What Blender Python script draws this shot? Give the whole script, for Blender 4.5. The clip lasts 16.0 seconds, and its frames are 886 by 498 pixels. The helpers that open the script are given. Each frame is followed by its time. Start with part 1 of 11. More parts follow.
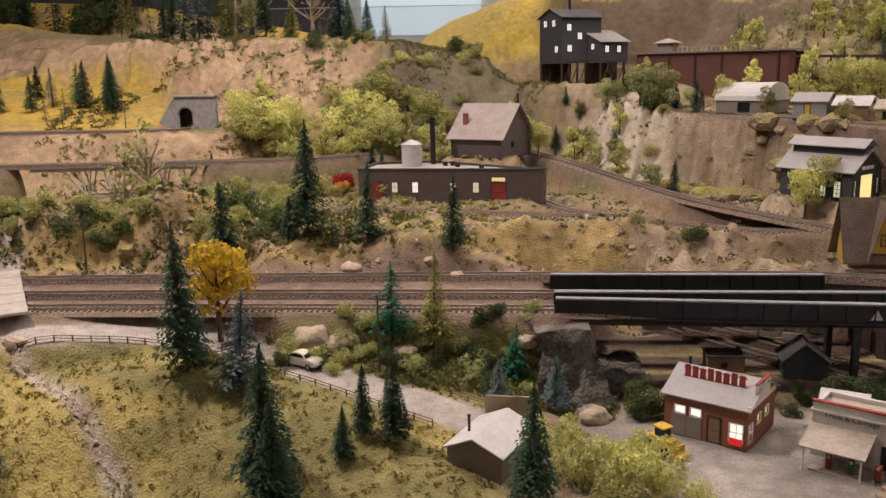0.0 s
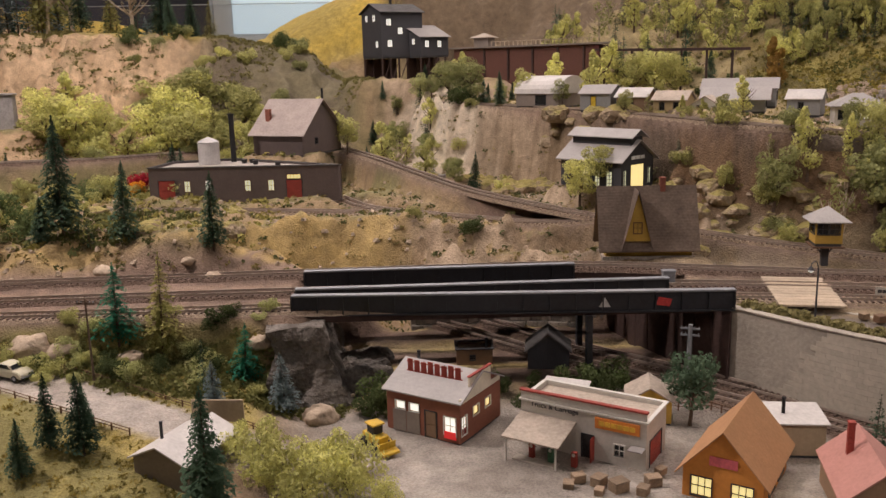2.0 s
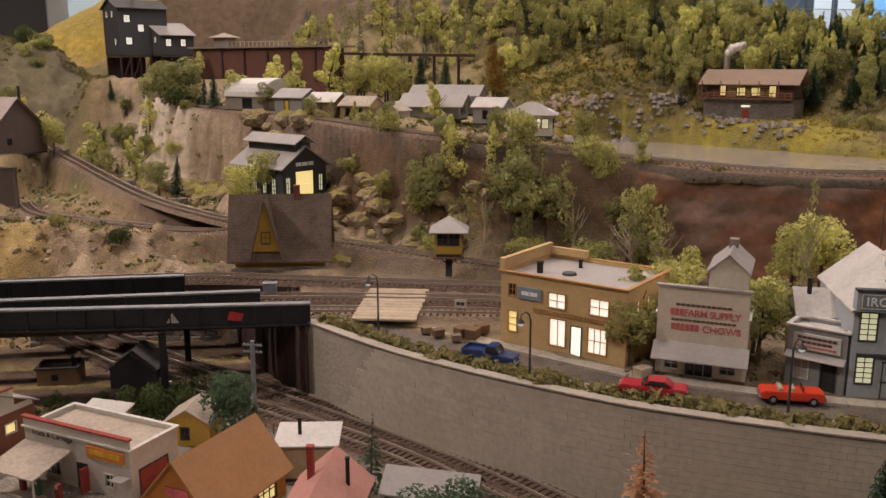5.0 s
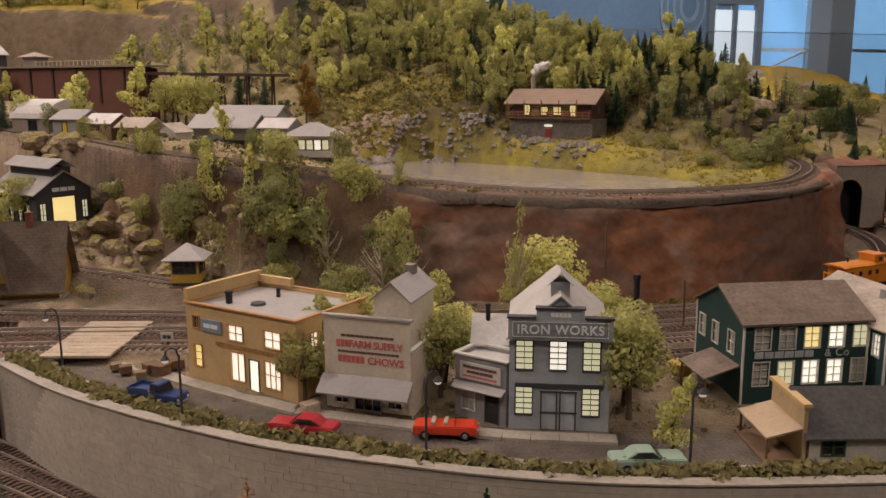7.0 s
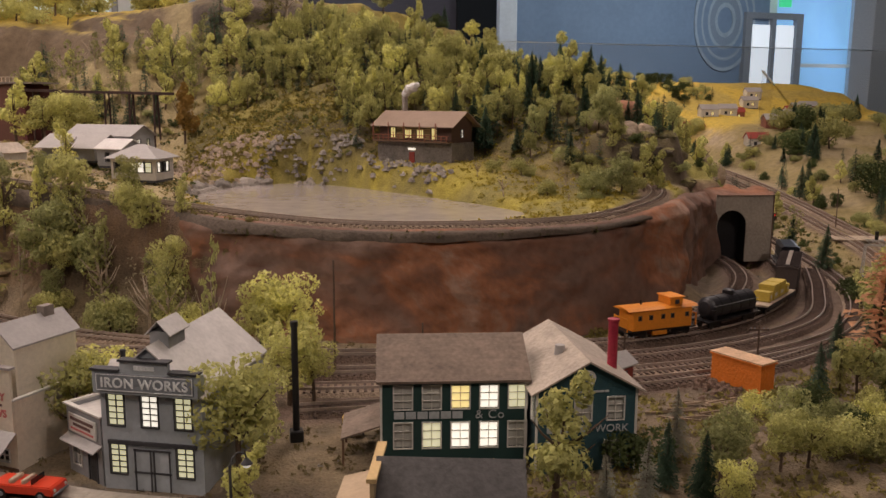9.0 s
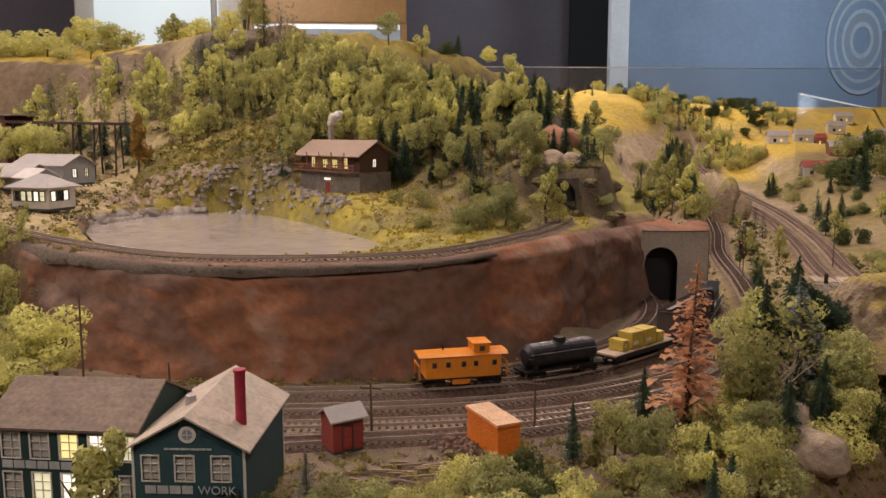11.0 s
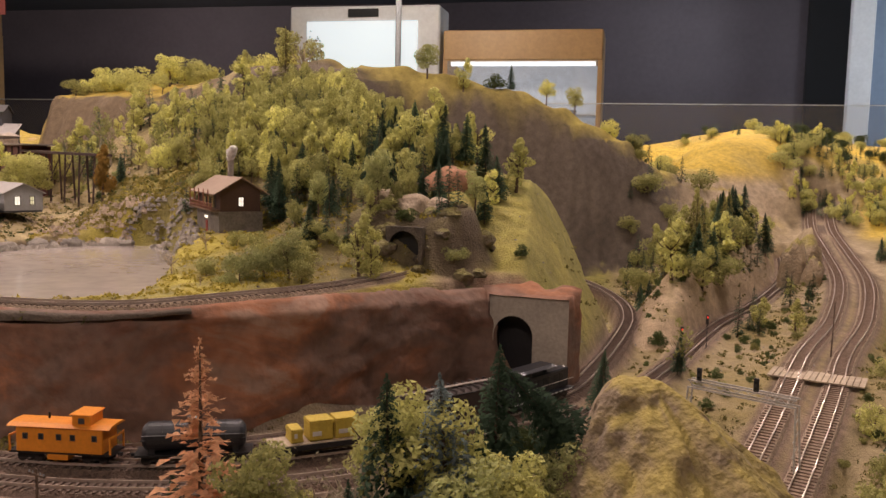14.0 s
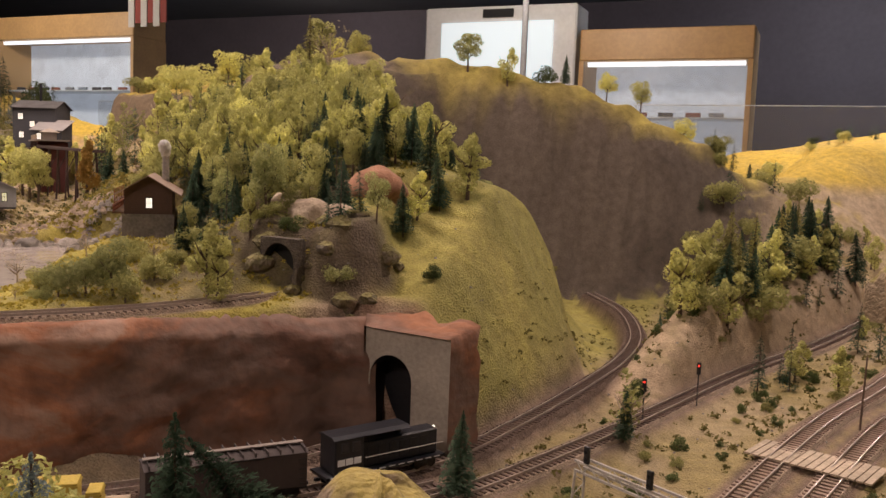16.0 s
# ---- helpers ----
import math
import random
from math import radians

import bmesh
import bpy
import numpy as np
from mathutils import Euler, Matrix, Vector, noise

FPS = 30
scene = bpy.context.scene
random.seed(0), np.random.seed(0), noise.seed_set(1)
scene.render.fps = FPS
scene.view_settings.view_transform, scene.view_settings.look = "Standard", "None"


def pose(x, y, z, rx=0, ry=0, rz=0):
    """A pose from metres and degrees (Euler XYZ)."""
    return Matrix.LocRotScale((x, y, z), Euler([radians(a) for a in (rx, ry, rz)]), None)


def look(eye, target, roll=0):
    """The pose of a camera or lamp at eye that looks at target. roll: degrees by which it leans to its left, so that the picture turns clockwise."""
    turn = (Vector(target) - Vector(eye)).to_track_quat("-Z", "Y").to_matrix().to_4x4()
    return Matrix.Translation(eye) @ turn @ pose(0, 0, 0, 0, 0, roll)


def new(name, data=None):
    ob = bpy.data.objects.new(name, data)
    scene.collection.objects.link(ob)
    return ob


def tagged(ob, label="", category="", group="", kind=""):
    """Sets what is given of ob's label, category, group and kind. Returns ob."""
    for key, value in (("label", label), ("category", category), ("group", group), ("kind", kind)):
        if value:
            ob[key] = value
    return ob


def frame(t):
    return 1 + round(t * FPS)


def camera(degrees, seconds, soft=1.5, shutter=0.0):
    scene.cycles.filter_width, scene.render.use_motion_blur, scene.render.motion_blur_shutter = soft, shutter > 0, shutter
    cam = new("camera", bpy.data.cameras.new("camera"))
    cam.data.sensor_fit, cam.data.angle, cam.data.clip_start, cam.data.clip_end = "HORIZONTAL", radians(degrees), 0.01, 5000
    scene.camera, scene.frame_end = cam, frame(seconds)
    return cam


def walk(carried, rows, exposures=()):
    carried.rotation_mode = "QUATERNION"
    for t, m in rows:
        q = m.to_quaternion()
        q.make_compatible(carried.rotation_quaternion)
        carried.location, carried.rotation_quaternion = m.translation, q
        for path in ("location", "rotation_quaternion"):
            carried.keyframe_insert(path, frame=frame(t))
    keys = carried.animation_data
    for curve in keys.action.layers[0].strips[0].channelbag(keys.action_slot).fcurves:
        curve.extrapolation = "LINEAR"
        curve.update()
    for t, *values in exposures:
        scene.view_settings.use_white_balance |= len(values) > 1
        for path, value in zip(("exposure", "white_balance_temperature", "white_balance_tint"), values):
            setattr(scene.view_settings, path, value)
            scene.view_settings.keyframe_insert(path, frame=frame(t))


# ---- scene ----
METRES, EYE, TILT, LEAN, TURN = 2.8, 1.45, 0.0, 0.0, 0.0
cam = camera(55.1, 16.0)
ROWS = [
    (0.0, 0.0, 0.0, 0.0, -0.24, -11.92, 1.15),
    (0.5, 0.016, -0.0026, -0.0015, -1.5, -11.56, 1.35),
    (1.0, 0.032, -0.0034, -0.0037, -3.17, -11.43, 1.55),
    (1.5, 0.0517, 0.0016, -0.0048, -5.17, -11.6, 1.55),
    (2.0, 0.0758, 0.0052, -0.0055, -6.78, -12.09, 1.43),
    (2.5, 0.0972, 0.0079, -0.0039, -8.12, -12.44, 0.99),
    (3.0, 0.1181, 0.0093, -0.0038, -9.21, -12.56, 0.52),
    (5.5, 0.2391, -0.0051, -0.0084, -14.99, -11.7, 0.1),
    (6.0, 0.2656, -0.0083, -0.01, -16.45, -11.31, 0.11),
    (6.5, 0.2866, -0.0111, -0.0107, -17.64, -10.95, 0.21),
    (7.0, 0.3035, -0.0098, -0.0078, -18.21, -10.68, 0.21),
    (7.5, 0.3274, -0.011, -0.0045, -18.2, -10.66, 0.05),
    (8.0, 0.3623, -0.0136, -0.0008, -17.58, -10.38, -0.27),
    (8.5, 0.4007, -0.0237, -0.0017, -16.26, -10.12, -0.4),
    (11.0, 0.5839, -0.0271, -0.0006, -5.02, -8.09, 0.06),
    (11.5, 0.6346, -0.0375, -0.0012, -2.25, -7.37, -0.29),
    (12.0, 0.6648, -0.0363, -0.0034, 0.29, -6.65, -0.6),
    (12.5, 0.698, -0.0154, -0.0011, 3.2, -6.03, -0.67),
    (13.0, 0.7323, 0.0091, 0.0016, 5.97, -5.82, -0.77),
    (13.5, 0.7706, 0.0329, 0.002, 9.35, -5.78, -1.03),
    (14.0, 0.8116, 0.0521, 0.003, 12.49, -5.79, -1.31),
    (14.5, 0.8402, 0.0727, -0.0006, 15.28, -5.74, -1.56),
    (15.0, 0.8622, 0.1086, -0.0005, 18.26, -5.66, -1.73),
    (15.5, 0.8831, 0.1402, 0.0018, 20.84, -5.71, -1.97),
    (16.0, 0.9051, 0.1735, 0.0038, 23.91, -5.77, -2.15),
]
walk(cam, [(t, pose(0, 0, EYE, TILT, LEAN, TURN) @ pose(METRES * x, METRES * y, METRES * z, 90 + pitch, roll, yaw)) for t, x, y, z, yaw, pitch, roll in ROWS],
     [(0.0, -0.42, 6300, 11), (3.0, -0.44, 6300, 11), (5.5, -0.64, 6650, 12), (8.5, -0.61, 6700, 13), (11.0, -0.20, 6750, 15), (12.5, -0.08, 6850, 16), (16.0, -0.08, 6950, 18)])

# ---- world and lamps ----
world = bpy.data.worlds.new("world")
scene.world = world
world.use_nodes = True
world.node_tree.nodes["Background"].inputs[0].default_value = (0.5, 0.6, 0.8, 1)
world.node_tree.nodes["Background"].inputs[1].default_value = 0.008

# the last row is unseen front fill, added to brighten the facades
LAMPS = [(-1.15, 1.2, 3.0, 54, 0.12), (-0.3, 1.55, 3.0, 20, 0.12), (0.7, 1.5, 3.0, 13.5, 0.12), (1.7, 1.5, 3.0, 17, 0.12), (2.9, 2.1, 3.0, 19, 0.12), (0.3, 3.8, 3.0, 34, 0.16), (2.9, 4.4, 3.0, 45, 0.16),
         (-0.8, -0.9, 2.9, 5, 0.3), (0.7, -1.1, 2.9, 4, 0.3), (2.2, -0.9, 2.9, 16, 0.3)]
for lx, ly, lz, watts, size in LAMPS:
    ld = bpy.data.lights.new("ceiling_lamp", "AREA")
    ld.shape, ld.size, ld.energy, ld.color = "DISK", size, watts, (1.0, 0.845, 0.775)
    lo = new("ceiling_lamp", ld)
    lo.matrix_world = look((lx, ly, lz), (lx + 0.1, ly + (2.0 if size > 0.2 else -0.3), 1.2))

# track spotlight on the main street
ld = bpy.data.lights.new("track_spotlight", "SPOT")
ld.energy, ld.spot_size, ld.spot_blend, ld.shadow_soft_size, ld.color = 46, math.radians(32), 0.5, 0.05, (1.0, 0.86, 0.76)
new("track_spotlight", ld).matrix_world = look((0.55, -0.75, 2.95), (1.03, 0.62, 1.17))

# hall lamps behind the layout, and daylight falling in at the windows
# last two: added to brighten the blue wall, and standing in for window daylight
for lx, ly, lz, watts, size, to, tone in ((-5.3, 5.6, 3.3, 60, 0.5, (-5.3, 7.6, 2.2), (1.0, 0.92, 0.82)), (0.6, 5.6, 3.3, 42, 0.5, (0.6, 7.6, 2.2), (1.0, 0.9, 0.8)), (3.0, 8.6, 3.3, 45, 0.4, (2.2, 10.5, 2.0), (0.8, 0.9, 1.0)),
                                          (-3.0, 8.6, 3.3, 30, 0.5, (-3.0, 10.5, 2.0), (1.0, 0.93, 0.9)), (6.6, 7.6, 3.3, 120, 0.8, (6.8, 10.5, 2.0), (0.78, 0.9, 1.0)), (11.0, 9.9, 2.4, 70, 1.8, (7.0, 8.0, 1.2), (0.7, 0.86, 1.0))):
    ld = bpy.data.lights.new("hall_lamp", "AREA")
    ld.shape, ld.size, ld.energy, ld.color = "DISK", size, watts, tone
    new("hall_lamp", ld).matrix_world = look((lx, ly, lz), to)

# ---- materials ----
MATS = {}


def material(name, colour, rough=0.8, metal=0.0, vary=0.25, scale=60.0, bump=0.3, emit=None, strength=0.0, attribute="", rand=0.0, fine=6.0):
    """Principled surface with colour variation at two scales and a bump; colour may come from a mesh attribute."""
    if name in MATS:
        return MATS[name]
    m = bpy.data.materials.new(name)
    m.use_nodes = True
    nt = m.node_tree
    bs = nt.nodes["Principled BSDF"]
    bs.inputs["Roughness"].default_value, bs.inputs["Metallic"].default_value = rough, metal
    tc = nt.nodes.new("ShaderNodeTexCoord")
    n1, n2 = nt.nodes.new("ShaderNodeTexNoise"), nt.nodes.new("ShaderNodeTexNoise")
    n1.inputs["Scale"].default_value, n2.inputs["Scale"].default_value = scale, scale * fine
    n1.inputs["Detail"].default_value = n2.inputs["Detail"].default_value = 3.0
    geo = nt.nodes.new("ShaderNodeNewGeometry")
    for n in (n1, n2):
        nt.links.new(geo.outputs["Position"], n.inputs["Vector"])
    mix = nt.nodes.new("ShaderNodeMath")
    mix.operation = "ADD"
    nt.links.new(n1.outputs["Fac"], mix.inputs[0])
    nt.links.new(n2.outputs["Fac"], mix.inputs[1])
    rng = nt.nodes.new("ShaderNodeMapRange")
    rng.inputs["From Min"].default_value, rng.inputs["From Max"].default_value = 0.65, 1.35
    rng.inputs["To Min"].default_value, rng.inputs["To Max"].default_value = 1 - vary, 1 + vary
    nt.links.new(mix.outputs[0], rng.inputs["Value"])
    src = rng.outputs["Result"]
    if rand:
        oi = nt.nodes.new("ShaderNodeObjectInfo")
        r2 = nt.nodes.new("ShaderNodeMapRange")
        r2.inputs["To Min"].default_value, r2.inputs["To Max"].default_value = 1 - rand, 1 + rand
        nt.links.new(oi.outputs["Random"], r2.inputs["Value"])
        mu = nt.nodes.new("ShaderNodeMath")
        mu.operation = "MULTIPLY"
        nt.links.new(src, mu.inputs[0])
        nt.links.new(r2.outputs["Result"], mu.inputs[1])
        src = mu.outputs[0]
    vm = nt.nodes.new("ShaderNodeVectorMath")
    vm.operation = "SCALE"
    if attribute:
        at = nt.nodes.new("ShaderNodeAttribute")
        at.attribute_name = attribute
        nt.links.new(at.outputs["Color"], vm.inputs[0])
    else:
        vm.inputs[0].default_value = colour
    nt.links.new(src, vm.inputs["Scale"])
    nt.links.new(vm.outputs["Vector"], bs.inputs["Base Color"])
    if bump:
        bp = nt.nodes.new("ShaderNodeBump")
        bp.inputs["Strength"].default_value, bp.inputs["Distance"].default_value = bump, 0.004
        nt.links.new(mix.outputs[0], bp.inputs["Height"])
        nt.links.new(bp.outputs["Normal"], bs.inputs["Normal"])
    if emit:
        bs.inputs["Emission Color"].default_value = (*emit, 1)
        bs.inputs["Emission Strength"].default_value = strength
    MATS[name] = m
    return m


def leafy(name, colour, rand=0.3, hue=0.0):
    """Foliage: slightly translucent, varied from plant to plant and clump to clump."""
    fresh = name not in MATS
    m = material(name, colour, 0.9, vary=0.35, scale=90, bump=0, rand=rand)
    if fresh:
        nt = m.node_tree
        b = nt.nodes["Principled BSDF"]
        b.inputs["Specular IOR Level"].default_value = 0.1
        tl, ms = nt.nodes.new("ShaderNodeBsdfTranslucent"), nt.nodes.new("ShaderNodeMixShader")
        ms.inputs[0].default_value = 0.36
        nt.links.new(b.inputs["Base Color"].links[0].from_socket, tl.inputs["Color"])
        nt.links.new(b.outputs[0], ms.inputs[1])
        nt.links.new(tl.outputs[0], ms.inputs[2])
        nt.links.new(ms.outputs[0], nt.nodes["Material Output"].inputs[0])
    return m


def mottled(name, colours, scale=6.0, stretch=(1, 1, 1), rough=0.9, bump=0.6, fine=12.0, moss=None, vary=0.25, depth=0.006):
    """A surface that drifts between several colours; moss: a growth on the parts that face upwards."""
    m = material(name, colours[0], rough, vary=vary, scale=scale * fine / 3, bump=bump, fine=4.0)
    nt = m.node_tree
    sc = next(n for n in nt.nodes if n.type == "VECT_MATH")
    geo = next(n for n in nt.nodes if n.type == "NEW_GEOMETRY")
    mp, nz, cr = nt.nodes.new("ShaderNodeMapping"), nt.nodes.new("ShaderNodeTexNoise"), nt.nodes.new("ShaderNodeValToRGB")
    mp.inputs["Scale"].default_value = stretch
    nz.inputs["Scale"].default_value, nz.inputs["Detail"].default_value, nz.inputs["Roughness"].default_value, nz.inputs["Distortion"].default_value = scale, 6.0, 0.62, 0.6
    nt.links.new(geo.outputs["Position"], mp.inputs["Vector"])
    nt.links.new(mp.outputs["Vector"], nz.inputs["Vector"])
    nt.links.new(nz.outputs["Fac"], cr.inputs["Fac"])
    while len(cr.color_ramp.elements) < len(colours):
        cr.color_ramp.elements.new(0.5)
    for i, (e, c) in enumerate(zip(cr.color_ramp.elements, colours)):
        e.position, e.color = 0.33 + 0.34 * i / (len(colours) - 1), (*c, 1)
    out = cr.outputs["Color"]
    if moss:
        sx, rg, ad, mx = nt.nodes.new("ShaderNodeSeparateXYZ"), nt.nodes.new("ShaderNodeMapRange"), nt.nodes.new("ShaderNodeMath"), nt.nodes.new("ShaderNodeMix")
        nt.links.new(geo.outputs["Normal"], sx.inputs[0])
        nt.links.new(sx.outputs["Z"], ad.inputs[0])
        nt.links.new(nz.outputs["Fac"], ad.inputs[1])
        rg.inputs["From Min"].default_value, rg.inputs["From Max"].default_value = 0.95, 1.3
        nt.links.new(ad.outputs[0], rg.inputs["Value"])
        mx.data_type = "RGBA"
        nt.links.new(rg.outputs["Result"], mx.inputs["Factor"])
        nt.links.new(out, mx.inputs["A"])
        mx.inputs["B"].default_value = (*moss, 1)
        out = mx.outputs["Result"]
    nt.links.new(out, sc.inputs[0])
    for n in nt.nodes:
        if n.type == "BUMP":
            n.inputs["Distance"].default_value = depth
    return m


def glass(name, tint=(1, 1, 1), rough=0.02, ior=1.45, haze=0.0):
    m = bpy.data.materials.new(name)
    m.use_nodes = True
    nt = m.node_tree
    nt.nodes.remove(nt.nodes["Principled BSDF"])
    tr, gl, ms = nt.nodes.new("ShaderNodeBsdfTransparent"), nt.nodes.new("ShaderNodeBsdfGlossy"), nt.nodes.new("ShaderNodeMixShader")
    fr = nt.nodes.new("ShaderNodeFresnel")
    fr.inputs["IOR"].default_value = ior
    tr.inputs[0].default_value = (*tint, 1)
    gl.inputs["Roughness"].default_value = rough
    if ior:
        nt.links.new(fr.outputs[0], ms.inputs[0])
    else:
        ms.inputs[0].default_value = 0.04
    nt.links.new(tr.outputs[0], ms.inputs[1])
    nt.links.new(gl.outputs[0], ms.inputs[2])
    if haze:
        df, m2 = nt.nodes.new("ShaderNodeBsdfDiffuse"), nt.nodes.new("ShaderNodeMixShader")
        df.inputs[0].default_value, m2.inputs[0].default_value = (0.8, 0.8, 0.8, 1), haze
        nt.links.new(ms.outputs[0], m2.inputs[1])
        nt.links.new(df.outputs[0], m2.inputs[2])
        ms = m2
    nt.links.new(ms.outputs[0], nt.nodes["Material Output"].inputs[0])
    return m


GROUND = material("scenery_ground", (1, 1, 1), 0.95, vary=0.34, scale=55, bump=0.7, attribute="ground", fine=7)
CLIFF = mottled("red_clay", [(0.115, 0.064, 0.047), (0.18, 0.092, 0.062), (0.19, 0.122, 0.093), (0.21, 0.125, 0.09), (0.22, 0.11, 0.07), (0.31, 0.13, 0.065), (0.33, 0.205, 0.145)], 4.6, (1, 1, 1.7), bump=0.6, fine=12, vary=0.22, depth=0.004)
SANDROCK = mottled("sandy_rock", [(0.22, 0.165, 0.11), (0.40, 0.31, 0.21), (0.33, 0.25, 0.16), (0.52, 0.42, 0.31)], 14.0, (1, 1, 1.6), bump=0.9, fine=9, moss=(0.30, 0.25, 0.08))
CONCRETE = material("cast_concrete", (0.40, 0.355, 0.295), 0.85, vary=0.2, scale=18, bump=0.25, fine=12)
BLOCK = material("cast_block", (0.47, 0.42, 0.345), 0.85, vary=0.16, scale=14, bump=0.1, fine=12, rand=0.06)
DARKWALL = material("dark_red_timber", (0.055, 0.03, 0.025), 0.85, vary=0.3, scale=25)
STONE = material("grey_stone", (0.26, 0.23, 0.20), 0.9, vary=0.35, scale=45, bump=0.6, rand=0.3)
ROCK = material("plaster_rock", (0.42, 0.33, 0.24), 0.9, vary=0.35, scale=25, bump=0.8)
BALLAST = material("ballast", (0.17, 0.115, 0.085), 0.95, vary=0.5, scale=220, bump=1.0, fine=3)
TIE = material("wooden_tie", (0.115, 0.075, 0.056), 0.85, vary=0.35, scale=120)
RAIL = material("worn_rail", (0.46, 0.38, 0.32), 0.35, metal=0.4, vary=0.2, scale=80, bump=0.1)
STEEL = material("black_girder", (0.022, 0.024, 0.03), 0.5, vary=0.35, scale=40, bump=0.15)
STEELTOP = material("grey_girder_edge", (0.24, 0.25, 0.27), 0.55, vary=0.25, scale=50, bump=0.1)
ROAD = material("pale_gravel_road", (0.42, 0.37, 0.32), 0.95, vary=0.22, scale=60, bump=0.4)
PLANK = material("pale_plank", (0.46, 0.37, 0.27), 0.85, vary=0.25, scale=60, rand=0.12)
WATER = material("cast_resin_water", (0.37, 0.325, 0.29), 0.15, vary=0.18, scale=9, bump=0.06, fine=5)
NAVY = material("dark_blue_wall_paint", (0.046, 0.036, 0.044), 0.75, vary=0.15, scale=3, bump=0.05)
BLUE = material("blue_wall_paint", (0.19, 0.26, 0.36), 0.7, vary=0.1, scale=3, bump=0.05)
WHITEP = material("white_paint", (0.72, 0.74, 0.76), 0.6, vary=0.08, scale=5, bump=0.05)
CARPET = material("dark_carpet", (0.05, 0.045, 0.045), 0.95, vary=0.3, scale=40)
CEIL = material("dark_ceiling_paint", (0.10, 0.10, 0.105), 0.9, vary=0.1, scale=4)
BEECH = material("beech_veneer", (0.52, 0.32, 0.14), 0.45, vary=0.12, scale=6, bump=0.05)
ACRYL = glass("clear_acrylic", (0.93, 0.95, 0.96), 0.03, 0)
SCUFFED = glass("scuffed_acrylic", (0.97, 0.97, 0.97), 0.05, 0, 0.035)
ACRYLEDGE = material("acrylic_edge", (0.62, 0.66, 0.68), 0.3, vary=0.1, scale=6, bump=0)
CASEGLASS = glass("case_glass", (0.93, 0.95, 0.96), 0.45, 0)
BLACK = material("black_paint", (0.012, 0.012, 0.014), 0.5, vary=0.3, scale=40, bump=0.1)


# ---- mesh helpers ----
def part(name, bm, mat, parent=None, label=""):
    """Links a bmesh as one mesh object under a thing or part."""
    me = bpy.data.meshes.new(name)
    bm.to_mesh(me)
    bm.free()
    me.materials.append(mat)
    ob = new(name, me)
    ob.parent = parent
    if label:
        ob["label"] = label
    return ob


def thing(name, label, category, m=None, group="", kind=""):
    """An Empty at the base of a thing, that parents its parts."""
    ob = tagged(new(name), label, category, group, kind)
    ob.empty_display_size = 0.02
    if m is not None:
        ob.matrix_world = m
    return ob


def from_arrays(name, verts, faces, mat, parent=None, label="", smooth=False):
    me = bpy.data.meshes.new(name)
    me.from_pydata([tuple(v) for v in verts], [], [tuple(f) for f in faces])
    me.materials.append(mat)
    if smooth:
        me.polygons.foreach_set("use_smooth", [True] * len(me.polygons))
    ob = new(name, me)
    ob.parent = parent
    if label:
        ob["label"] = label
    return ob


def share(name, me, parent, m):
    """One more object on a shared mesh."""
    ob = new(name, me)
    ob.parent = parent
    ob.matrix_local = m
    return ob


def box(bm, x0, y0, z0, x1, y1, z1, bevel=0.0):
    vs = [bm.verts.new(p) for p in ((x0, y0, z0), (x1, y0, z0), (x1, y1, z0), (x0, y1, z0), (x0, y0, z1), (x1, y0, z1), (x1, y1, z1), (x0, y1, z1))]
    fs = [bm.faces.new([vs[i] for i in f]) for f in ((3, 2, 1, 0), (4, 5, 6, 7), (0, 1, 5, 4), (1, 2, 6, 5), (2, 3, 7, 6), (3, 0, 4, 7))]
    if bevel:
        bmesh.ops.bevel(bm, geom=list({e for f in fs for e in f.edges}), offset=bevel, segments=1, affect="EDGES", profile=0.5)
    return bm


def boxes(*dims, bevel=0.0):
    bm = bmesh.new()
    for d in dims:
        box(bm, *d, bevel=bevel)
    return bm


def prism(bm, outline, y0, y1):
    """Extrudes an outline of (x, z) from y0 to y1."""
    a = [bm.verts.new((x, y0, z)) for x, z in outline]
    b = [bm.verts.new((x, y1, z)) for x, z in outline]
    n = len(outline)
    bm.faces.new(a)
    bm.faces.new(b[::-1])
    for i in range(n):
        bm.faces.new((a[i], b[i], b[(i + 1) % n], a[(i + 1) % n]))
    bmesh.ops.recalc_face_normals(bm, faces=bm.faces)
    return bm


def tube(bm, pts, radii, sides=8, cap=True):
    """A round rod through points, with a radius at each."""
    rings = []
    for i, p in enumerate(pts):
        p = Vector(p)
        d = (Vector(pts[min(i + 1, len(pts) - 1)]) - Vector(pts[max(i - 1, 0)])).normalized()
        u = d.cross(Vector((0.3, 0.9, 0.1)) if abs(d.z) > 0.8 else Vector((0, 0, 1))).normalized()
        w = d.cross(u)
        rings.append([bm.verts.new(p + radii[i] * (math.cos(a) * u + math.sin(a) * w)) for a in (2 * math.pi * k / sides for k in range(sides))])
    for a, b in zip(rings, rings[1:]):
        for k in range(sides):
            bm.faces.new((a[k], a[(k + 1) % sides], b[(k + 1) % sides], b[k]))
    if cap:
        bm.faces.new(rings[0][::-1])
        bm.faces.new(rings[-1])
    return bm


def rod(*pts, r=0.001, sides=8):
    return tube(bmesh.new(), pts, [r] * len(pts), sides)


# ---- scenery heights ----
GX = np.concatenate([np.arange(-3.2, -0.95, 0.03), np.arange(-0.95, 2.85, 0.0083), np.arange(2.85, 4.6, 0.03)])
GY = np.concatenate([np.arange(0.36, 2.35, 0.0083), np.arange(2.35, 3.2, 0.02), np.arange(3.2, 6.0, 0.04)])
X, Y = np.meshgrid(GX, GY)
LATTICE = np.random.RandomState(7).rand(64, 64)


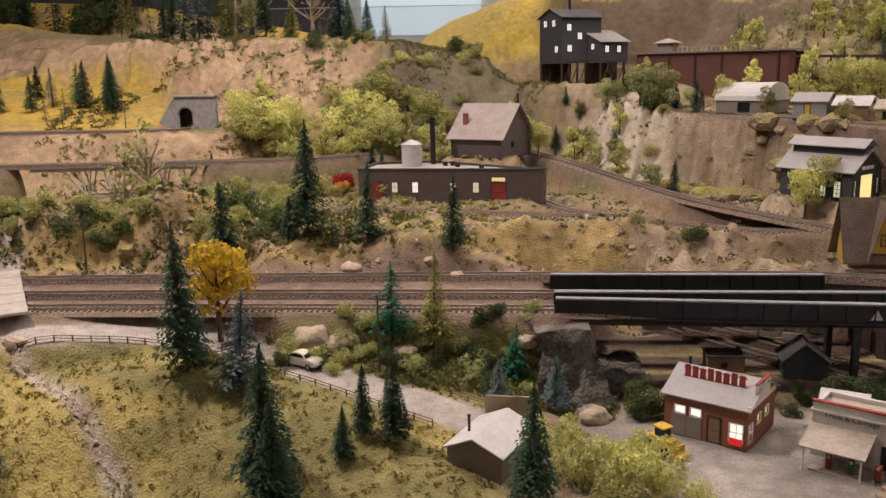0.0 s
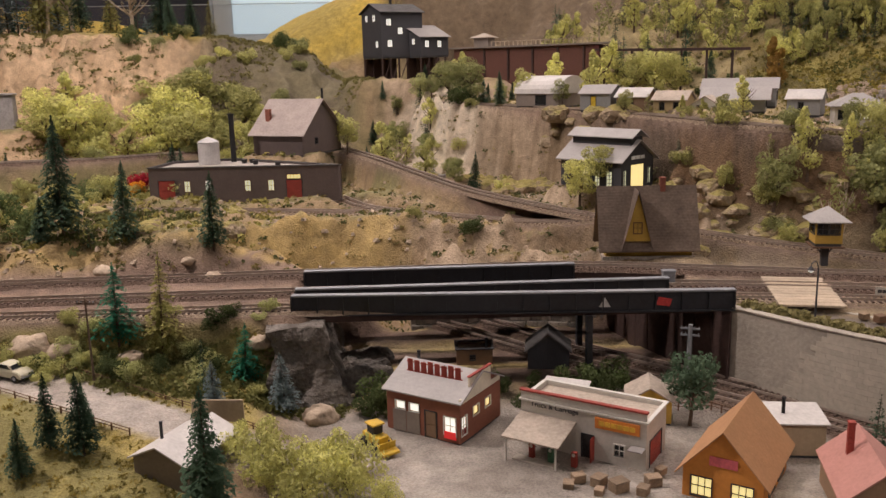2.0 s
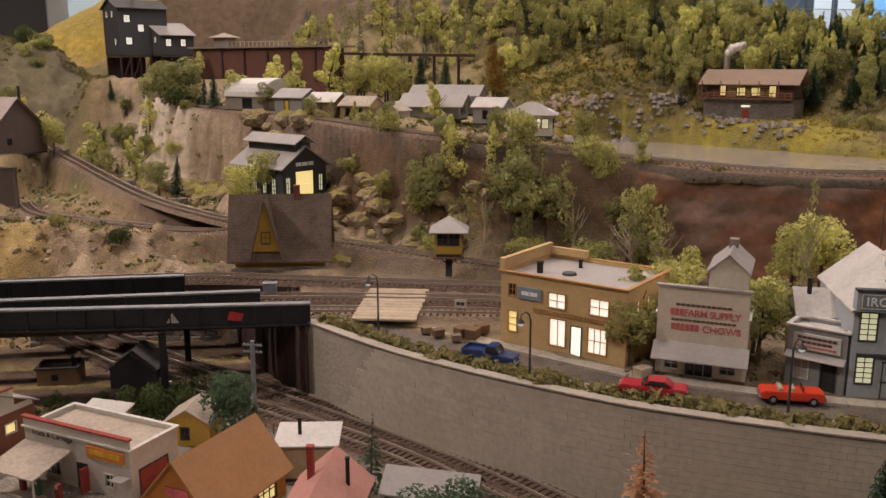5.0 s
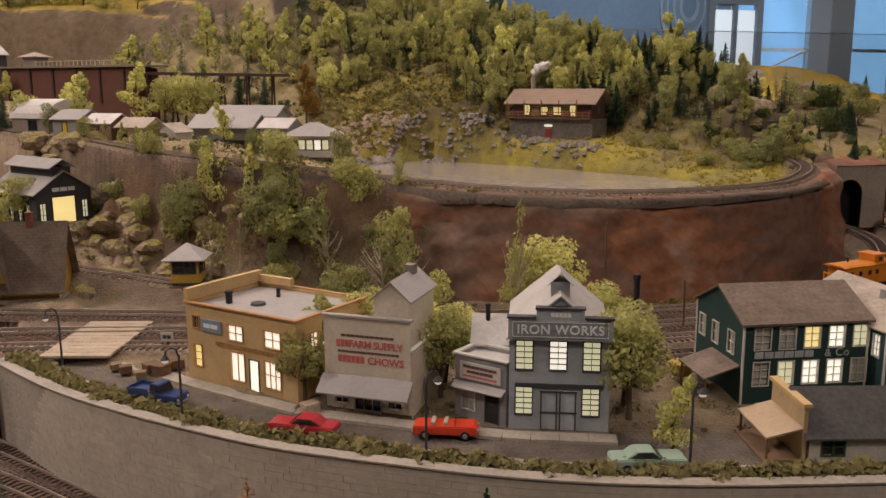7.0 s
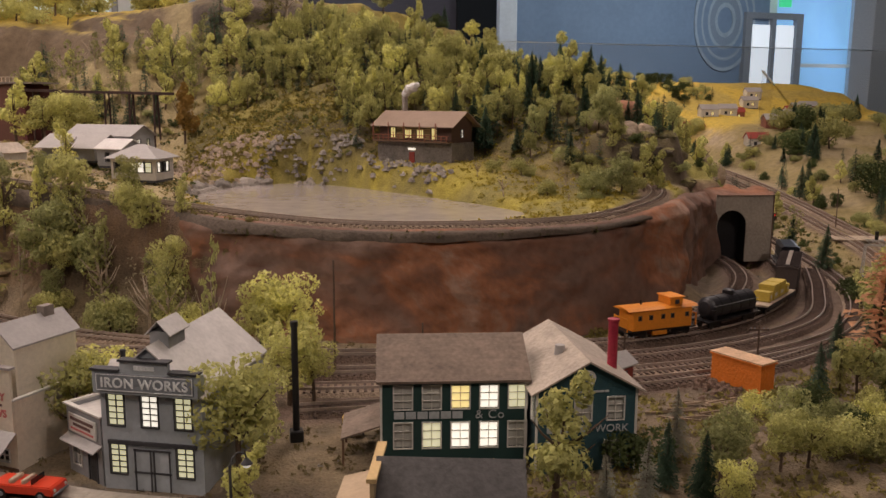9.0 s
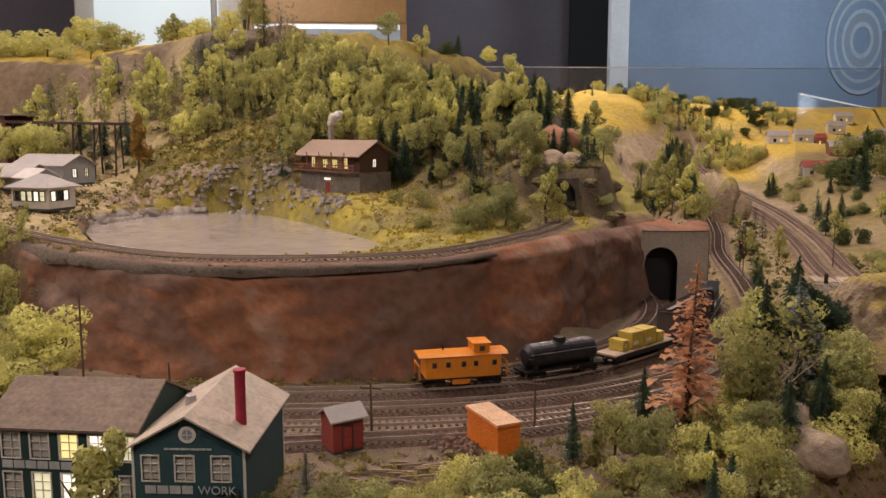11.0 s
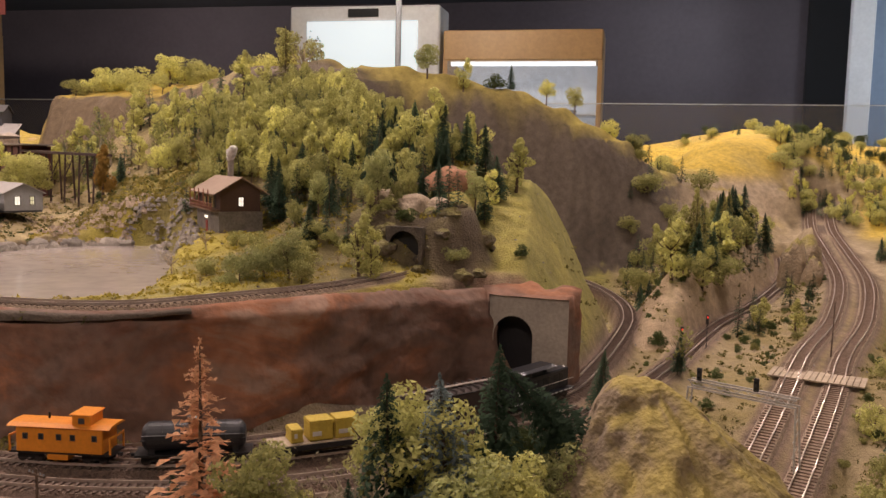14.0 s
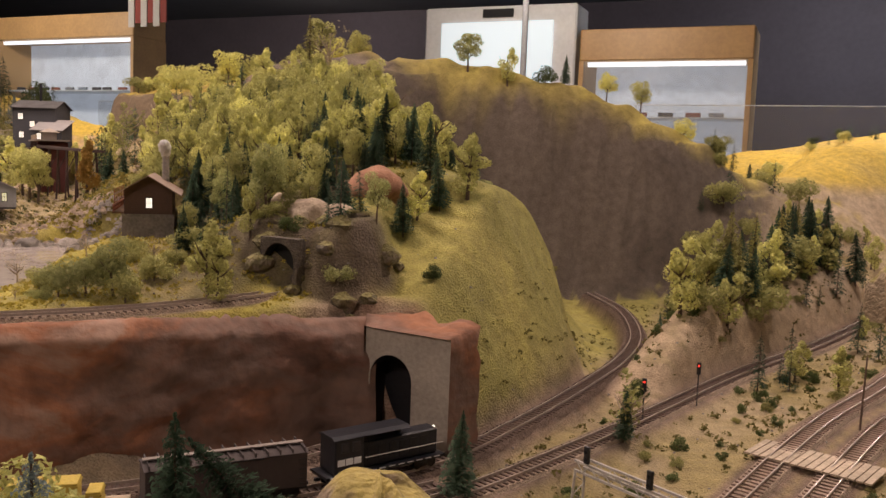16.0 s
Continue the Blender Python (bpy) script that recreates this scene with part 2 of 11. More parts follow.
def vnoise(x, y, f, seed=0):
    """Smooth value noise from -1 to 1."""
    x, y = x * f + seed * 17.3, y * f + seed * 9.1
    i, j = np.floor(x).astype(int), np.floor(y).astype(int)
    u, v = x - i, y - j
    u, v = u * u * (3 - 2 * u), v * v * (3 - 2 * v)
    g = lambda a, b: LATTICE[a % 64, b % 64]
    return 2 * ((g(i, j) * (1 - u) + g(i + 1, j) * u) * (1 - v) + (g(i, j + 1) * (1 - u) + g(i + 1, j + 1) * u) * v) - 1


def sstep(a, b, x):
    t = np.clip((x - a) / (b - a), 0, 1)
    return t * t * (3 - 2 * t)


def inside(pts, x=None, y=None):
    """Signed distance to a closed outline, positive inside."""
    x, y = (X, Y) if x is None else (x, y)
    d, odd = np.full(x.shape, 1e9), np.zeros(x.shape, bool)
    for (ax, ay), (bx, by) in zip(pts, pts[1:] + pts[:1]):
        ex, ey = bx - ax, by - ay
        t = np.clip(((x - ax) * ex + (y - ay) * ey) / (ex * ex + ey * ey + 1e-12), 0, 1)
        d = np.minimum(d, np.hypot(x - ax - t * ex, y - ay - t * ey))
        if ay != by:
            odd ^= ((ay > y) != (by > y)) & (x < ex * (y - ay) / ey + ax)
    return np.where(odd, d, -d)


def along(pts, x=None, y=None):
    """Distance to an open line of (x, y, z) and its height at the nearest place."""
    x, y = (X, Y) if x is None else (x, y)
    d, z = np.full(x.shape, 1e9), np.zeros(x.shape)
    for (ax, ay, az), (bx, by, bz) in zip(pts, pts[1:]):
        ex, ey = bx - ax, by - ay
        t = np.clip(((x - ax) * ex + (y - ay) * ey) / (ex * ex + ey * ey + 1e-12), 0, 1)
        e = np.hypot(x - ax - t * ex, y - ay - t * ey)
        z = np.where(e < d, az + t * (bz - az), z)
        d = np.minimum(d, e)
    return d, z


def spline(pts, step=0.02):
    """Catmull-Rom through points, sampled evenly enough."""
    p = np.array([pts[0], *pts, pts[-1]], float)
    out = []
    for i in range(1, len(p) - 2):
        n = max(2, int(np.linalg.norm(p[i + 1] - p[i]) / step))
        for t in np.arange(n) / n:
            out.append(0.5 * (2 * p[i] + (p[i + 1] - p[i - 1]) * t + (2 * p[i - 1] - 5 * p[i] + 4 * p[i + 1] - p[i + 2]) * t ** 2 + (3 * p[i] - p[i - 1] - 3 * p[i + 1] + p[i + 2]) * t ** 3))
    return [tuple(q) for q in out] + [tuple(map(float, pts[-1]))]


# outlines of the terraces
MEADOW = [(-3.2, 0.3), (-0.02, 0.3), (0.05, 0.74), (0.12, 0.86), (0.10, 0.98), (0.13, 1.1), (-3.2, 1.12)]
MAINLINE = [(-3.2, 1.07), (-0.5, 1.055), (-0.14, 1.05), (0.05, 1.03), (0.15, 0.99), (0.165, 1.32), (-3.2, 1.6)]
FACTORY = [(-3.2, 1.34), (-0.5, 1.32), (-0.25, 1.29), (0.0, 1.27), (0.1, 1.33), (0.2, 1.37), (0.45, 1.315), (0.60, 1.255), (0.75, 1.245), (0.95, 1.25), (1.1, 1.25), (1.1, 3.0), (-3.2, 3.0)]
WALL_LINE = [(0.667, 0.955), (0.735, 0.84), (0.80, 0.757), (0.86, 0.692), (0.927, 0.628), (1.021, 0.561), (1.081, 0.523), (1.153, 0.487), (1.24, 0.455), (1.36, 0.42)]
TOWN = [(0.30, 1.255), (0.43, 1.252), (0.51, 1.235), (0.565, 1.215), (0.62, 1.175), *WALL_LINE, (1.6, 0.40), (1.8, 0.42), (1.97, 0.53), (2.12, 0.72), (2.2, 0.9), (2.24, 1.05), (2.31, 1.25), (2.42, 1.55), (2.53, 1.82), (2.66, 2.15), (2.8, 2.6), (2.8, 3.4), (0.5, 3.4)]
SHELF = [(0.33, 2.25), (0.40, 2.0), (0.5, 1.87), (0.605, 1.755), (0.725, 1.60), (0.785, 1.44), (0.855, 1.295), (0.985, 1.205), (1.12, 1.155), (1.25, 1.05), (1.4, 0.985), (1.55, 0.965), (1.7, 0.975), (1.81, 1.03), (1.915, 1.14), (2.01, 1.262),
         (2.06, 1.325), (2.12, 1.345), (2.18, 1.345), (2.18, 1.5), (2.10, 1.8), (1.95, 2.05), (1.7, 2.35), (1.4, 2.8), (0.3, 2.8)]
CLIFF_LINE = [(1.13, 1.17), (1.18, 1.10), (1.27, 1.03), (1.4, 0.97), (1.55, 0.95), (1.7, 0.96), (1.82, 1.015), (1.93, 1.125), (2.02, 1.24), (2.065, 1.285), (2.095, 1.31)]
POND = [(1.175, 1.34), (1.15, 1.46), (1.19, 1.57), (1.27, 1.655), (1.38, 1.66), (1.46, 1.56), (1.53, 1.43), (1.575, 1.335), (1.635, 1.2), (1.65, 1.11), (1.58, 1.05), (1.46, 1.035), (1.33, 1.10), (1.24, 1.20)]
FIELD = [(-3.2, 2.10), (-0.74, 2.11), (-0.70, 2.2), (-0.79, 2.58), (-1.9, 2.72), (-3.2, 2.9)]

# lines of the roads
HILL_ROAD = spline([(-1.3, 1.06, 1.14), (-0.8, 1.03, 1.138), (-0.56, 1.025, 1.136), (-0.38, 1.04, 1.128), (-0.27, 1.02, 1.115), (-0.157, 0.965, 1.103), (-0.044, 0.90, 1.09), (0.07, 0.845, 1.07), (0.16, 0.80, 1.05), (0.25, 0.78, 1.046)])
TOWN_STREET = spline([(0.69, 0.94, 1.141), (0.76, 0.84, 1.141), (0.83, 0.765, 1.14), (0.92, 0.682, 1.14), (1.03, 0.608, 1.14), (1.13, 0.552, 1.14), (1.24, 0.51, 1.14), (1.36, 0.47, 1.14)])
# lines of the tracks
MAIN_BACK = spline([(-1.6, 1.30, 1.153), (-0.7, 1.25, 1.153), (-0.3, 1.232, 1.153), (0.0, 1.215, 1.153), (0.35, 1.19, 1.153), (0.55, 1.165, 1.153), (0.72, 1.10, 1.153), (0.9, 1.03, 1.153), (1.15, 0.945, 1.153), (1.35, 0.888, 1.153), (1.5, 0.866, 1.153), (1.7, 0.862, 1.153), (1.86, 0.897, 1.153), (2.0, 0.985, 1.153), (2.115, 1.115, 1.154), (2.198, 1.262, 1.156), (2.234, 1.42, 1.16), (2.262, 1.6, 1.166), (2.278, 1.78, 1.172), (2.26, 1.96, 1.176), (2.19, 2.17, 1.18), (2.08, 2.36, 1.18)])
MAIN_MID = spline([(-1.6, 1.20, 1.15), (-0.6, 1.165, 1.15), (0.0, 1.125, 1.15), (0.35, 1.09, 1.15), (0.6, 1.055, 1.15), (0.8, 1.0, 1.15), (1.1, 0.895, 1.15), (1.35, 0.83, 1.15), (1.6, 0.81, 1.15), (1.82, 0.83, 1.15), (2.0, 0.91, 1.15), (2.13, 1.06, 1.152), (2.225, 1.2, 1.155)])
MAIN_FRONT = spline([(-1.6, 1.12, 1.148), (-0.6, 1.10, 1.148), (0.0, 1.055, 1.148), (0.35, 1.02, 1.148), (0.65, 0.985, 1.148), (0.85, 0.93, 1.148), (1.1, 0.84, 1.148), (1.33, 0.785, 1.148), (1.55, 0.765, 1.148), (1.8, 0.775, 1.148), (2.0, 0.85, 1.148), (2.15, 1.0, 1.15), (2.25, 1.2, 1.154), (2.34, 1.46, 1.158), (2.44, 1.80, 1.163), (2.56, 2.1, 1.172), (2.66, 2.42, 1.185), (2.72, 2.8, 1.2)])
SPUR = spline([(1.28, 0.735, 1.146), (1.45, 0.722, 1.146), (1.6, 0.727, 1.146), (1.8, 0.745, 1.146), (1.95, 0.80, 1.147)])
PORTAL_TRACK = spline([(1.75, 0.905, 1.153), (1.9, 0.985, 1.154), (2.03, 1.12, 1.157), (2.09, 1.24, 1.16), (2.112, 1.36, 1.162), (2.11, 1.5, 1.165)])
LOW_A = spline([(0.345, 1.24, 1.058), (0.46, 1.08, 1.057), (0.6, 0.93, 1.055), (0.725, 0.79, 1.052), (0.79, 0.69, 1.05), (0.86, 0.55, 1.048), (0.9, 0.38, 1.047)])
LOW_B = spline([(0.412, 1.235, 1.058), (0.52, 1.09, 1.057), (0.63, 0.97, 1.055), (0.765, 0.80, 1.052), (0.84, 0.69, 1.05), (0.91, 0.55, 1.048), (0.96, 0.38, 1.047)])
UPPER = spline([(0.45, 2.03, 1.352), (0.6, 1.80, 1.348), (0.745, 1.535, 1.342), (0.86, 1.325, 1.332), (1.01, 1.235, 1.318), (1.15, 1.16, 1.302), (1.28, 1.075, 1.292), (1.4, 1.015, 1.287), (1.55, 0.992, 1.286), (1.7, 1.005, 1.288), (1.80, 1.06, 1.294), (1.89, 1.16, 1.297), (1.95, 1.28, 1.30), (1.97, 1.4, 1.302)])
CURVE_A = spline([(0.16, 2.15, 1.262), (0.22, 1.98, 1.255), (0.29, 1.82, 1.246), (0.35, 1.70, 1.232), (0.437, 1.545, 1.213), (0.519, 1.418, 1.204), (0.62, 1.318, 1.192), (0.76, 1.235, 1.175), (0.90, 1.15, 1.161), (1.03, 1.05, 1.155), (1.14, 0.985, 1.154)])
CURVE_B = spline([(0.20, 1.72, 1.184), (0.26, 1.59, 1.18), (0.40, 1.487, 1.176), (0.52, 1.372, 1.18), (0.62, 1.318, 1.191)])
FACTORY_TRACK = spline([(-0.5, 1.66, 1.188), (-0.2, 1.645, 1.186), (0.05, 1.60, 1.182), (0.25, 1.54, 1.18), (0.40, 1.487, 1.176)])
OUTER_LINES = [spline([(2.18 + o, 0.60, 1.066), (2.27 + o, 0.90, 1.072), (2.355 + o, 1.13, 1.102), (2.440 + o, 1.37, 1.148), (2.505 + o, 1.59, 1.164), (2.605 + o, 1.87, 1.178), (2.70 + o, 2.25, 1.206), (2.745 + o, 2.62, 1.236), (2.78 + o, 3.0, 1.28), (2.85 + o, 3.4, 1.34)]) for o in (0.052, 0.114)]
LEFT_TRACK = spline([(-1.9, 1.84, 1.262), (-0.95, 1.86, 1.262), (-0.55, 1.87, 1.262), (-0.3, 1.92, 1.26), (-0.1, 2.05, 1.258), (0.1, 2.15, 1.26)])
TUNNEL_TRACK = spline([(-1.9, 2.10, 1.318), (-1.1, 2.12, 1.318), (-0.8, 2.14, 1.316), (-0.67, 2.18, 1.315), (-0.62, 2.3, 1.315)])
TRACKS = [MAIN_BACK, MAIN_MID, MAIN_FRONT, SPUR, PORTAL_TRACK, LOW_A, LOW_B, UPPER, CURVE_A, CURVE_B, FACTORY_TRACK, *OUTER_LINES, LEFT_TRACK, TUNNEL_TRACK]


def lay(Z, mask, h):
    return Z * (1 - mask) + h * mask


def ridge(Z, pts, width, power=1.0, keep=1.0):
    d, zr = along(pts)
    f = (1 - sstep(0, 1, d / width)) ** power * keep
    return np.maximum(Z, Z + (zr - Z) * f)


Z = 1.046 + 0.004 * vnoise(X, Y, 6)
Z = lay(Z, sstep(2.1, 2.4, X), 1.066 + 0.082 * sstep(1.05, 1.45, Y) + 0.10 * sstep(1.6, 3.0, Y))
Z = lay(Z, sstep(-0.05, 0.05, inside(MEADOW)), 1.052 + 0.17 * np.clip(Y - 0.72, -0.2, 0.4) + 0.012 * vnoise(X, Y, 5, 2))
Z += 0.03 * np.exp(-(((X + 0.33) / 0.14) ** 2 + ((Y - 0.93) / 0.07) ** 2)) + 0.02 * np.exp(-(((X + 0.1) / 0.1) ** 2 + ((Y - 0.80) / 0.06) ** 2))
Z -= 0.035 * sstep(0.87, 0.78, Y + 0.02 * vnoise(X, Y, 6, 61)) * sstep(-0.52, -0.42, X) * sstep(0.02, -0.16, X)
Z = lay(Z, sstep(-0.02, 0.025, inside(MAINLINE)), 1.147)
far_left = 1.187 + 0.09 * sstep(1.85, 2.5, Y) + 0.04 * sstep(-0.3, -0.9, X) + 0.014 * vnoise(X, Y, 7, 3)
Z = lay(Z, sstep(-0.05, 0.06, inside(FACTORY)), far_left)
Z += 0.028 * np.exp(-(((X + 0.03) / 0.10) ** 2 + ((Y - 1.285) / 0.04) ** 2)) + 0.02 * np.exp(-(((X + 0.45) / 0.15) ** 2 + ((Y - 1.40) / 0.06) ** 2))
town = inside(TOWN)
Z = np.where(X > 0.3, np.maximum(Z, lay(Z, sstep(0.016 - 0.121 * sstep(1.9, 2.2, X), 0.028, town), 1.143 + 0.03 * sstep(2.15, 2.6, Y))), Z)
Z = lay(Z, sstep(-0.10, 0.08, inside([(-3.2, 1.72), (-0.55, 1.76), (-0.50, 1.9), (-0.6, 2.06), (-3.2, 2.02)])), 1.12 + 0.02 * vnoise(X, Y, 8, 4))
Z = lay(Z, sstep(-0.06, 0.06, inside([(-3.2, 2.06), (-0.9, 2.08), (-0.5, 2.1), (-0.38, 2.2), (-0.3, 2.7), (-3.2, 2.7)])), 1.313 + 0.19 * np.clip(Y - 2.17, 0, 1) * sstep(-0.7, -0.85, X))
lobe_at = sstep(1.12, 1.18, X) * sstep(1.64, 1.40, X) * sstep(1.66, 1.72, Y) * sstep(2.02, 1.92, Y)
rough = 0.5 * vnoise(X, Y, 9, 5) + 0.3 * vnoise(X, Y, 21, 6) + 0.2 * vnoise(X, Y, 45, 7)
Z = ridge(Z, [(-2.6, 3.0, 1.64), (-1.5, 3.05, 1.60), (-0.95, 2.75, 1.56), (-0.5, 2.62, 1.552), (-0.12, 2.6, 1.535), (0.05, 2.58, 1.50)], 0.46 + 0.06 * rough)
Z = ridge(Z, [(-2.6, 3.6, 1.80), (-1.2, 3.5, 1.72), (-0.6, 3.3, 1.62), (-0.35, 3.2, 1.57)], 0.7)
Z = ridge(Z, [(0.12, 3.55, 1.66), (0.26, 3.3, 1.70), (0.6, 3.15, 1.74), (1.0, 3.1, 1.74)], 0.62 + 0.05 * rough)
Z = lay(Z, sstep(-0.03, 0.03, inside([(-1.9, 2.11), (-0.72, 2.11), (-0.70, 2.2), (-0.80, 2.58), (-1.9, 2.72)]) + 0.015 * rough), 1.314 + 0.25 * np.clip(Y - 2.14, 0, 0.6) + 0.006 * vnoise(X, Y, 6, 63))
shelf_z = 1.352 - 0.062 * sstep(0.78, 1.28, X) - 0.006 * sstep(1.2, 1.3, X) * sstep(1.9, 1.75, X) + 0.02 * sstep(1.5, 1.75, Y) * sstep(1.2, 1.3, X) + 0.004 * vnoise(X, Y, 9, 8)
edge = inside(SHELF) + 0.02 * rough * sstep(1.15, 0.9, X)
soft = 0.085 - 0.045 * sstep(0.3, 0.36, X) * sstep(0.66, 0.58, X) - 0.07 * sstep(1.1, 1.24, X) + 0.07 * sstep(2.02, 2.08, X) * sstep(1.31, 1.42, Y)
MASK_SHELF = sstep(-soft, soft * 0.6, edge)
Z = lay(Z, MASK_SHELF, shelf_z)
Z = lay(Z, sstep(-0.06, 0.05, inside([(0.24, 2.16), (0.6, 2.1), (1.0, 2.06), (1.1, 2.7), (0.15, 2.75)])), 1.405)
# forested hill, its saddle, the plateau over the brown bluff, the rim behind
d_main, _ = along(MAIN_BACK[::2])
HILL = [(0.95, 2.72, 1.68), (1.2, 2.5, 1.69), (1.42, 2.24, 1.635), (1.62, 1.95, 1.56), (1.80, 1.74, 1.50), (1.93, 1.58, 1.44), (2.0, 1.45, 1.38), (2.06, 1.36, 1.30)]
ON_HILL = np.maximum(sstep(-0.005, 0.05, edge), sstep(1.325, 1.36, Y) * sstep(2.03, 2.06, X) * sstep(2.25, 2.15, X))
Z = ridge(Z, HILL, 0.50 + 0.07 * rough + 0.12 * sstep(1.7, 1.2, X), 1.0, ON_HILL)
Z = ridge(Z, [(1.93, 1.64, 1.47), (2.09, 1.66, 1.43), (2.13, 1.57, 1.39), (2.155, 1.47, 1.345), (2.17, 1.385, 1.31), (2.16, 1.33, 1.29)], 0.17 + 0.02 * rough, 0.9, sstep(0.010, 0.034, d_main) * (X < np.interp(Y, [1.25, 1.42, 1.6, 1.78], [2.195, 2.234, 2.262, 2.278])) * sstep(1.325, 1.34, Y))
Z = lay(Z, sstep(-0.004, 0.008, inside([(2.168, 1.298), (2.186, 1.300), (2.202, 1.36), (2.19, 1.42), (2.16, 1.40)])), np.maximum(Z, 1.275 + 0.35 * (Y - 1.30) - 1.2 * np.clip(X - 2.175, 0, 1)))
east = sstep(1.92, 1.98, X) * sstep(1.31, 1.335, Y) * sstep(2.1, 1.9, Y) * (X < np.interp(Y, [1.25, 1.42, 1.6, 1.78, 1.96], [2.198, 2.234, 2.262, 2.278, 2.26]) + 0.01)
Z = lay(Z, east, np.minimum(Z, 1.170 + 1.75 * np.clip(d_main - 0.022, 0, 1) + 0.006 * rough))
ADIT = [(1.85, 1.36), (1.90, 1.33), (1.96, 1.325), (2.03, 1.33), (2.07, 1.38), (2.02, 1.5), (1.88, 1.48)]
Z = lay(Z, sstep(-0.006, 0.024, inside(ADIT) + 0.012 * rough), np.maximum(Z, 1.372 + 0.25 * np.clip(Y - 1.32, 0, 0.2) + 0.008 * rough))
Z = ridge(Z, [(1.27, 2.50, 1.725), (1.40, 2.52, 1.75)], 0.21 + 0.03 * rough, 0.8)
Z = ridge(Z, [(0.9, 2.80, 1.70), (1.1, 2.72, 1.715), (1.3, 2.60, 1.73)], 0.28 + 0.03 * rough, 0.7)
Z = ridge(Z, [(1.22, 1.86, 1.41), (1.32, 1.75, 1.385), (1.40, 1.72, 1.36)], 0.13 + 0.03 * rough)
Z = ridge(Z, [(1.50, 1.50, 1.326), (1.64, 1.42, 1.33), (1.74, 1.3, 1.318), (1.80, 1.18, 1.302)], 0.19)
BLUFF = [(0.42, 2.62), (0.7, 2.56), (0.95, 2.52), (1.1, 2.6), (1.1, 3.4), (0.42, 3.4)]
Z = lay(Z, sstep(-0.09, 0.01, inside(BLUFF) + 0.02 * rough), np.maximum(Z, 1.625 + 0.24 * np.clip(Y - 2.55, 0, 0.35) + 0.02 * vnoise(X, Y, 3, 9)))
RIM = [(1.25, 2.55, 1.71), (1.6, 2.5, 1.725), (1.85, 2.58, 1.69), (2.05, 2.68, 1.632), (2.22, 2.78, 1.54), (2.35, 2.9, 1.44)]
Z = ridge(Z, RIM, 0.24 + 0.03 * rough, 0.8)
Z = ridge(Z, [(2.34, 1.70, 1.20), (2.37, 1.84, 1.265), (2.41, 1.99, 1.285), (2.48, 2.2, 1.27), (2.56, 2.45, 1.29)], 0.105 + 0.02 * rough)
Z = ridge(Z, [(2.30, 1.35, 1.162), (2.36, 1.6, 1.166), (2.48, 1.86, 1.168)], 0.03)
Z = ridge(Z, [(2.735, 2.46, 1.27), (2.78, 2.6, 1.33), (2.83, 2.85, 1.36)], 0.09 + 0.02 * rough)
Z = lay(Z, sstep(2.95, 3.5, Y) * sstep(1.9, 2.4, X), np.maximum(Z, 1.36 + 0.02 * vnoise(X, Y, 3, 11)))
Z = ridge(Z, [(2.35, 4.2, 1.56), (2.75, 4.2, 1.64), (3.05, 4.35, 1.60), (3.6, 4.4, 1.56), (4.4, 4.4, 1.56)], 0.95 + 0.1 * rough)
Z = ridge(Z, [(2.70, 3.5, 1.50), (2.86, 3.75, 1.57), (2.85, 4.1, 1.62)], 0.42 + 0.05 * rough)
Z = ridge(Z, [(2.48, 3.12, 1.46), (2.60, 3.38, 1.555), (2.78, 3.75, 1.60)], 0.36 + 0.05 * rough)
Z = lay(Z, sstep(2.86, 3.1, X - 0.18 * (Y - 2.0)), np.maximum(Z, 1.22 + 0.16 * sstep(2.0, 3.2, Y) + 0.03 * vnoise(X, Y, 4, 12)))
Z = lay(Z, sstep(-0.04, 0.015, inside([(1.495, 1.555), (1.62, 1.405), (1.69, 1.46), (1.57, 1.61)])), 1.336)
ledge = (1 - sstep(0.2, 0.3, along(RIM)[0])) * (X > 1.5)
Z += ledge * (0.007 * np.sin(Z * 130 + 6 * vnoise(X, Y, 3, 81)) + 0.010 * vnoise(X, Y, 9, 82) + 0.005 * vnoise(X, Y, 24, 83))
# crags on the steep ground, lumps on the left land
g0, g1 = np.gradient(Z, GY, GX)
crag = 0.6 - 1.6 * np.abs(vnoise(X, Y, 17, 41)) + 0.45 * (0.6 - 1.6 * np.abs(vnoise(X, Y, 37, 42))) + 0.25 * vnoise(X, Y, 70, 43)
wild = sstep(0.25, 0.75, np.hypot(g0, g1)) * sstep(1.2, 1.3, Y) * (1 - sstep(1.15, 1.2, X) * sstep(2.3, 2.2, X)) * sstep(3.2, 2.9, Y)
Z += 0.022 * crag * wild * sstep(0.28, 0.36, X) * sstep(0.85, 0.75, X) * sstep(2.1, 2.0, Y)
Z += 0.017 * crag * wild * sstep(1.2, 1.0, X) + 0.008 * crag * wild * sstep(2.25, 2.4, X)
strata = sstep(0.2, 0.5, np.hypot(g0, g1)) * sstep(0.0, -0.2, X) * sstep(2.15, 2.25, Y) * sstep(2.9, 2.7, Y)
Z += strata * (0.014 * np.sin(Z * 150 + 5 * vnoise(X, Y, 5, 71)) + 0.006 * np.sin(Z * 420 + 4 * vnoise(X, Y, 9, 72)) + 0.014 * crag)
Z += 0.009 * crag * sstep(0.25, 0.1, X) * sstep(1.28, 1.34, Y) * sstep(1.85, 1.7, Y)
Z += 0.05 * np.exp(-(((X + 0.44) / 0.07) ** 2 + ((Y - 1.39) / 0.04) ** 2)) + 0.03 * np.exp(-(((X + 0.62) / 0.08) ** 2 + ((Y - 1.36) / 0.03) ** 2))
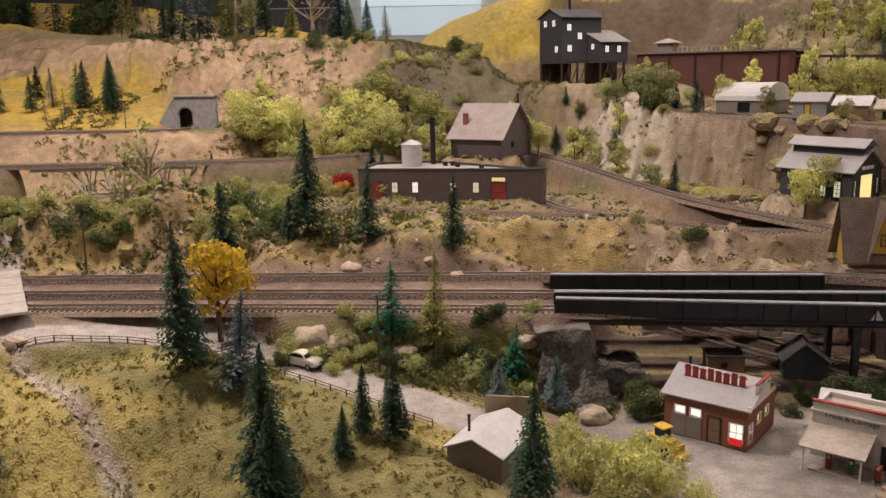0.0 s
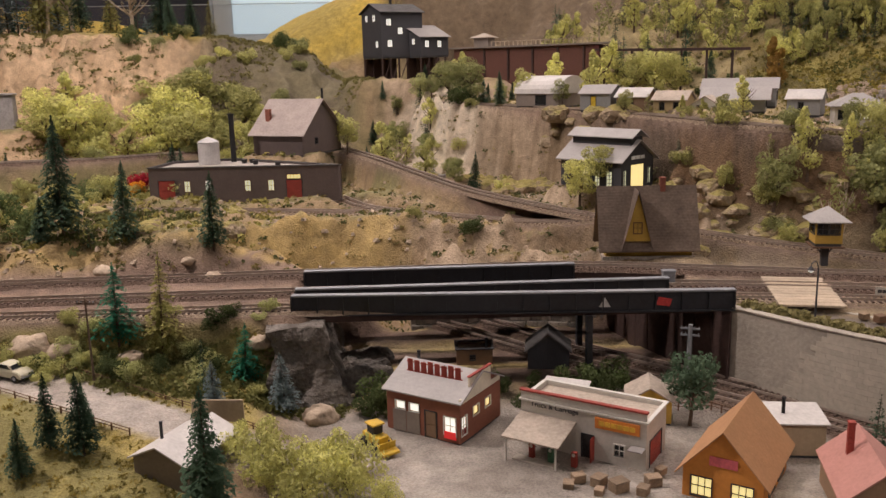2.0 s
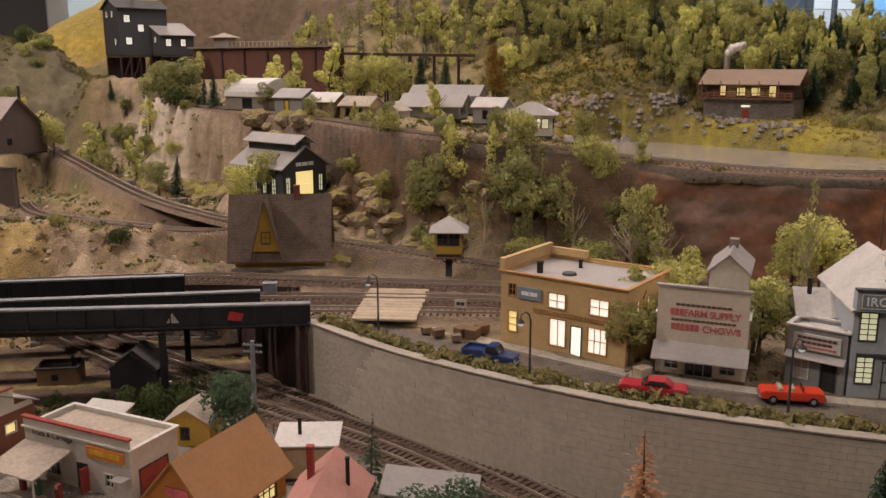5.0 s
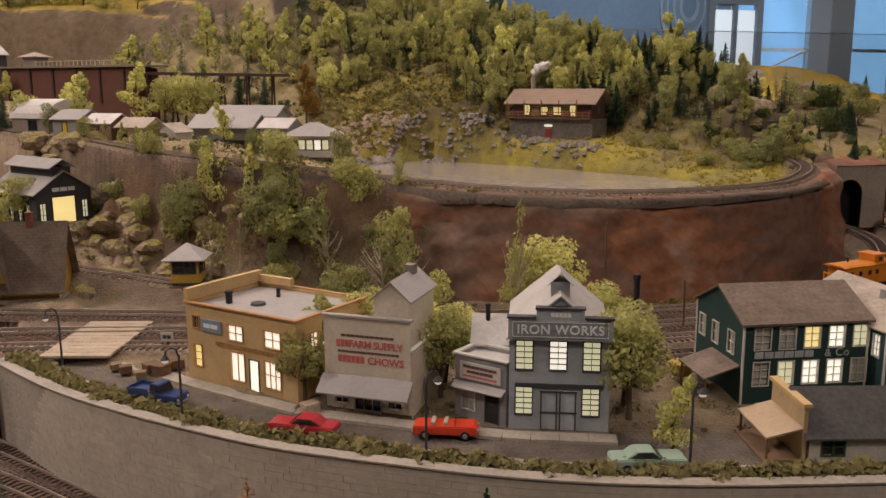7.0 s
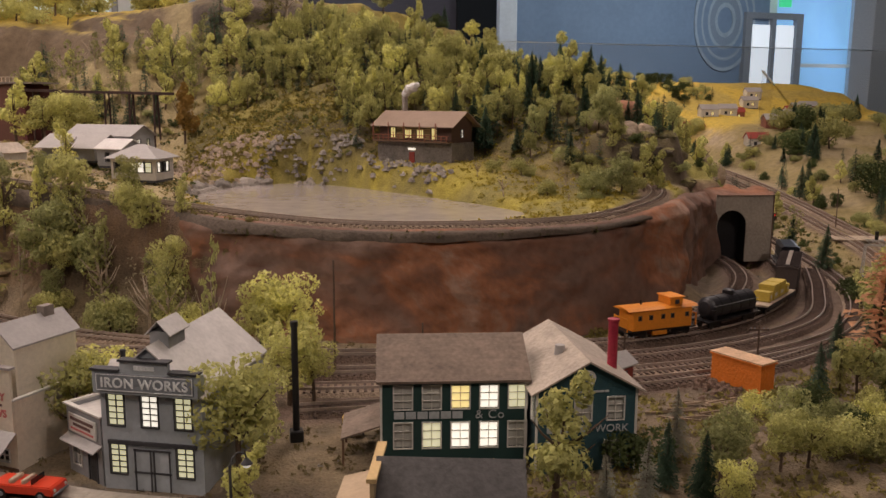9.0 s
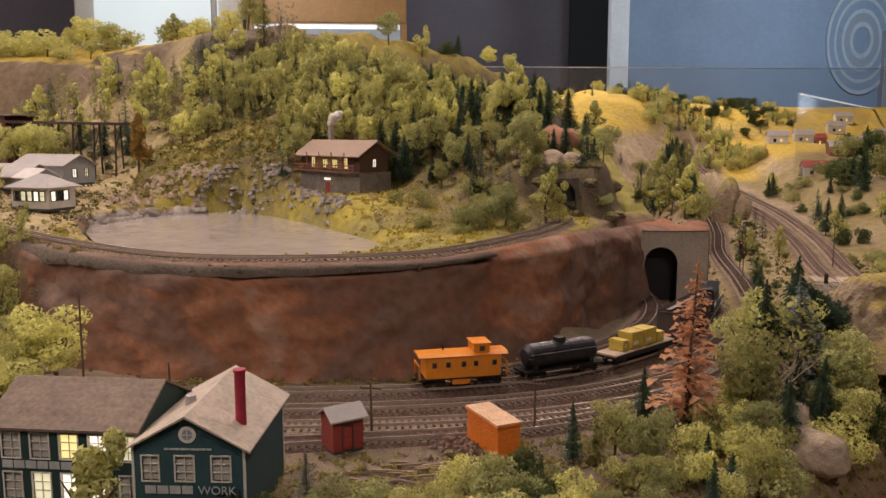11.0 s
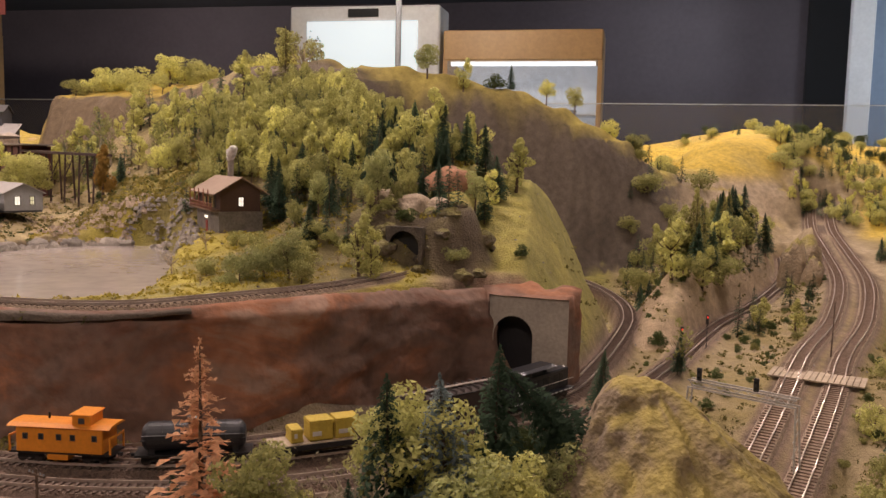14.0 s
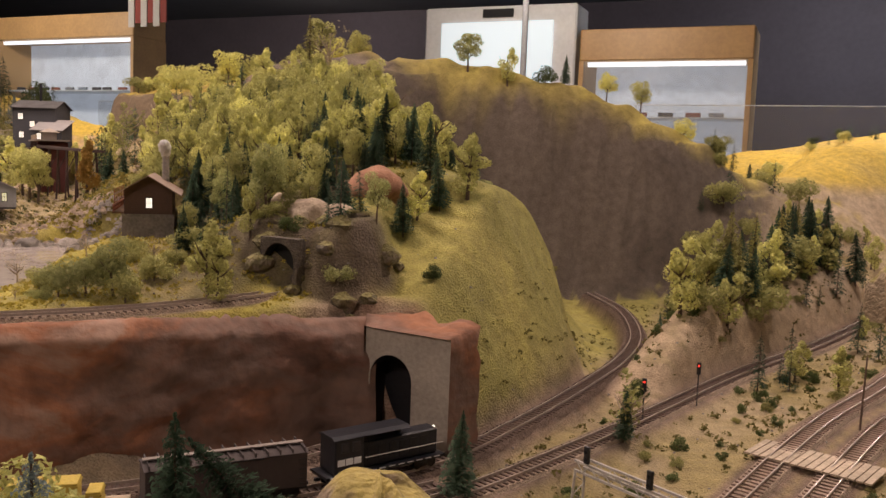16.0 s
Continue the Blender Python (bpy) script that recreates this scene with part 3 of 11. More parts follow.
Z = lay(Z, sstep(-0.04, 0.06, inside([(-3.2, 1.56), (-0.60, 1.58), (-0.52, 1.78), (-0.6, 2.0), (-3.2, 2.0)])), np.minimum(Z, 1.13 + 0.03 * vnoise(X, Y, 8, 44)))
Z += 0.006 * crag * lobe_at * sstep(-0.02, 0.02, edge)
# pads under the engine house, the warehouse and the depot
for pad, pz in (([(0.575, 1.475), (0.655, 1.352), (0.755, 1.41), (0.67, 1.53)], 1.2255), ([(0.0, 1.83), (0.16, 1.80), (0.19, 2.03), (0.03, 2.06)], 1.262), ([(0.575, 1.185), (0.72, 1.16), (0.73, 1.24), (0.59, 1.262)], 1.157)):
    Z = lay(Z, sstep(-0.025, 0.004, inside(pad)), pz)
# pond bed and beds of tracks and roads
IN_POND = inside(POND)
Z = lay(Z, sstep(-0.02, 0.012, IN_POND), 1.264)
Z += 0.006 * rough * sstep(0.0, 0.02, np.abs(IN_POND))
slope_free = Z.copy()
BED = np.zeros_like(Z)
CARVED = [[p for p in line if not (line in (PORTAL_TRACK, UPPER) and p[1] > 1.262 and p[0] > 1.9) and not (line is TUNNEL_TRACK and p[1] > 2.19)] for line in TRACKS]
CARVED = [c for c in CARVED if c[0] != LEFT_TRACK[0]] + [[p for p in LEFT_TRACK if p[0] < -0.93], [p for p in LEFT_TRACK if p[0] > -0.52]]
for line in CARVED:
    d, zt = along(line[::2] + [line[-1]])
    Z = lay(Z, 1 - (sstep(0.019, 0.029, d) if line[0] == MAIN_BACK[0] else sstep(0.021, 0.045, d)), zt - 0.0035)
    BED = np.maximum(BED, 1 - sstep(0.02, 0.034, d))
ON_ROAD = np.zeros_like(Z)
for line, w in ((HILL_ROAD, 0.032), (TOWN_STREET, 0.045)):
    d, zt = along(line[::2] + [line[-1]])
    Z = lay(Z, (1 - sstep(w, w + 0.02, d)) * (sstep(0.014, 0.026, town) if line is TOWN_STREET else 1), zt)
    ON_ROAD = np.maximum(ON_ROAD, 1 - sstep(w - 0.004, w + 0.006, d + 0.004 * rough))
# the opening under the bridges stays low
UNDER = [(0.172, 0.5), (0.172, 1.20), (0.30, 1.235), (0.43, 1.235), (0.555, 1.20), (0.607, 1.165), (0.640, 1.10), (0.662, 0.958), (0.64, 0.5)]
Z = lay(Z, sstep(-0.012, 0.008, inside(UNDER)), np.minimum(Z, 1.053))
STREAM = [(-0.56, 1.03, 0), (-0.49, 0.96, 0), (-0.42, 0.90, 0), (-0.36, 0.83, 0), (-0.31, 0.77, 0), (-0.27, 0.68, 0)]
d_stream, _ = along(STREAM)
Z -= 0.008 * (1 - sstep(0.004, 0.018, d_stream + 0.004 * rough))


def ground_at(x, y):
    """Height of the scenery at a place."""
    i, j = min(max(np.searchsorted(GX, x), 1), len(GX) - 1), min(max(np.searchsorted(GY, y), 1), len(GY) - 1)
    u, v = (x - GX[i - 1]) / (GX[i] - GX[i - 1]), (y - GY[j - 1]) / (GY[j] - GY[j - 1])
    return float((Z[j - 1, i - 1] * (1 - u) + Z[j - 1, i] * u) * (1 - v) + (Z[j, i - 1] * (1 - u) + Z[j, i] * u) * v)


# colours of the ground cover
gy, gx = np.gradient(slope_free, GY, GX)
STEEP = np.hypot(gx, gy)
C = np.empty((*Z.shape, 3))
C[:] = (0.25, 0.175, 0.10)


def tint(mask, colour, other=None, f=8, seed=0):
    global C
    col = np.array(colour, float)
    if other is not None:
        k = sstep(-0.35, 0.35, 0.65 * vnoise(X, Y, f, seed) + 0.35 * vnoise(X, Y, f * 4, seed + 1))[..., None]
        col = col * (1 - k) + np.array(other) * k
    C = C * (1 - mask[..., None]) + col * mask[..., None]


tint(sstep(-0.02, 0.02, inside(MEADOW)), (0.42, 0.33, 0.105), (0.24, 0.21, 0.075), 9, 3)
tint(sstep(-0.01, 0.02, inside(MAINLINE)), (0.26, 0.18, 0.13), (0.20, 0.14, 0.10), 14, 4)
tint(sstep(-0.03, 0.03, inside(FACTORY)), (0.30, 0.215, 0.12), (0.22, 0.19, 0.085), 9, 5)
tint(sstep(-0.01, 0.01, town) * (X > 0.55), (0.19, 0.145, 0.10), (0.25, 0.19, 0.115), 10, 6)
tint(sstep(2.15, 2.3, X), (0.30, 0.235, 0.10), (0.36, 0.28, 0.16), 8, 7)
tint(sstep(-0.02, 0.02, edge), (0.32, 0.25, 0.13), (0.40, 0.32, 0.17), 9, 8)
tint(sstep(-0.02, 0.02, edge) * sstep(1.15, 1.25, X), (0.40, 0.33, 0.06), (0.27, 0.23, 0.07), 12, 9)
hill_mask = sstep(0.03, 0.09, Z - shelf_z) * sstep(1.1, 1.25, X) * sstep(-0.02, 0.02, edge)
tint(hill_mask, (0.13, 0.105, 0.05), (0.23, 0.175, 0.07), 7, 10)
tint(sstep(1.90, 2.02, X) * sstep(1.20, 1.34, Y) * (1 - sstep(2.2, 2.26, X)), (0.36, 0.31, 0.085), (0.28, 0.25, 0.07), 9, 11)
tint(sstep(1.64, 1.74, X) * sstep(1.97, 1.90, X) * sstep(0.02, 0.05, edge) * sstep(1.16, 1.24, Y) * sstep(1.46, 1.40, Z), (0.15, 0.125, 0.055), (0.24, 0.19, 0.075), 11, 65)
tint(sstep(1.50, 1.53, Z) * sstep(-0.75, -0.62, X) * sstep(0.0, -0.1, X) * sstep(2.52, 2.58, Y), (0.48, 0.36, 0.10), (0.36, 0.28, 0.10), 8, 66)
tint(lobe_at, (0.30, 0.25, 0.075), (0.15, 0.125, 0.055), 11, 30)
tint((1 - sstep(0.10, 0.15, np.hypot((X - 1.35) / 1.5, Y - 2.45))) * sstep(2.50, 2.44, Y), (0.21, 0.16, 0.11), (0.17, 0.13, 0.09), 9, 31)
tint((1 - sstep(0.05, 0.09, np.hypot((X - 2.11) / 1.5, Y - 1.30))) * sstep(1.38, 1.34, Y), (0.23, 0.13, 0.085), (0.32, 0.235, 0.16), 16, 32)
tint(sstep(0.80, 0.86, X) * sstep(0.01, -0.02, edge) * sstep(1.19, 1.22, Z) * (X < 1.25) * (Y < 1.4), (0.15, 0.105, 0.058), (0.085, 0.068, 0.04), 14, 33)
# adit slope darkened in colour for the shadow on the lower hill
tint(sstep(-0.02, 0.0, inside(ADIT)) * sstep(1.44, 1.38, Y), (0.15, 0.115, 0.08), (0.18, 0.15, 0.06), 14, 34)
tint(sstep(2.45, 2.6, Y) * sstep(-0.3, -0.1, X) * sstep(1.45, 1.52, Z), (0.60, 0.44, 0.08), (0.50, 0.38, 0.09), 5, 13)
tint(sstep(2.9, 3.1, Y), (0.62, 0.44, 0.07), (0.46, 0.35, 0.09), 4, 14)
rocky = sstep(0.45, 0.9, STEEP + 0.25 * rough)
tint(sstep(0.3, 0.6, STEEP) * sstep(1.26, 1.29, Y) * sstep(1.47, 1.4, Y) * sstep(0.8, 0.65, X), (0.42, 0.30, 0.12), (0.27, 0.19, 0.10), 12, 45)
tint(rocky * sstep(0.3, 0.1, X) * sstep(1.4, 1.5, Y) * sstep(2.05, 1.95, Y), (0.40, 0.29, 0.17), (0.27, 0.20, 0.12), 14, 46)
tint(rocky * (X < -0.1) * sstep(1.9, 2.1, Y), (0.58, 0.41, 0.25), (0.42, 0.29, 0.17), 12, 15)
tint(sstep(-0.02, 0.03, inside(FIELD)), (0.58, 0.40, 0.07), (0.47, 0.33, 0.09), 6, 12)
tint((1 - sstep(0.02, 0.03, along([(-0.75, 1.42, 0), (-0.62, 1.18, 0), (-0.55, 1.02, 0)])[0])), (0.46, 0.40, 0.36), (0.40, 0.34, 0.30), 15, 64)
tint(sstep(-0.25, -0.1, X) * sstep(0.28, 0.2, X) * sstep(2.05, 2.2, Y) * sstep(2.75, 2.6, Y), (0.20, 0.17, 0.10), (0.15, 0.12, 0.08), 9, 16)
tint(rocky * sstep(0.25, 0.35, X) * sstep(0.82, 0.74, X) * (Y < 2.3), (0.46, 0.35, 0.24), (0.23, 0.165, 0.10), 20, 17)
tint(rocky * sstep(0.68, 0.76, X) * sstep(1.22, 1.16, X) * sstep(1.66, 1.58, Y) * sstep(1.18, 1.21, Z), (0.20, 0.125, 0.07), (0.095, 0.07, 0.045), 16, 71)
tint(sstep(0.35, 0.7, STEEP + 0.2 * rough) * sstep(0.29, 0.33, X) * sstep(0.56, 0.46, X) * sstep(1.66, 1.74, Y) * (Y < 2.12), (0.72, 0.62, 0.48), (0.50, 0.40, 0.29), 18, 47)
tint(sstep(0.25, 0.5, STEEP) * sstep(0.34, 0.42, X) * sstep(1.12, 1.06, X) * sstep(2.28, 2.36, Y) * sstep(1.42, 1.46, Z), (0.14, 0.10, 0.062), (0.20, 0.145, 0.09), 7, 18)
d_rim, _ = along(RIM)
rim_face = (1 - sstep(0.26, 0.32, d_rim)) * sstep(0.5, 0.9, STEEP) * (X > 1.15)
tint(rim_face, (0.125, 0.098, 0.074), (0.085, 0.066, 0.05), 7, 19)
d_sand, _ = along([(2.34, 1.70, 0), (2.41, 1.99, 0), (2.56, 2.45, 0)])
tint((1 - sstep(0.09, 0.12, d_sand)) * sstep(0.3, 0.6, STEEP), (0.50, 0.38, 0.25), (0.40, 0.30, 0.19), 10, 20)
tint(rocky * sstep(2.36, 2.48, X) * (Y > 2.3), (0.52, 0.41, 0.28), (0.42, 0.33, 0.22), 10, 21)
tint(sstep(3.0, 3.15, Y) * sstep(1.40, 1.46, Z) * sstep(2.2, 2.35, X), (0.62, 0.44, 0.07), (0.50, 0.37, 0.09), 5, 48)
tint((1 - sstep(0.025, 0.075, d_rim + 0.03 * rough)) * sstep(1.4, 1.5, X), (0.46, 0.37, 0.09), (0.34, 0.27, 0.08), 9, 49)
tint(sstep(0.08, 0.2, X) * sstep(0.78, 0.70, X) * sstep(1.0, 0.92, Y) * (1 - MASK_SHELF), (0.37, 0.33, 0.285), (0.27, 0.235, 0.20), 9, 22)
tint(sstep(-0.01, 0.01, inside(UNDER)) * sstep(0.93, 1.02, Y), (0.50, 0.39, 0.16), (0.36, 0.28, 0.15), 10, 23)
tint(1 - sstep(0.006, 0.016, d_stream + 0.006 * rough), (0.50, 0.43, 0.33), (0.34, 0.28, 0.22), 40, 24)
d_outer = np.minimum.reduce([along(l)[0] for l in OUTER_LINES])
tint((1 - sstep(0.05, 0.13, d_outer + 0.02 * rough)) * sstep(1.9, 2.3, Y), (0.44, 0.345, 0.22), (0.36, 0.28, 0.17), 9, 62)
tint(BED, (0.20, 0.135, 0.10), (0.14, 0.095, 0.07), 20, 25)
tint(ON_ROAD * (X < 0.5), (0.45, 0.40, 0.35), (0.38, 0.33, 0.28), 15, 26)
tint(ON_ROAD * (X > 0.5), (0.17, 0.14, 0.115), (0.13, 0.105, 0.085), 12, 27)

ny, nx = Z.shape
me = bpy.data.meshes.new("ground")
idx = np.arange(ny * nx).reshape(ny, nx)
quads = np.stack([idx[:-1, :-1], idx[:-1, 1:], idx[1:, 1:], idx[1:, :-1]], -1).reshape(-1, 4)
me.vertices.add(ny * nx)
me.vertices.foreach_set("co", np.stack([X, Y, Z], -1).ravel())
me.loops.add(quads.size)
me.loops.foreach_set("vertex_index", quads.ravel())
me.polygons.add(len(quads))
me.polygons.foreach_set("loop_start", np.arange(len(quads)) * 4)
me.polygons.foreach_set("use_smooth", np.ones(len(quads), bool))
me.update()
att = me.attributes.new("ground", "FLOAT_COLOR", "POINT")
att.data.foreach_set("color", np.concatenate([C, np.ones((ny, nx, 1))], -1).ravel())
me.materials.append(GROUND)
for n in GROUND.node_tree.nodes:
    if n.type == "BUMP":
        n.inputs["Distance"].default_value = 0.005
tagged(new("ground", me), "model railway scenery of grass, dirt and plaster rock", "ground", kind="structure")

# bench of the layout under the scenery, floor, walls and ceiling of the hall
tagged(part("layout_bench", boxes((-3.2, 0.33, 0.0, 4.6, 0.36, 1.0), (-3.2, 0.36, 0.85, 4.6, 6.0, 0.9)), BEECH), "wooden bench and fascia that carry the railway", "bench", kind="structure")
tagged(part("floor", boxes((-9, -3, -0.1, 15, 11, 0)), CARPET), "dark carpet floor of the hall", "floor", kind="structure")
# the ceiling is out of view; its dark colour holds down bounced light
tagged(part("ceiling", boxes((-9, -3, 3.4, 15, 11, 3.5)), CEIL), "unseen ceiling of the hall, dark to limit bounced light", "ceiling", kind="structure")
tagged(part("wall_north", boxes((-9, 10.5, 0, 4.35, 10.7, 3.4)), NAVY), "dark navy painted wall behind the layout", "wall", kind="structure")
tagged(part("wall_north_blue", boxes((4.35, 10.5, 0, 8.6, 10.7, 3.4), (8.6, 10.5, 0, 15, 10.7, 0.9), (8.6, 10.5, 3.1, 15, 10.7, 3.4)), BLUE), "slate blue painted wall with a band of windows", "wall", kind="structure")
tagged(part("wall_west", boxes((-9.2, -3, 0, -9, 10.7, 3.4)), NAVY), "dark navy painted wall", "wall", kind="structure")
tagged(part("wall_south", boxes((-9, -3.2, 0, 15, -3, 3.4)), NAVY), "dark navy painted wall behind the walkway", "wall", kind="structure")
tagged(part("wall_east", boxes((15, -3, 0, 15.2, 10.7, 3.4)), BLUE), "blue painted wall", "wall", kind="structure")
tagged(part("backdrop", boxes((8.3, 11.2, 0.2, 15.4, 11.25, 3.5)), material("blue_daylight", (0.2, 0.4, 0.7), 0.8, bump=0, emit=(0.25, 0.50, 0.76), strength=1.25, scale=1.5, vary=0.2)), "blue daylight outside the windows", "backdrop", kind="structure")


# ---- tracks ----
def offset_line(line, off):
    """The line shifted sideways in plan."""
    p = np.array(line)
    t = np.gradient(p[:, :2], axis=0)
    t /= np.linalg.norm(t, axis=1)[:, None]
    q = p.copy()
    q[:, 0] -= t[:, 1] * off
    q[:, 1] += t[:, 0] * off
    return q


def sweep(name, line, section, mat, parent, label=""):
    """A section of (side, up) drawn along a line."""
    rows = [offset_line(line, s) + (0, 0, u) for s, u in section]
    n, k = len(line), len(section)
    verts = np.stack(rows, 1).reshape(-1, 3)
    faces = [(i * k + j, i * k + (j + 1) % k, (i + 1) * k + (j + 1) % k, (i + 1) * k + j) for i in range(n - 1) for j in range(k)]
    faces += [tuple(range(k))[::-1], tuple((n - 1) * k + j for j in range(k))]
    return from_arrays(name, verts, faces, mat, parent, label)


def even(line, gap):
    """Places and headings at even steps along a line."""
    p = np.array(line)
    s = np.concatenate([[0], np.cumsum(np.linalg.norm(np.diff(p, axis=0), axis=1))])
    at = np.arange(gap / 2, s[-1], gap)
    q = np.stack([np.interp(at, s, p[:, i]) for i in range(3)], -1)
    e = np.stack([np.interp(at + 0.004, s, p[:, i]) for i in range(2)], -1)
    f = np.stack([np.interp(at - 0.004, s, p[:, i]) for i in range(2)], -1)
    return q, np.arctan2(*(e - f)[:, ::-1].T)


TIE_MESH = {}


def tie_piece(mat):
    """The shared mesh of a single tie."""
    if mat.name not in TIE_MESH:
        bm = boxes((-0.00145, -0.0155, 0, 0.00145, 0.0155, 0.0025))
        TIE_MESH[mat.name] = bpy.data.meshes.new("tie")
        bm.to_mesh(TIE_MESH[mat.name])
        bm.free()
        TIE_MESH[mat.name].materials.append(mat)
    return TIE_MESH[mat.name]


def railway_track(line, label="brown railway track with worn rails on ties", bed=True, tie=TIE, stone=BALLAST):
    t = thing("railway_track", label, "track", group="tracks")
    if bed:
        sweep("ballast_bed", line, [(-0.021, -0.006), (0.021, -0.006), (0.0165, 0.0), (-0.0165, 0.0)], stone, t)
    verts, faces = [], []
    for (x, y, z), a in zip(*even(line, 0.0078)):
        a += random.gauss(0, 0.02)
        c, s = math.cos(a), math.sin(a)
        w = 0.0155 + random.uniform(-0.0012, 0.0012)
        if 1.45 < x < 2.1 and y < 0.98 or 2.3 < x and 1.25 < y < 1.75 and line is not MAIN_BACK:
            share("tie", tie_piece(tie), t, pose(x, y, z - 0.001, 0, 0, math.degrees(a)) @ Matrix.Diagonal((1, w / 0.0155, 1, 1)))
            continue
        b = len(verts)
        for u, v, h in ((-1, -1, 0), (1, -1, 0), (1, 1, 0), (-1, 1, 0), (-1, -1, 1), (1, -1, 1), (1, 1, 1), (-1, 1, 1)):
            dx, dy = u * 0.00145, v * w
            verts.append((x + c * dx - s * dy, y + s * dx + c * dy, z - 0.001 + h * 0.0025))
        faces += [tuple(b + i for i in f) for f in ((4, 5, 6, 7), (0, 1, 5, 4), (1, 2, 6, 5), (2, 3, 7, 6), (3, 0, 4, 7))]
    if verts:
        tagged(from_arrays("tie_rows", verts, faces, tie, t), kind="stuff")
    for o in (-0.0086, 0.0086):
        sweep("rail", line, [(o - 0.0008, 0.0012), (o + 0.0008, 0.0012), (o + 0.0007, 0.0040), (o - 0.0007, 0.0040)], RAIL, t)
    return t


TIE_PALE = material("bleached_tie", (0.25, 0.175, 0.13), 0.85, vary=0.35, scale=120)
TIE_DUSTY = material("dusty_tie", (0.17, 0.12, 0.085), 0.85, vary=0.35, scale=120)
BALLAST_TAN = material("tan_ballast", (0.29, 0.215, 0.15), 0.95, vary=0.45, scale=220, bump=0.9, fine=3)
BALLAST_PALE = material("pale_ballast", (0.36, 0.275, 0.20), 0.95, vary=0.4, scale=220, bump=0.8, fine=3)
for line in TRACKS:
    if line in OUTER_LINES or line is MAIN_FRONT:
        railway_track(line, "bleached railway track with bright worn rails", True, TIE_PALE if line in OUTER_LINES else TIE, BALLAST_PALE)
    elif line in (CURVE_A, CURVE_B, FACTORY_TRACK, UPPER):
        railway_track(line, "dusty brown railway track on tan ballast", True, TIE_DUSTY, BALLAST_TAN)
    else:
        railway_track(line)

# ---- red clay cliff ----
top = np.array(spline([(x, y, 0) for x, y in CLIFF_LINE], 0.006))[:, :2]
nrm = np.gradient(top, axis=0)
nrm /= np.linalg.norm(nrm, axis=1)[:, None]
nrm = np.stack([nrm[:, 1], -nrm[:, 0]], 1)
LEV = 40
verts = []
for (x, y), (a, b) in zip(top, nrm):
    z1 = max(ground_at(x - a * 0.03, y - b * 0.03) + 0.001, 1.284)
    for k in range(LEV):
        f = k / (LEV - 1)
        z = 1.135 + f * (z1 - 1.135)
        lump = 0.012 * noise.noise((x * 9, y * 9, z * 14)) + 0.006 * noise.noise((x * 26, y * 26, z * 36)) + 0.0035 * abs(noise.noise((x * 60, y * 60, z * 44))) - 0.002 * abs(noise.noise((x * 130, y * 130, z * 95))) + 0.012 * sstep(1.75, 1.95, x) * noise.noise((x * 22, y * 22, z * 9))
        o = 0.012 * (1 - f) + lump - (0.016 * (f - 0.9) / 0.1 if f > 0.9 else 0)
        verts.append((x + a * o, y + b * o, z))
    verts.append((x - a * 0.05, y - b * 0.05, z1 - 0.003))
K = LEV + 1
faces = [(i * K + k, (i + 1) * K + k, (i + 1) * K + k + 1, i * K + k + 1) for i in range(len(top) - 1) for k in range(LEV)]
tagged(from_arrays("cliff", verts, faces, CLIFF, smooth=True), "steep red-brown clay cliff behind the railway yard", "cliff", kind="structure")

# smooth plastered edge under the upper track
band = spline([(0.90, 1.262, 0), (0.95, 1.228, 0), (1.0, 1.205, 0), (1.07, 1.178, 0), (1.125, 1.150, 0)], 0.01)[:-1] + [(x, y, 0.0) for x, y in top.tolist() if 1.14 < x < 1.80]
_, edge_z = along(UPPER, np.array([p[0] for p in band]), np.array([p[1] for p in band]))
vs_, fs_ = [], []
outer, inner = offset_line(band, -0.0015), offset_line(band, 0.030)
for k, (o_, q_) in enumerate(zip(outer, inner)):
    w_ = 0.0018 * noise.noise((o_[0] * 30, o_[1] * 30, 2.0))
    zt, drop = edge_z[k] - 0.0042, 0.004 + 0.008 * float(sstep(1.80, 1.45, np.array(o_[0]))) + 0.012 * float(sstep(1.28, 1.15, np.array(o_[0])))
    vs_ += [(o_[0], o_[1], zt - drop + w_), (o_[0] + w_, o_[1] - w_, zt), (q_[0], q_[1], zt)]
fs_ = [(k * 3 + a, k * 3 + 3 + a, k * 3 + 4 + a, k * 3 + 1 + a) for k in range(len(band) - 1) for a in (0, 1)]
tagged(from_arrays("roadbed_edge", vs_, fs_, material("brown_grey_plaster", (0.12, 0.092, 0.07), 0.9, vary=0.3, scale=22, bump=0.5, fine=9), smooth=True), "brown-grey plastered edge below the upper track", "track edge", kind="structure")

# ---- pond ----
pond = np.array(spline([(x, y, 1.281) for x, y in POND + POND[:1]], 0.02))[:-1]
bm = bmesh.new()
bm.faces.new([bm.verts.new(p) for p in pond])
bmesh.ops.triangulate(bm, faces=bm.faces)
tagged(part("pond_water", bm, WATER), "still pale pinkish-grey pond of cast resin", "water", kind="structure")


# ---- rocks ----
def rock(name, r, mat, parent=None, seed=0, squash=0.7):
    bm = bmesh.new()
    bmesh.ops.create_icosphere(bm, subdivisions=3, radius=1)
    for f_ in bm.faces:
        f_.smooth = True
    for v in bm.verts:
        k = 1 + 0.32 * noise.noise(v.co * 1.3 + Vector((seed * 3.1, 0, 0))) + 0.16 * noise.noise(v.co * 3 + Vector((0, seed * 2.3, 0))) + 0.10 * abs(noise.noise(v.co * 6 + Vector((0, seed * 1.3, 5))))
        v.co = Vector((v.co.x * k, v.co.y * k, v.co.z * k * squash)) * r
    return part(name, bm, mat, parent)


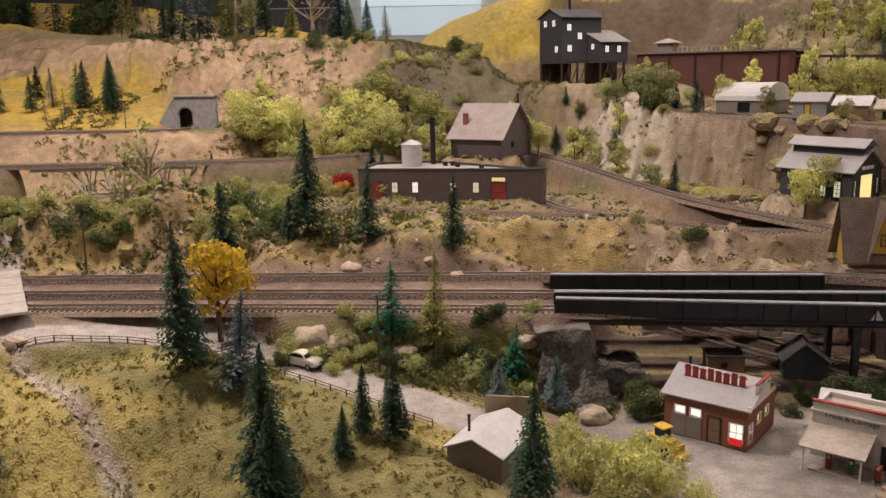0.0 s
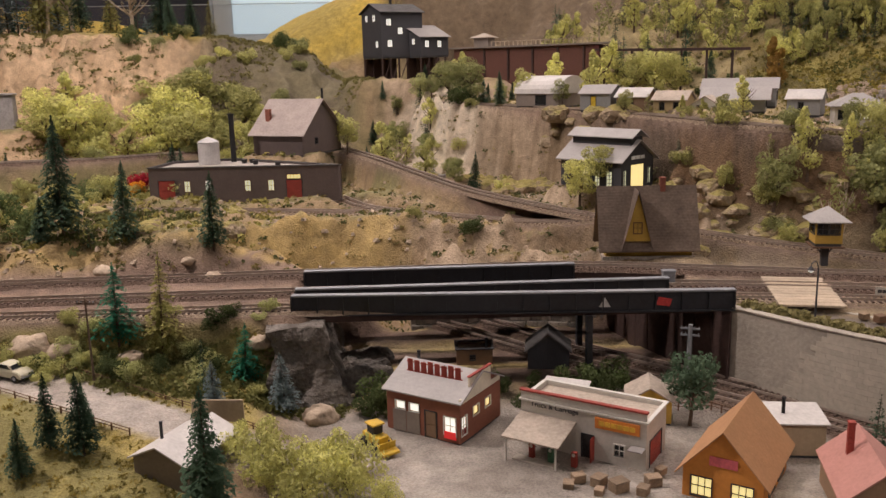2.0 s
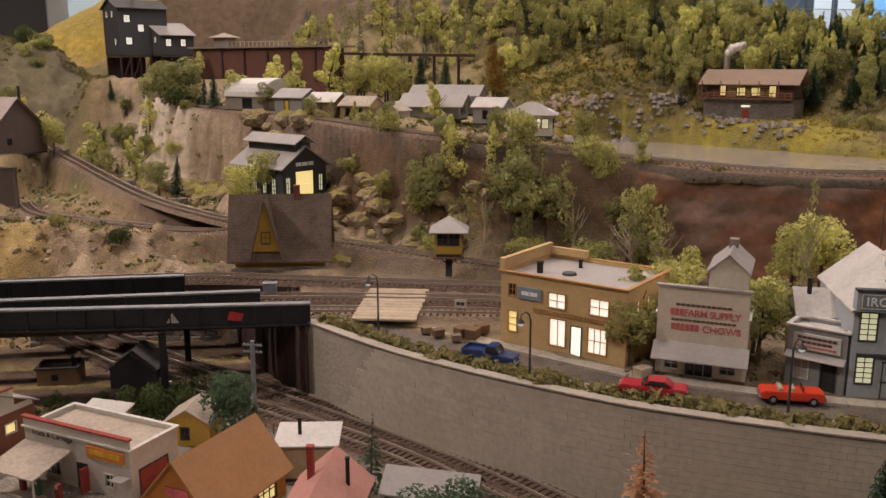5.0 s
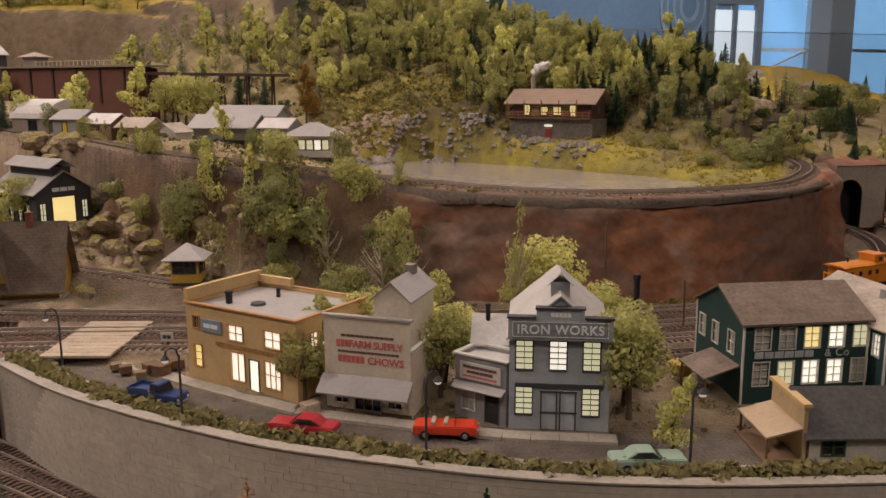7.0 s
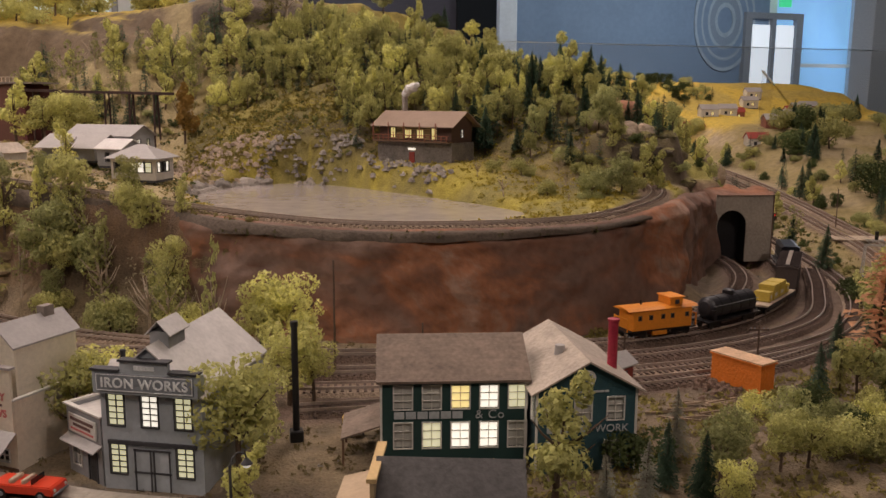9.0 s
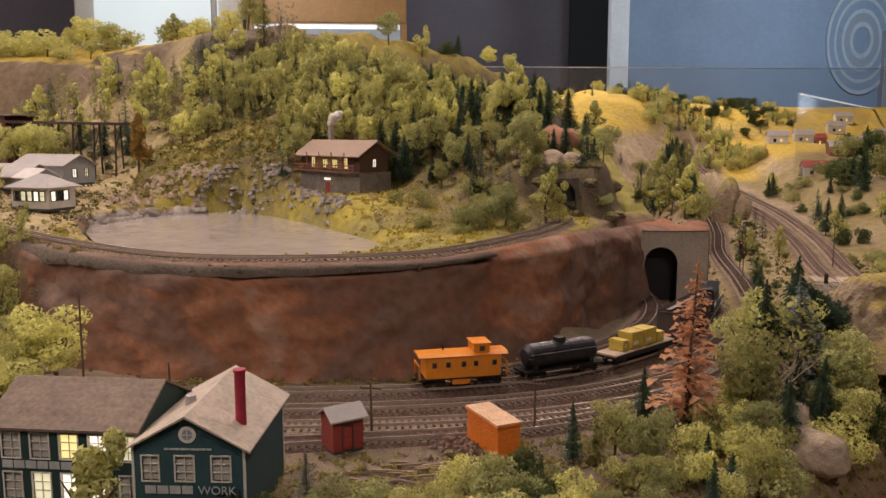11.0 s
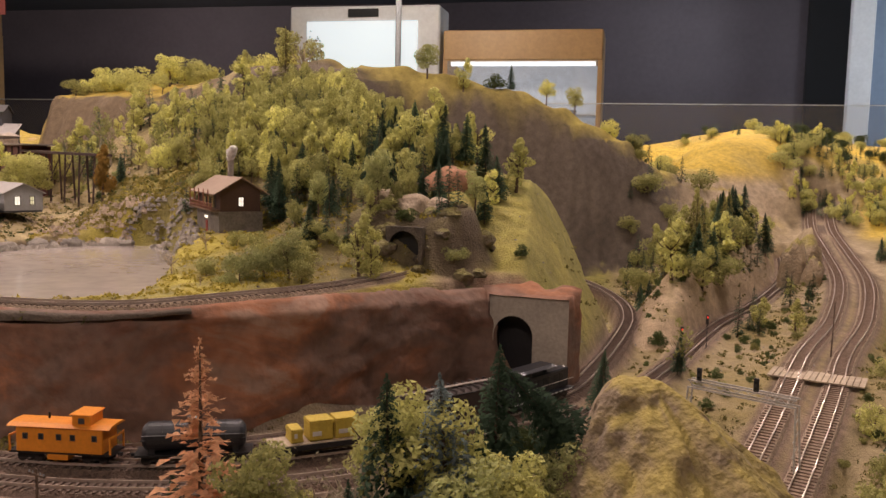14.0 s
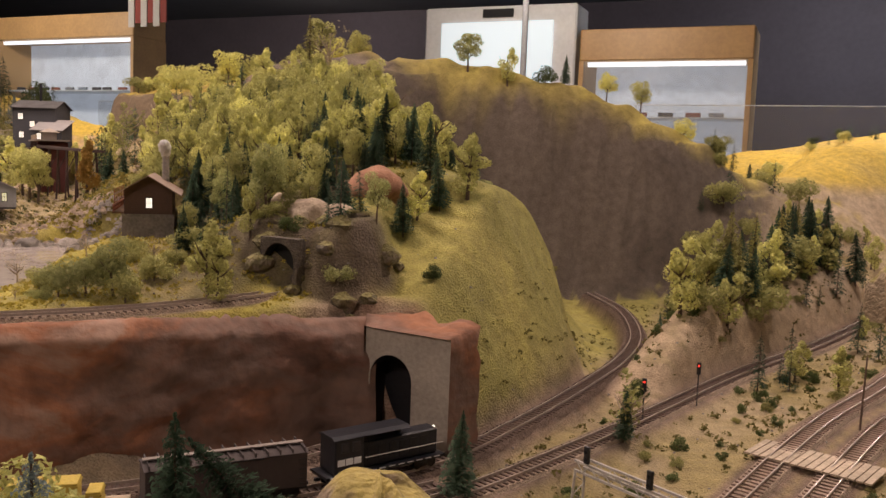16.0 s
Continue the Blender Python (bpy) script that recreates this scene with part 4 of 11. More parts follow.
def small_rocks(name, label, places, sizes, mat, category="rocks"):
    """Many loose stones as one mesh."""
    verts, faces = [], []
    unit = [(-0.8, -0.6, 0), (0.9, -0.5, 0), (0.7, 0.7, 0), (-0.6, 0.8, 0), (-0.5, -0.35, 0.8), (0.45, -0.4, 0.65), (0.4, 0.4, 0.9), (-0.4, 0.35, 0.7)]
    for (x, y, z), s in zip(places, sizes):
        b, a = len(verts), random.uniform(0, 6.3)
        for u, v, w in unit:
            u, v, w = u * random.uniform(0.7, 1.2), v * random.uniform(0.7, 1.2), w * random.uniform(0.6, 1.2)
            verts.append((x + s * (u * math.cos(a) - v * math.sin(a)), y + s * (u * math.sin(a) + v * math.cos(a)), z + s * w - 0.2 * s))
        faces += [tuple(b + i for i in f) for f in ((4, 5, 6, 7), (0, 1, 5, 4), (1, 2, 6, 5), (2, 3, 7, 6), (3, 0, 4, 7))]
    return tagged(from_arrays(name, verts, faces, mat), label, category, kind="stuff")


def rock_band(name, label, places, sizes, mat):
    """Rugged boulders set into a slope, as one mesh."""
    bm = bmesh.new()
    bmesh.ops.create_icosphere(bm, subdivisions=2, radius=1)
    unit = np.array([v.co[:] for v in bm.verts])
    tri_ = [tuple(v.index for v in f.verts) for f in bm.faces]
    bm.free()
    vs_, fs_ = [], []
    for k, ((x, y, z), s_) in enumerate(zip(places, sizes)):
        b = len(vs_)
        for u in unit:
            l = 1 + 0.45 * noise.noise(Vector(u) * 1.2 + Vector((k * 3.7, 0, 0))) + 0.28 * abs(noise.noise(Vector(u) * 2.7 + Vector((0, k * 1.9, 0))))
            vs_.append((x + s_ * l * u[0] * 1.2, y + s_ * l * u[1], z + s_ * l * u[2] * 0.8))
        fs_ += [tuple(b + i for i in f) for f in tri_]
    return tagged(from_arrays(name, vs_, fs_, mat), label, "rocks", kind="stuff")


# stone bank along the back of the pond
pl, sz = [], []
for k in range(420):
    t = random.random()
    x, y = (np.interp(t, [0, 0.3, 0.55, 0.8, 1], [1.14, 1.20, 1.325, 1.465, 1.585]), np.interp(t, [0, 0.3, 0.55, 0.8, 1], [1.44, 1.59, 1.675, 1.57, 1.34]))
    up = random.random()
    s = random.uniform(0.0045, 0.010)
    x, y = x + random.gauss(0, 0.004) + 0.022 * up, y + 0.020 * up + random.gauss(0, 0.003)
    pl.append((x, y, max(1.282, ground_at(x, y) + 0.0015)))
    sz.append(s)
small_rocks("stone_bank", "bank of loose grey stones round the pond", pl, sz, STONE)
for x, y, r, s in ((1.17, 1.555, 0.024, 1), (1.21, 1.60, 0.020, 2), (1.145, 1.50, 0.022, 3), (1.26, 1.65, 0.022, 4), (1.30, 1.655, 0.016, 6)):
    b = tagged(rock("boulder", r, STONE, seed=s, squash=0.55), "smooth grey boulder at the edge of the pond", "rock", group="pond boulders")
    b.matrix_world = pose(x, y, 1.284, 0, 0, s * 50)

# ---- retaining wall ----
wall = thing("retaining_wall", "curved pale concrete block retaining wall below the town street", "wall", kind="structure")
WL = spline([(x, y, 1.043) for x, y in WALL_LINE], 0.012)
sweep("wall_body", WL, [(-0.004, 0), (0.008, 0), (0.008, 0.094), (0.034, 0.094), (0.034, 0.0985), (-0.004, 0.1)], CONCRETE, wall)
sweep("coping", WL, [(-0.0062, 0.1003), (0.006, 0.1003), (0.006, 0.1018), (-0.0062, 0.1018)], CONCRETE, wall)
# blocks of the wall face, in courses; the first stretch is plain
bq = boxes((-0.00584, -0.0010, 0.0001, 0.00584, 0.0010, 0.00602))
bme = bpy.data.meshes.new("block")
bq.to_mesh(bme)
bq.free()
bme.materials.append(BLOCK)
rest = []
count = 0
for course in range(16):
    line = offset_line(WL, -0.0038)
    line[:, 2] = 1.044 + course * 0.0061
    q, a = even([tuple(p) for p in line], 0.0118)
    for i, ((x, y, z), h) in enumerate(zip(q, a)):
        if i < 5 + course * 0.3:
            continue
        m = pose(x + (course % 2) * 0.0059 * math.cos(h), y + (course % 2) * 0.0059 * math.sin(h), z, 0, 0, math.degrees(h)) @ Matrix.Translation((0, random.uniform(-0.0002, 0.0002), 0))
        if i < 30 and course > 5 and count < 290:
            share("block", bme, wall, m)
            count += 1
        else:
            rest.append(m)
verts, faces = [], []
for m in rest:
    b = len(verts)
    verts += [tuple(m @ v.co) for v in bme.vertices]
    faces += [tuple(b + i for i in p.vertices) for p in bme.polygons]
tagged(from_arrays("blocks", verts, faces, BLOCK, wall), kind="stuff")

# abutments and the stone wall under the bridges
ab = thing("bridge_abutment", "dark reddish timber abutment, also standing for shadowed stone wall", "abutment", kind="structure")
# runs on over shadowed stone wall; the bridge's shade is in its dark colour
ABL = [(0.590, 1.185, 1.043), (0.612, 1.09, 1.043), (0.640, 1.01, 1.043), (0.664, 0.958, 1.043)]
sweep("face", spline(ABL), [(-0.006, 0), (0.006, 0), (0.006, 0.098), (-0.006, 0.098)], DARKWALL, ab)
bq = boxes((-0.0135, -0.0014, 0.001, 0.0135, 0.0014, 0.097))
plank = bpy.data.meshes.new("board")
bq.to_mesh(plank)
bq.free()
plank.materials.append(DARKWALL)
for (x, y, z), h in zip(*even([tuple(p) for p in offset_line(spline(ABL), -0.0075)], 0.0282)):
    share("board", plank, ab, pose(x, y, z, 0, 0, math.degrees(h)))
ab2 = thing("bridge_pier", "rough grey-brown rock pier at the end of the bridge", "pier", kind="structure")
bm = boxes((-0.05, -0.012, 0, 0.012, 0.28, 0.093))
bmesh.ops.subdivide_edges(bm, edges=bm.edges[:], cuts=14, use_grid_fill=True)
for v in bm.verts:
    n_ = noise.noise(v.co * 38) * 0.011 + noise.noise(v.co * 90) * 0.004
    low = max(0.0, 1 - v.co.z / 0.093)
    v.co += Vector((n_ + (0.03 * low ** 1.4 if v.co.x > 0 else 0), n_ - (0.03 * low ** 1.4 if v.co.y < 0.05 else 0), n_ * 0.3))
part("pier_body", bm, mottled("grey_brown_rock", [(0.07, 0.062, 0.056), (0.13, 0.115, 0.10), (0.11, 0.092, 0.075), (0.22, 0.195, 0.17)], 18.0, bump=0.8, fine=9), ab2)
ab2.matrix_world = pose(0.166, 1.0, 1.045, 0, 0, 2)
sw = thing("stone_wall", "dry stone wing wall of rough brown blocks", "wall", kind="structure")
bq = boxes((-0.0075, -0.004, 0, 0.0075, 0.004, 0.0085), bevel=0.001)
sme = bpy.data.meshes.new("stone")
bq.to_mesh(sme)
bq.free()
sme.materials.append(STONE)
SWL = [(0.30, 1.237, 1.048), (0.43, 1.235, 1.048), (0.50, 1.218, 1.048), (0.555, 1.198, 1.048), (0.612, 1.163, 1.048)]
for c in range(10):
    q, a = even(spline(SWL), 0.0158)
    for i, ((x, y, z), h) in enumerate(zip(q, a)):
        share("stone", sme, sw, pose(x + (c % 2) * 0.007 + random.gauss(0, 0.0008), y + random.gauss(0, 0.001), z + c * 0.0092, random.gauss(0, 2), random.gauss(0, 2), math.degrees(h) + random.gauss(0, 4)))
sweep("backing", spline(SWL), [(0.003, 0), (0.01, 0), (0.01, 0.094), (0.003, 0.094)], STONE, sw)


# ---- plate girder bridges ----
def girder(x0, y0, x1, y1, ztop, height, label, emblem=False):
    length = math.hypot(x1 - x0, y1 - y0)
    g = thing("plate_girder", label, "bridge girder", group="bridge girders")
    part("web", boxes((0, -0.0015, 0.001, length, 0.0015, height - 0.002)), STEEL, g)
    part("top_flange", boxes((0, -0.005, height - 0.0025, length, 0.005, height), bevel=0.0004), STEELTOP, g, "grey upper edge, lighter than the web")
    part("bottom_flange", boxes((0, -0.005, 0, length, 0.005, 0.002), bevel=0.0004), STEEL, g)
    n = int(length / 0.03)
    for k in range(n + 1):
        x = min(k * length / n, length - 0.001)
        part("stiffener", boxes((x - 0.0008, -0.0045, 0.002, x + 0.0008, -0.0015, height - 0.0027)), STEEL, g)
    if emblem:
        bm = bmesh.new()
        prism(bm, [(-0.007, 0), (0.007, 0), (0, 0.012)], -0.0038, -0.003)
        ob = part("emblem", bm, material("pale_sign_paint", (0.5, 0.52, 0.52), 0.6), g, "pale triangular emblem")
        ob.matrix_local = Matrix.Translation((length - 0.155, 0, 0.007))
        bm = bmesh.new()
        prism(bm, [(-0.009, 0.001), (0.007, -0.001), (0.010, 0.008), (-0.006, 0.011)], -0.0038, -0.003)
        ob = part("emblem", bm, material("red_sign_paint", (0.5, 0.05, 0.045), 0.6), g, "red tilted emblem")
        ob.matrix_local = Matrix.Translation((length - 0.085, 0, 0.008))
    g.matrix_world = pose(x0, y0, ztop - height, 0, 0, math.degrees(math.atan2(y1 - y0, x1 - x0)))
    return g


girder(0.140, 1.030, 0.668, 0.948, 1.168, 0.027, "long black plate girder with emblems on its side", True)
girder(0.143, 1.065, 0.614, 1.022, 1.167, 0.025, "black plate girder between two tracks")
girder(0.150, 1.160, 0.52, 1.126, 1.167, 0.025, "black plate girder beside the rear track")
for line, off in ((MAIN_FRONT, 0), (MAIN_MID, 0), (MAIN_BACK, 0)):
    span = [p for p in line if 0.12 < p[0] < 0.67]
    deck = thing("bridge_deck", "narrow dark timber deck under a bridge track", "bridge deck", group="bridge decks")
    sweep("slab", span, [(-0.020, -0.014), (0.020, -0.014), (0.020, -0.0062), (-0.020, -0.0062)], DARKWALL, deck)
for x, y in ((0.50, 0.985), (0.52, 1.10)):
    c = thing("bridge_column", "black steel column that carries the bridge", "column", pose(x, y, 1.046), group="bridge columns")
    part("shaft", boxes((-0.004, -0.004, 0, 0.004, 0.004, 0.088), bevel=0.0008), STEEL, c)
    part("foot", boxes((-0.008, -0.008, 0, 0.008, 0.008, 0.003)), STEEL, c)

# grade crossing of pale planks
cr = thing("grade_crossing", "level crossing of pale wooden planks over the tracks", "crossing")
for k in range(11):
    w = 0.0125
    part("plank", boxes((0, k * w, 0, 0.075 + random.uniform(-0.002, 0.002), (k + 0.92) * w, 0.003), bevel=0.0004), PLANK, cr)
cr.matrix_world = pose(0.712, 0.925, 1.1492, 0, 0, -18)


cr = thing("grade_crossing", "pale worn road crossing over the yard tracks", "crossing")
for k in range(5):
    part("slab", boxes((-0.022, k * 0.056, 0, 0.022, k * 0.056 + 0.054, 0.004), bevel=0.0005), ROAD, cr)
cr.matrix_world = pose(-0.555, 1.045, 1.1528, 0, 0, 28)

# ---- tunnel portals ----
def portal(m, w, h, open_w, open_h, thick, mat, label, deep=0.12, shift=0.0, cap=True):
    p = thing("tunnel_portal", label, "tunnel portal")
    n = 12
    arc = [(open_w / 2 * math.cos(a), open_h - open_w / 2 + open_w / 2 * math.sin(a)) for a in (math.pi * k / n for k in range(n + 1))]
    inner = [(open_w / 2, 0), *arc, (-open_w / 2, 0)]
    outer = [(w / 2 + shift, 0), (w / 2 + shift, h), (-w / 2 + shift, h), (-w / 2 + shift, 0)]
    bm = bmesh.new()

    def ring(y):
        return [bm.verts.new((x, y, z)) for x, z in inner], [bm.verts.new((x, y, z)) for x, z in outer]

    for y, flip in ((0, False), (thick, True)):
        a, o = ring(y)
        half = len(a) // 2
        faces = [[o[0], o[1], *[a[i] for i in range(half, -1, -1)]], [o[2], o[3], *[a[i] for i in range(len(a) - 1, half - 1, -1)]], [o[1], o[2], a[half]]]
        for f in faces:
            bm.faces.new(f[::-1] if flip else f)
        if not flip:
            fa, fo = a, o
    for i in range(len(a) - 1):
        bm.faces.new((fa[i], fa[i + 1], a[i + 1], a[i]))
    for i in range(3):
        bm.faces.new((fo[i + 1], fo[i], o[i], o[i + 1]))
    bmesh.ops.recalc_face_normals(bm, faces=bm.faces)
    part("face", bm, mat, p)
    if cap:
        part("coping", boxes((-w / 2 - 0.003, -0.004, h, w / 2 + 0.003, thick + 0.002, h + 0.005), bevel=0.001), mat, p)
    # shallow closed recess, painted black to stand for the tunnel's darkness
    bm = bmesh.new()
    a = [bm.verts.new((x * 0.99, 0.002, z)) for x, z in inner]
    b = [bm.verts.new((x * 0.99, min(deep, thick), z)) for x, z in inner]
    for i in range(len(a) - 1):
        bm.faces.new((a[i], a[i + 1], b[i + 1], b[i]))
    bm.faces.new(b)
    part("bore", bm, BLACK, p, "shallow black-painted recess standing for the dark tunnel")
    p.matrix_world = m
    return p


def rock_collar(p, m, w, h, shift, mat, spread=0.05, back=0.04, seed=0.0):
    """Lumpy rock that closes round a portal and runs back into the slope."""
    path = [(-w / 2 + shift, 0.001 + h * k / 8) for k in range(9)] + [(-w / 2 + shift + w * k / 10, h) for k in range(1, 10)] + [(w / 2 + shift, h - h * k / 8) for k in range(9)]
    rows, n = 9, len(path)
    vs_, fs_ = [], []
    for j in range(rows):
        f = j / (rows - 1)
        for x, z in path:
            dx = (1 if x > shift else -1) * min(1, abs(x - shift) / (w / 2)) ** 3
            dz = 1 if z > h * 0.97 else 0.25 * z / h
            l = 0.009 * noise.noise((x * 40 + seed, f * 3, z * 40)) * min(1, 4 * f)
            vs_.append((x + dx * (spread * (f if dx < 0 else 0.25 * f) + l * (1 if dx < 0 else 0.4)), -0.004 + back * f + l * 0.8, z + dz * (spread * 0.35 * f + l)))
    for j in range(rows - 1):
        for i in range(n - 1):
            fs_.append((j * n + i, j * n + i + 1, (j + 1) * n + i + 1, (j + 1) * n + i))
    return from_arrays("rock_surround", vs_, fs_, mat, p, "rough rock round the opening", smooth=True)


pt = portal(pose(2.122, 1.295, 1.155, 0, 0, -8), 0.112, 0.124, 0.056, 0.096, 0.03, CONCRETE, "grey concrete tunnel portal with a round arch", 0.12, 0.022, False)
rock_collar(pt, None, 0.112, 0.124, 0.022, CLIFF, 0.03, 0.05)
PALE_STONE = material("pale_grey_stone", (0.34, 0.32, 0.31), 0.9, vary=0.3, scale=60, bump=0.6)
pt = portal(pose(-0.648, 2.19, 1.312, 0, 0, -5), 0.104, 0.082, 0.034, 0.056, 0.02, PALE_STONE, "grey stone tunnel portal in the rock slope", 0.12, 0.026, False)
part("coping", boxes((-0.030, -0.004, 0.0822, 0.082, 0.022, 0.0872), bevel=0.001), PALE_STONE, pt)
part("wing_wall", prism(bmesh.new(), [(-0.0262, 0.0), (-0.0262, 0.080), (-0.034, 0.078), (-0.082, 0.006), (-0.082, 0.0)], 0.003, 0.018), PALE_STONE, pt)
bm = bmesh.new()
prism(bm, [(0.0215 * math.cos(math.pi * k / 12), 0.039 + 0.0215 * math.sin(math.pi * k / 12)) for k in range(13)] + [(0.0175 * math.cos(math.pi * (12 - k) / 12), 0.039 + 0.0175 * math.sin(math.pi * (12 - k) / 12)) for k in range(13)], -0.003, -0.0002)
part("arch_ring", bm, STONE, pt)
pt = portal(pose(1.957, 1.319, 1.30, 0, 0, -6), 0.056, 0.066, 0.046, 0.060, 0.015, material("dark_adit_rock", (0.12, 0.10, 0.08), 0.95, vary=0.4, scale=60, bump=0.8), "dark rough adit among the trees", 0.12, 0.0, False)
# rock tones darkened for the shaded side of the hill
mottled("shaded_hill_rock", [(0.10, 0.085, 0.065), (0.19, 0.15, 0.11), (0.15, 0.13, 0.06), (0.28, 0.23, 0.18)], 20.0, bump=0.8, fine=8, moss=(0.22, 0.19, 0.07))


# ---- buildings ----
def siding(name, colour, pitch=0.0022, upright=False, depth=0.3, rough=0.8, vary=0.11):
    """Painted boards: shallow relief of clapboards or upright boards."""
    if name in MATS:
        return MATS[name]
    m = material(name, colour, rough, vary=vary, scale=45, bump=0.1, rand=0.06)
    nt = m.node_tree
    tc, sep, wv = nt.nodes.new("ShaderNodeTexCoord"), nt.nodes.new("ShaderNodeSeparateXYZ"), nt.nodes.new("ShaderNodeMath")
    fr, b2 = nt.nodes.new("ShaderNodeMath"), nt.nodes.new("ShaderNodeBump")
    nt.links.new(tc.outputs["Object"], sep.inputs[0])
    wv.operation, wv.inputs[1].default_value = "DIVIDE", pitch
    fr.operation = "FRACT"
    nt.links.new(sep.outputs["X" if upright else "Z"], wv.inputs[0])
    nt.links.new(wv.outputs[0], fr.inputs[0])
    b2.inputs["Strength"].default_value, b2.inputs["Distance"].default_value = depth, 0.0012
    nt.links.new(fr.outputs[0], b2.inputs["Height"])
    b1 = next(n for n in nt.nodes if n.bl_idname == "ShaderNodeBump" and n != b2)
    nt.links.new(b1.outputs["Normal"], b2.inputs["Normal"])
    nt.links.new(b2.outputs["Normal"], nt.nodes["Principled BSDF"].inputs["Normal"])
    return m


TRIM_W = material("white_trim", (0.62, 0.60, 0.55), 0.7, vary=0.1, scale=60, bump=0.1)
TRIM_D = material("dark_trim", (0.05, 0.05, 0.055), 0.7, vary=0.2, scale=60, bump=0.1)
TRIM_B = material("brown_trim", (0.16, 0.09, 0.05), 0.8, vary=0.2, scale=60, bump=0.1)
PANE_DARK = material("dark_pane", (0.02, 0.022, 0.025), 0.12, vary=0.2, scale=90, bump=0)
LIT_WHITE = material("lit_white_pane", (0.8, 0.8, 0.75), 0.5, vary=0.1, bump=0, emit=(1.0, 0.93, 0.78), strength=1.3)
LIT_WARM = material("lit_warm_pane", (0.8, 0.7, 0.4), 0.5, vary=0.2, bump=0, emit=(1.0, 0.78, 0.30), strength=1.1)
LIT_DIM = material("lit_dim_pane", (0.6, 0.6, 0.5), 0.5, vary=0.2, bump=0, emit=(0.95, 0.9, 0.55), strength=0.75)
BLIND = material("drawn_blind", (0.42, 0.41, 0.36), 0.7, vary=0.15, bump=0.1)
PANES = {"w": LIT_WHITE, "y": LIT_WARM, "d": LIT_DIM, "x": PANE_DARK, "b": BLIND}
ROOF_GREY = siding("grey_metal_roof", (0.38, 0.355, 0.34), 0.005, True, 0.5, 0.55)
ROOF_TAN = material("tan_roof", (0.44, 0.37, 0.30), 0.8, vary=0.25, scale=40)
ROOF_DARK = material("dark_roofing_paper", (0.085, 0.08, 0.078), 0.85, vary=0.3, scale=40)
ROOF_BROWN = siding("brown_shingle_roof", (0.20, 0.15, 0.115), 0.004, False, 0.8, 0.85, 0.35)
ROOF_PALE = material("pale_tin_roof", (0.58, 0.55, 0.52), 0.5, vary=0.15, scale=40, bump=0.15)


def wall_panel(w, h, t, holes):
    """A wall with real openings: holes are (x0, z0, x1, z1)."""
    xs = sorted({0, w, *[v for q in holes for v in (q[0], q[2])]})
    zs = sorted({0, h, *[v for q in holes for v in (q[1], q[3])]})
    solid = {(a, c): not any(q[0] < (xs[a] + xs[a + 1]) / 2 < q[2] and q[1] < (zs[c] + zs[c + 1]) / 2 < q[3] for q in holes) for a in range(len(xs) - 1) for c in range(len(zs) - 1)}
    bm, known = bmesh.new(), {}

    def at(a, y, c):
        if (a, y, c) not in known:
            known[a, y, c] = bm.verts.new((xs[a], y * t, zs[c]))
        return known[a, y, c]

    for (a, c), full in solid.items():
        if not full:
            continue
        bm.faces.new((at(a, 0, c), at(a + 1, 0, c), at(a + 1, 0, c + 1), at(a, 0, c + 1)))
        bm.faces.new((at(a, 1, c + 1), at(a + 1, 1, c + 1), at(a + 1, 1, c), at(a, 1, c)))
        for da, dc, e in ((-1, 0, ((a, c + 1), (a, c))), (1, 0, ((a + 1, c), (a + 1, c + 1))), (0, -1, ((a, c), (a + 1, c))), (0, 1, ((a + 1, c + 1), (a, c + 1)))):
            if not solid.get((a + da, c + dc), False):
                (p, q), (r, u) = e
                bm.faces.new((at(p, 0, q), at(p, 1, q), at(r, 1, u), at(r, 0, u)))
    return bm


def window(parent, m, x0, z0, x1, z1, kind, frame_mat, bars=(1, 1), name="window"):
    """Frame with glazing bars, and its pane behind."""
    f = 0.0011
    bm = bmesh.new()
    loops = [[bm.verts.new((x, y, z)) for x, z in ((x0 - e, z0 - e), (x1 + e, z0 - e), (x1 + e, z1 + e), (x0 - e, z1 + e))] for y, e in ((-0.001, f), (-0.001, 0), (0.0012, 0), (0.0012, f))]
    for a_, b_ in zip(loops, loops[1:] + loops[:1]):
        for k in range(4):
            bm.faces.new((a_[k], a_[(k + 1) % 4], b_[(k + 1) % 4], b_[k]))
    w = part(name, bm, frame_mat, parent)
    w.matrix_local = m
    for k in range(bars[0]):
        x = x0 + (k + 1) * (x1 - x0) / (bars[0] + 1)
        part("glazing_bar", boxes((x - 0.0003, 0, z0, x + 0.0003, 0.0012, z1)), frame_mat, w)
    for k in range(bars[1]):
        z = z0 + (k + 1) * (z1 - z0) / (bars[1] + 1)
        part("glazing_bar", boxes((x0, 0.0001, z - 0.0003, x1, 0.0013, z + 0.0003)), frame_mat, w)
    part("pane", boxes((x0, 0.0016, z0, x1, 0.0021, z1)), PANES[kind], w, {"w": "brightly lit pane", "y": "warmly lit pane", "d": "dimly lit pane", "x": "dark pane", "b": "pane with a drawn blind"}[kind])
    return w


